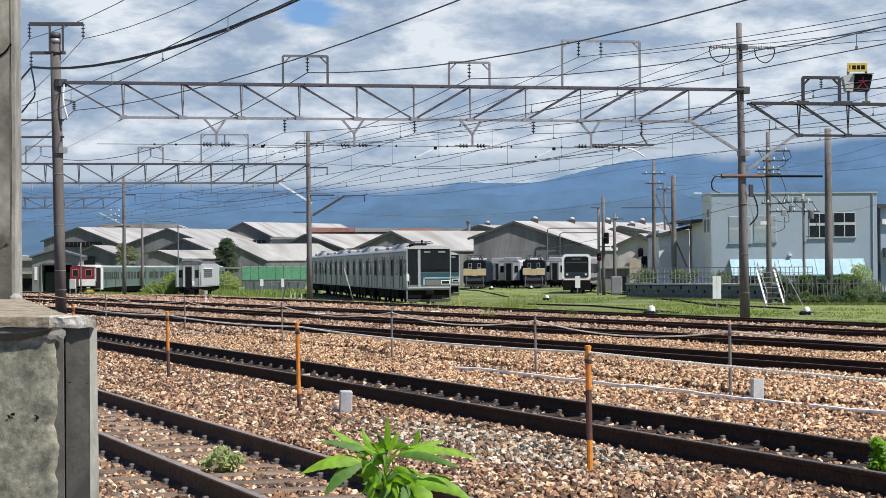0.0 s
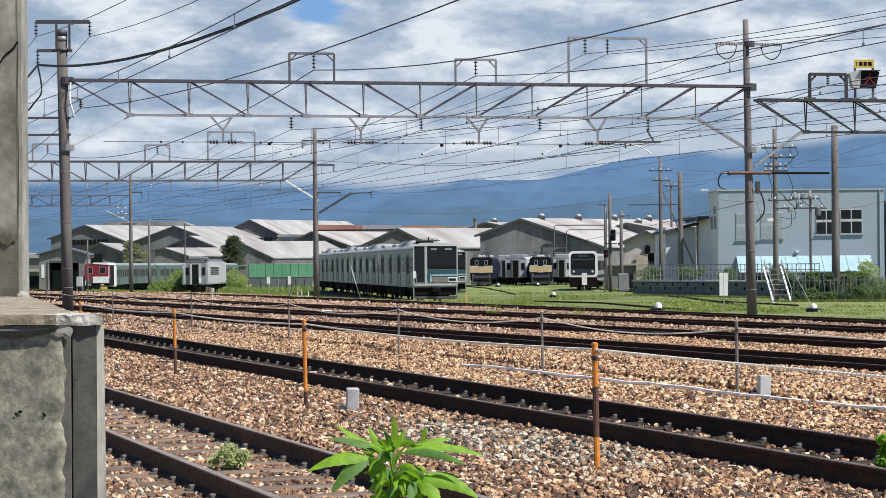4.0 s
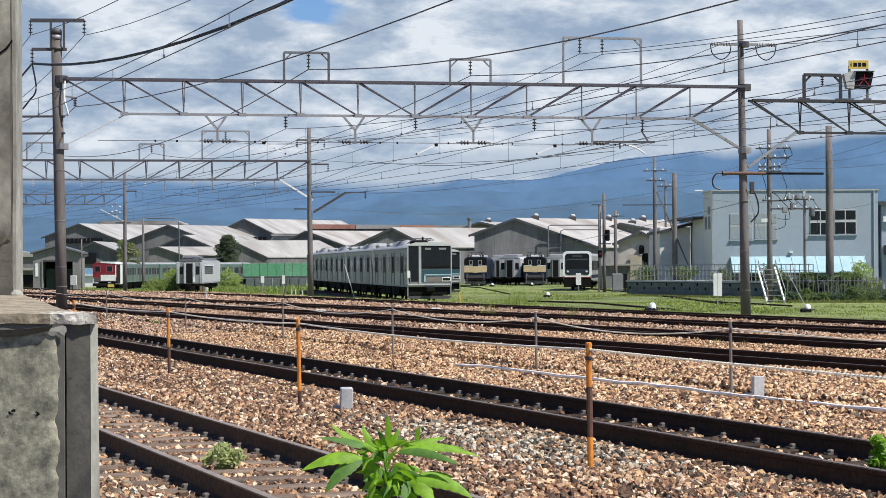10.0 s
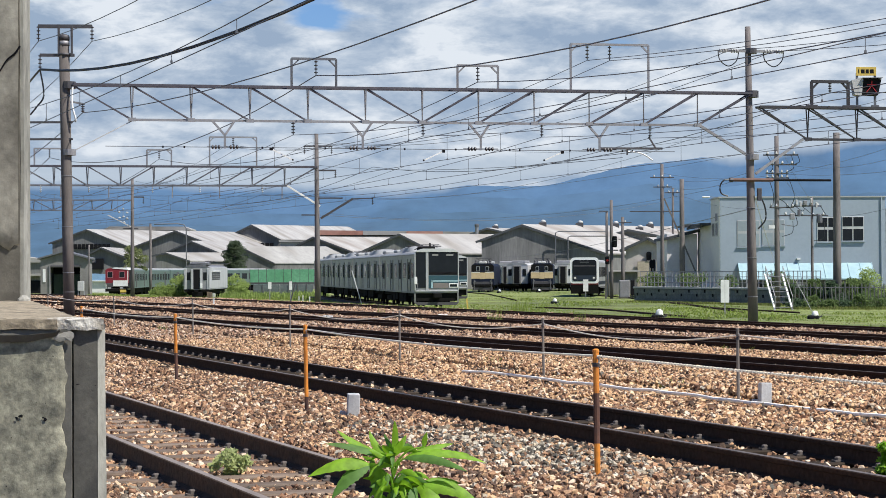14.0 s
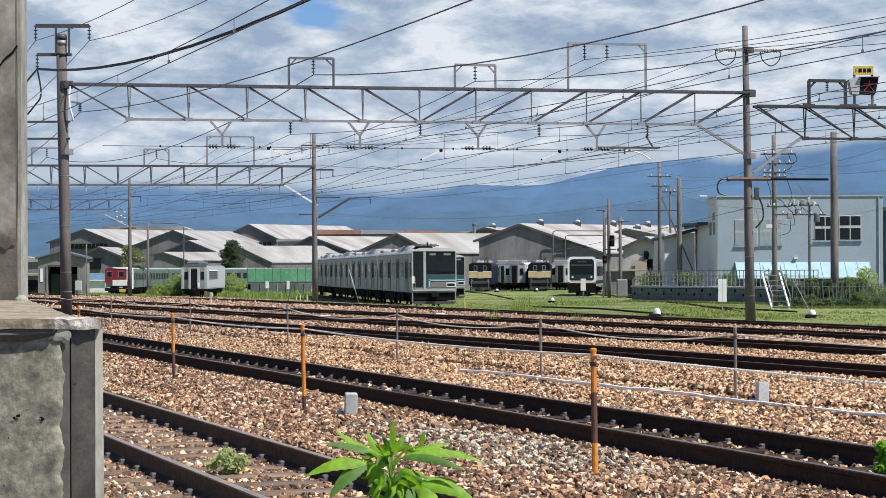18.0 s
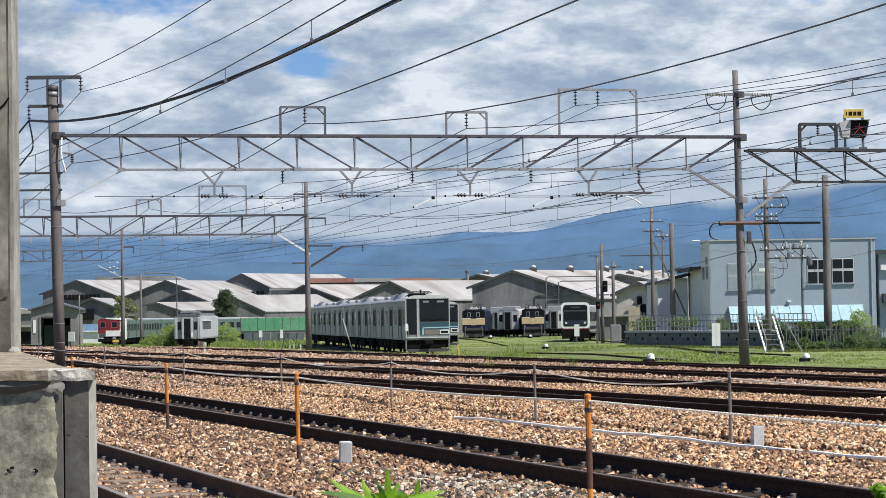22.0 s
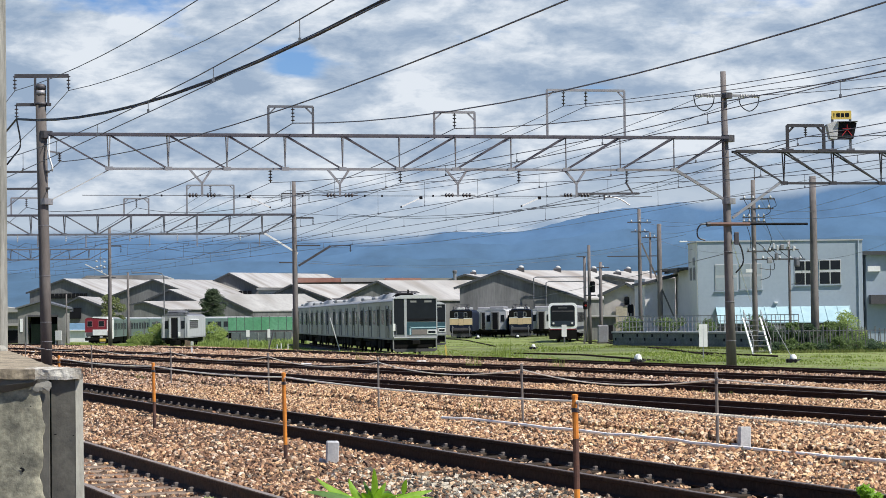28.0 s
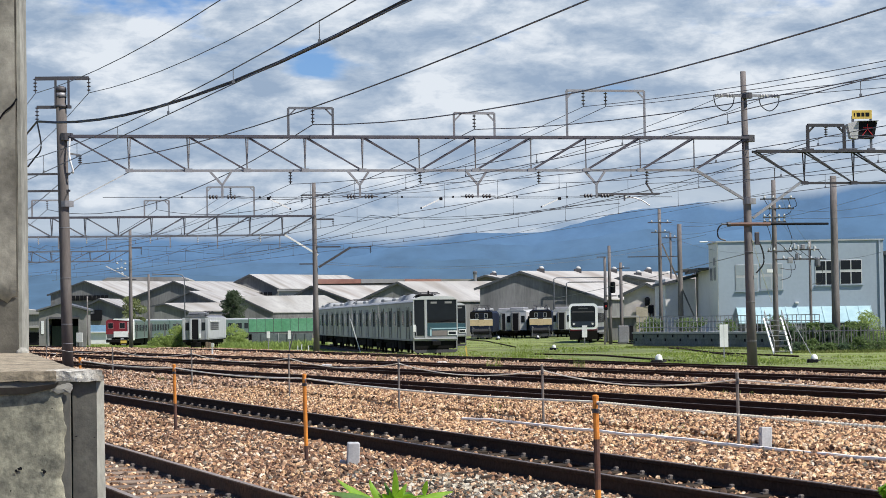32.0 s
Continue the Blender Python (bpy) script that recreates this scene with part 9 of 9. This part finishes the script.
for x, y, w, h in ((16.6, 176, 2.2, 1.1), (19.2, 170, 2.6, 1.25), (21.6, 164.5, 2.0, 0.9), (24.4, 158, 2.4, 1.2)):
    tree("shrub", "ragged green bush growing behind the platform railing", (x, y, 0.0), h, w, LEAF_HEDGE, 16, 90, 0.08, "bush", 0.04, 0.08)
for px, w, h, y in ((1395, 40, 1.7, 141.5), (1425, 44, 1.95, 142), (1455, 40, 1.8, 141.5), (1514, 84, 2.45, 144), (1490, 46, 2.0, 143)):
    tree("shrub", "dark overgrown hedge tangled in the picket fence", ((px - 784) / 3752.8 * y, y, -1.17), h, w / 3752.8 * y, LEAF_MID if h > 2.3 else LEAF_HEDGE if h > 1.9 else LEAF_DARK, 24, 130, 0.075, "bush", 0.05, 0.05)
for i in range(9):
    x = 22.6 + i * 1.05 + random.uniform(-0.2, 0.2)
    y = 138.7 - (x - 22.252) * 0.25
    tree("shrub", "low dark weeds along the foot of the picket fence", (x, y, ground_z(x, y)), random.uniform(0.55, 0.95), random.uniform(1.3, 1.9), LEAF_HEDGE if i % 3 else LEAF_DARK, 14, 90, 0.07, "weed", 0.03, 0.04)
tree("shrub", "green creeper on the platform corner", (19.407, 203, -1.0), 1.9, 2.4, LEAF_MID, 14, 80, 0.1, "bush", 0.05, 0.1)
tree("shrub", "leafy weed at the edge of the track", (3.187, 15.521, -0.13), 0.24, 0.24, LEAF_BRIGHT, 14, 50, 0.026, "weed", 0.006, 0.1)
tree("shrub", "low pale weed growing between the rails", (-1.647, 15.871, -0.13), 0.18, 0.32, LEAF_PALE, 18, 46, 0.021, "weed", 0.005, 0.05)
blades([(3.529, 101.717, -0.599, 1.0), (3.244, 101.26, -0.588, 0.8), (2.9, 101.5, -0.59, 0.6), (4.3, 101.9, -0.60, 0.5), (4.011, 66.898, -0.357, 0.55), (-2.702, 81.254, -0.333, 0.4), (1.429, 69.559, -0.334, 0.6)],
       GRASS, "tall_weeds", "tall thin weed stalks beside the rails", category="weed", per=46, h=(0.35, 1.15), spread=0.42, width=0.010, lean=0.35)


def build_grass():
    random.seed(21)
    turf, straw = [], []
    for _ in range(9000):
        y = random.uniform(70, 200) if random.random() < 0.8 else random.uniform(200, 262)
        x = random.uniform(-0.23, 0.23) * y
        L = x * CROSS.x + y * CROSS.y
        if L < 34.5 + random.uniform(-1.5, 1.5):
            continue
        if x < -2 - 0.14 * (y - 132) + 3.2 and x > -2.6 - 0.145 * (y - 132) and y > 131:
            continue
        clump = noise.noise(Vector((x * 0.16, y * 0.05, 2))) + 0.6 * noise.noise(Vector((x * 0.5, y * 0.16, 5)))
        (straw if clump < -0.25 or L < 36 and random.random() < 0.4 else turf).append((x, y, ground_z(x, y), 0.45 + 1.5 * max(0.0, clump + 0.15)))
    blades(turf, GRASS, "yard_turf", "sunlit uneven turf covering the yard", per=9, h=(0.04, 0.11), spread=0.8, width=0.03, lean=1.2)
    blades(straw, GRASS_STRAW, "dry_turf", "dry straw-coloured turf between the yard rails", per=9, h=(0.04, 0.10), spread=0.8, width=0.03, lean=1.2)
    spots = []
    for _ in range(900):
        y = random.uniform(205, 262)
        x = random.uniform((150 - 784) / 3752.8, (560 - 784) / 3752.8) * y
        if -30.5 < x < -24.5 and y < 250:
            continue
        spots.append((x, y, ground_z(x, y), random.uniform(0.9, 1.6)))
    blades(spots, GRASS, "tall_grass", "high rank grass round the stored coaches", per=14, h=(0.08, 0.26), spread=0.6, width=0.03)
    spots = []
    for _ in range(420):
        y = random.uniform(222, 257)
        x = random.uniform((385 - 784) / 3752.8, (560 - 784) / 3752.8) * y
        spots.append((x, y, ground_z(x, y), random.uniform(0.6, 1.4)))
    blades(spots, LEAF_MID, "tall_weeds", "tall green weeds before the netting fence", per=16, h=(0.2, 0.7), spread=0.7, width=0.035)
    spots = []
    for _ in range(500):
        t = random.random()
        x, y = (14.926 + (25.44 - 14.926) * t, 173 - 24 * t - random.uniform(0, 1.2))
        spots.append((x, y, ground_z(x, y), random.uniform(0.6, 1.8)))
    for _ in range(260):
        x = 22.252 + random.uniform(0, 9)
        y = 138.6 - (x - 22.252) * 0.25 - random.uniform(0, 1.0)
        spots.append((x, y, ground_z(x, y), random.uniform(0.8, 2.2)))
    for _ in range(260):
        L, S = 34.9 + random.gauss(0, 0.5), random.uniform(20, 150)
        p = ls(L, S)
        spots.append((p.x, p.y, ground_z(p.x, p.y), random.uniform(0.5, 1.3)))
    blades(spots, GRASS_DEEP, "rank_grass", "darker rank grass along walls and rails", per=22, h=(0.04, 0.13), spread=0.5, width=0.02, lean=0.9)
    spots = []
    for _ in range(260):
        L, S = random.choice((2.2, 2.6, 12.2, 19.0, 33.8, 34.6)) + random.gauss(0, 0.5), random.uniform(10, 130)
        p = ls(L, S)
        spots.append((p.x, p.y, ground_z(p.x, p.y), random.uniform(0.5, 1.1)))
    blades(spots, GRASS, "weed_tufts", "scattered grass tufts in the ballast", per=16, h=(0.06, 0.2), spread=0.14, width=0.006)


build_grass()


# ---- crushed stone between and beside the rails ----
def build_stones():
    rng = np.random.default_rng(3)
    # a broken block: eight corners, twelve faces
    block = np.array([(a, b, c) for a in (-0.68, 0.68) for b in (-0.68, 0.68) for c in (-0.68, 0.68)])
    block_f = np.array([(0, 1, 3), (0, 3, 2), (4, 6, 7), (4, 7, 5), (0, 4, 5), (0, 5, 1), (2, 3, 7), (2, 7, 6), (0, 2, 6), (0, 6, 4), (1, 5, 7), (1, 7, 3)])
    # farther off, a lump of six corners and eight faces
    lump = np.array([(1, 0, 0), (-1, 0, 0), (0, 1, 0), (0, -1, 0), (0, 0, 0.9), (0, 0, -0.9)], dtype=float)
    lump_f = np.array([(0, 2, 4), (2, 1, 4), (1, 3, 4), (3, 0, 4), (2, 0, 5), (1, 2, 5), (3, 1, 5), (0, 3, 5)])
    cx, sx = CROSS.x, CROSS.y

    def layer(name, label, material, y0, y1, density, r0, r1, grey, pieces=False, tan=False):
        base, tris = (block, block_f) if y1 < 40 else (lump, lump_f)
        area = 0.225 * (y1 * y1 - y0 * y0)
        n = int(area * density)
        y = np.sqrt(rng.uniform(y0 * y0, y1 * y1, n))
        x = rng.uniform(-0.225, 0.225, n) * y
        L, S = x * cx + y * sx, -x * sx + y * cx
        keep = (L > 1.3) & (L < 34.2)
        for c, k in ((3.75, 0.0), (7.92, 0.0), (17.3, -0.066), (23.0, -0.072), (30.6, -0.10), (33.2, -0.03)):
            for side in (-0.5665, 0.5665):
                keep &= np.abs(L - (c + k * S + side)) > np.where(L < 11.5, 0.085, 0.055)
            inside = np.abs(L - (c + k * S)) < 0.5
            # sleepers of the two near tracks stay partly bare
            if k != 0.0:
                keep &= ~((np.abs(L - (c + k * S)) < 0.85) & (rng.random(n) < 0.8))
            if k == 0.0:
                if c > 5:
                    keep &= ~((np.abs(L - c) < 0.49) & (rng.random(n) < 0.86))
                ph = np.abs(((S + 6 - 0.3) / 0.62 + 0.5) % 1.0 - 0.5) * 0.62
                keep &= ~((inside if c > 5 else np.abs(L - c) < 1.02) & (ph < 0.105) & (rng.random(n) < (0.72 if c > 5 else 0.74)))
        patch = (((L - 6.45) / 0.7) ** 2 + ((S - 17.0) / 2.7) ** 2 < 1 + 0.5 * rng.standard_normal(n)) | (rng.random(n) < 0.05)
        patch |= (L < 2.6 + 0.3 * rng.standard_normal(n)) & (rng.random(n) < 0.7)
        patch &= rng.random(n) < 0.72
        # beyond the second track the stone is paler
        border = 9.0 + 0.5 * np.sin(S * 0.35) + 0.5 * rng.standard_normal(n)
        if not grey:
            keep &= (L > border) if tan else (L <= border)
        keep &= patch if grey else ~patch
        x, y, L, S = x[keep], y[keep], L[keep], S[keep]
        n = len(x)
        single = np.zeros(n, dtype=bool)
        if pieces:
            single[np.flatnonzero((np.abs(L - 6.05) < 0.95) & (np.abs(S - 12.4) < 1.7))[:300]] = True
        z = np.interp(L, (11, 30, 37, 44, 60, 110), (-0.13, -0.42, -0.6, -0.95, -1.15, -1.2)) + np.where(L < 11.5, 0.0, 0.06)
        near = np.minimum(np.abs(L - 3.75), np.abs(L - 7.92))
        z = z + 0.03 * np.sin(S * 1.3 + L * 2.1) * np.sin(L * 1.7 - S * 0.4) * (near > 0.9) + rng.uniform(-0.022, 0.026, n)
        z = z - 0.02 * (near < 1.0) - 0.009 * (np.abs(L - 3.75) < 1.05)
        r = rng.uniform(r0, r1, n) * rng.choice([0.75, 1.0, 1.0, 1.25], n)
        sc = rng.uniform(0.6, 1.25, (n, 3)) * np.array([1, 1, 0.8])
        q = rng.standard_normal((n, 4))
        q /= np.linalg.norm(q, axis=1)[:, None]
        w_, a, b, c = q.T
        R = np.stack([1 - 2 * (b * b + c * c), 2 * (a * b - c * w_), 2 * (a * c + b * w_), 2 * (a * b + c * w_), 1 - 2 * (a * a + c * c), 2 * (b * c - a * w_), 2 * (a * c - b * w_), 2 * (b * c + a * w_), 1 - 2 * (a * a + b * b)], 1).reshape(n, 3, 3)
        if pieces:
            # the nearest stones are pieces of their own, on a dozen shared shapes
            shapes = []
            for i in range(12):
                me = bpy.data.meshes.new("stone")
                me.from_pydata([tuple(p) for p in (base + rng.uniform(-0.30, 0.30, base.shape)) * rng.uniform(0.7, 1.15, 3)], [], [tuple(int(k) for k in t) for t in tris])
                me.materials.append(STONE_PIECE)
                shapes.append(me)
            for k, i in enumerate(np.flatnonzero(single)):
                st = new("stone", shapes[k % 12])
                st.parent = BED
                st.matrix_basis = Matrix.Translation((x[i], y[i], z[i])) @ pose(0, 0, 0, rng.uniform(0, 360), rng.uniform(0, 360), rng.uniform(0, 360)) @ Matrix.Scale(float(r[i]), 4)
        shape = (base[None] + rng.uniform(-0.26, 0.26, (n, len(base), 3))) * sc[:, None, :] * r[:, None, None]
        v = (np.einsum("nij,nkj->nki", R, shape) + np.stack([x, y, z], 1)[:, None, :])[~single]
        n = len(v)
        f = tris[None] + (np.arange(n) * len(base))[:, None, None]
        me = bpy.data.meshes.new(name)
        v, f = v.reshape(-1, 3), f.reshape(-1, 3)
        me.vertices.add(len(v))
        me.vertices.foreach_set("co", v.astype(np.float32).ravel())
        me.loops.add(f.size)
        me.loops.foreach_set("vertex_index", f.astype(np.int32).ravel())
        me.polygons.add(len(f))
        me.polygons.foreach_set("loop_start", np.arange(0, f.size, 3, dtype=np.int32))
        me.polygons.foreach_set("use_smooth", np.zeros(len(f), dtype=bool))
        me.update(calc_edges=True)
        me.materials.append(material)
        tagged(new(name, me), label, "ballast", kind="stuff")

    def close(name, label, count):
        """Loose stones on the bed around the place where the camera stands."""
        L, S = rng.uniform(-3.6, 12.0, count), rng.uniform(-9.0, 12.0, count)
        x, y = L * cx - S * sx, L * sx + S * cx
        ok = (y < 10.5) | (np.abs(x) > 0.225 * y)
        for c in (3.75, 7.92):
            for side in (-0.5665, 0.5665):
                ok &= np.abs(L - (c + side)) > 0.085
        x, y = x[ok], y[ok]
        n = len(x)
        r = rng.uniform(0.024, 0.045, n)
        p = (lump[None] + rng.uniform(-0.35, 0.35, (n, 6, 3))) * r[:, None, None] + np.stack([x, y, np.full(n, -0.15)], 1)[:, None, :]
        f = lump_f[None] + (np.arange(n) * 6)[:, None, None]
        me = bpy.data.meshes.new(name)
        me.from_pydata(p.reshape(-1, 3).tolist(), [], f.reshape(-1, 3).tolist())
        me.materials.append(STONES)
        tagged(new(name, me), label, "ballast", kind="stuff")

    close("near_ballast_stones", "loose brown crushed stones beside the near track", 34000)
    for y0, y1, dens, r0, r1 in ((10.5, 20, 1000, 0.018, 0.031), (20, 31, 620, 0.020, 0.034), (31, 48, 380, 0.022, 0.038), (48, 85, 110, 0.032, 0.052), (85, 150, 34, 0.055, 0.09)):
        layer("ballast_stones", "loose brown and rust crushed stones", STONES, y0, y1, dens, r0, r1, False, y1 < 21)
        layer("tan_ballast_stones", "loose paler tan crushed stones", STONES_TAN if y0 < 48 else STONES_FAR, y0, y1, dens, r0, r1, False, tan=True)
        if y1 < 40:
            layer("grey_ballast_stones", "patch of newer grey crushed stones", STONES_GREY, y0, y1, dens, r0, r1, True)


build_stones()

# ---- what moves: the red and green train rolls slowly away ----
def motions():
    way = math.radians(-3.2)
    start = Vector((-43.275, 246.0, -1.62))
    rolled = ((0, 0.0), (1, 0.9), (2, 2.2), (3, 4.4), (4, 6.9), (5, 9.1), (6, 11.4), (7, 13.9), (8, 16.6), (9, 18.9), (10, 21.0), (11, 22.8), (12, 24.2), (13, 25.5), (14, 26.7), (15, 27.7), (16, 28.4), (17, 28.8), (18, 29.0), (32, 29.0))
    rows = []
    for t, s in rolled:
        p = start + Vector((math.sin(way), math.cos(way), 0)) * s * 1.1
        rows.append((t, pose(p.x, p.y, p.z, 0, 0, 3.2)))
    walk(DEPARTING, rows)
    # the leading coach swings to the right as it follows the curve
    turns = ((0, 12), (3, 13.5), (6, 16.5), (9, 21), (12, 25.5), (16, 30.5), (18, 32), (32, 32))
    walk(LEAD_COACH, [(t, pose(6.8, 68.6, 0, 0, 0, -a)) for t, a in turns])


motions()
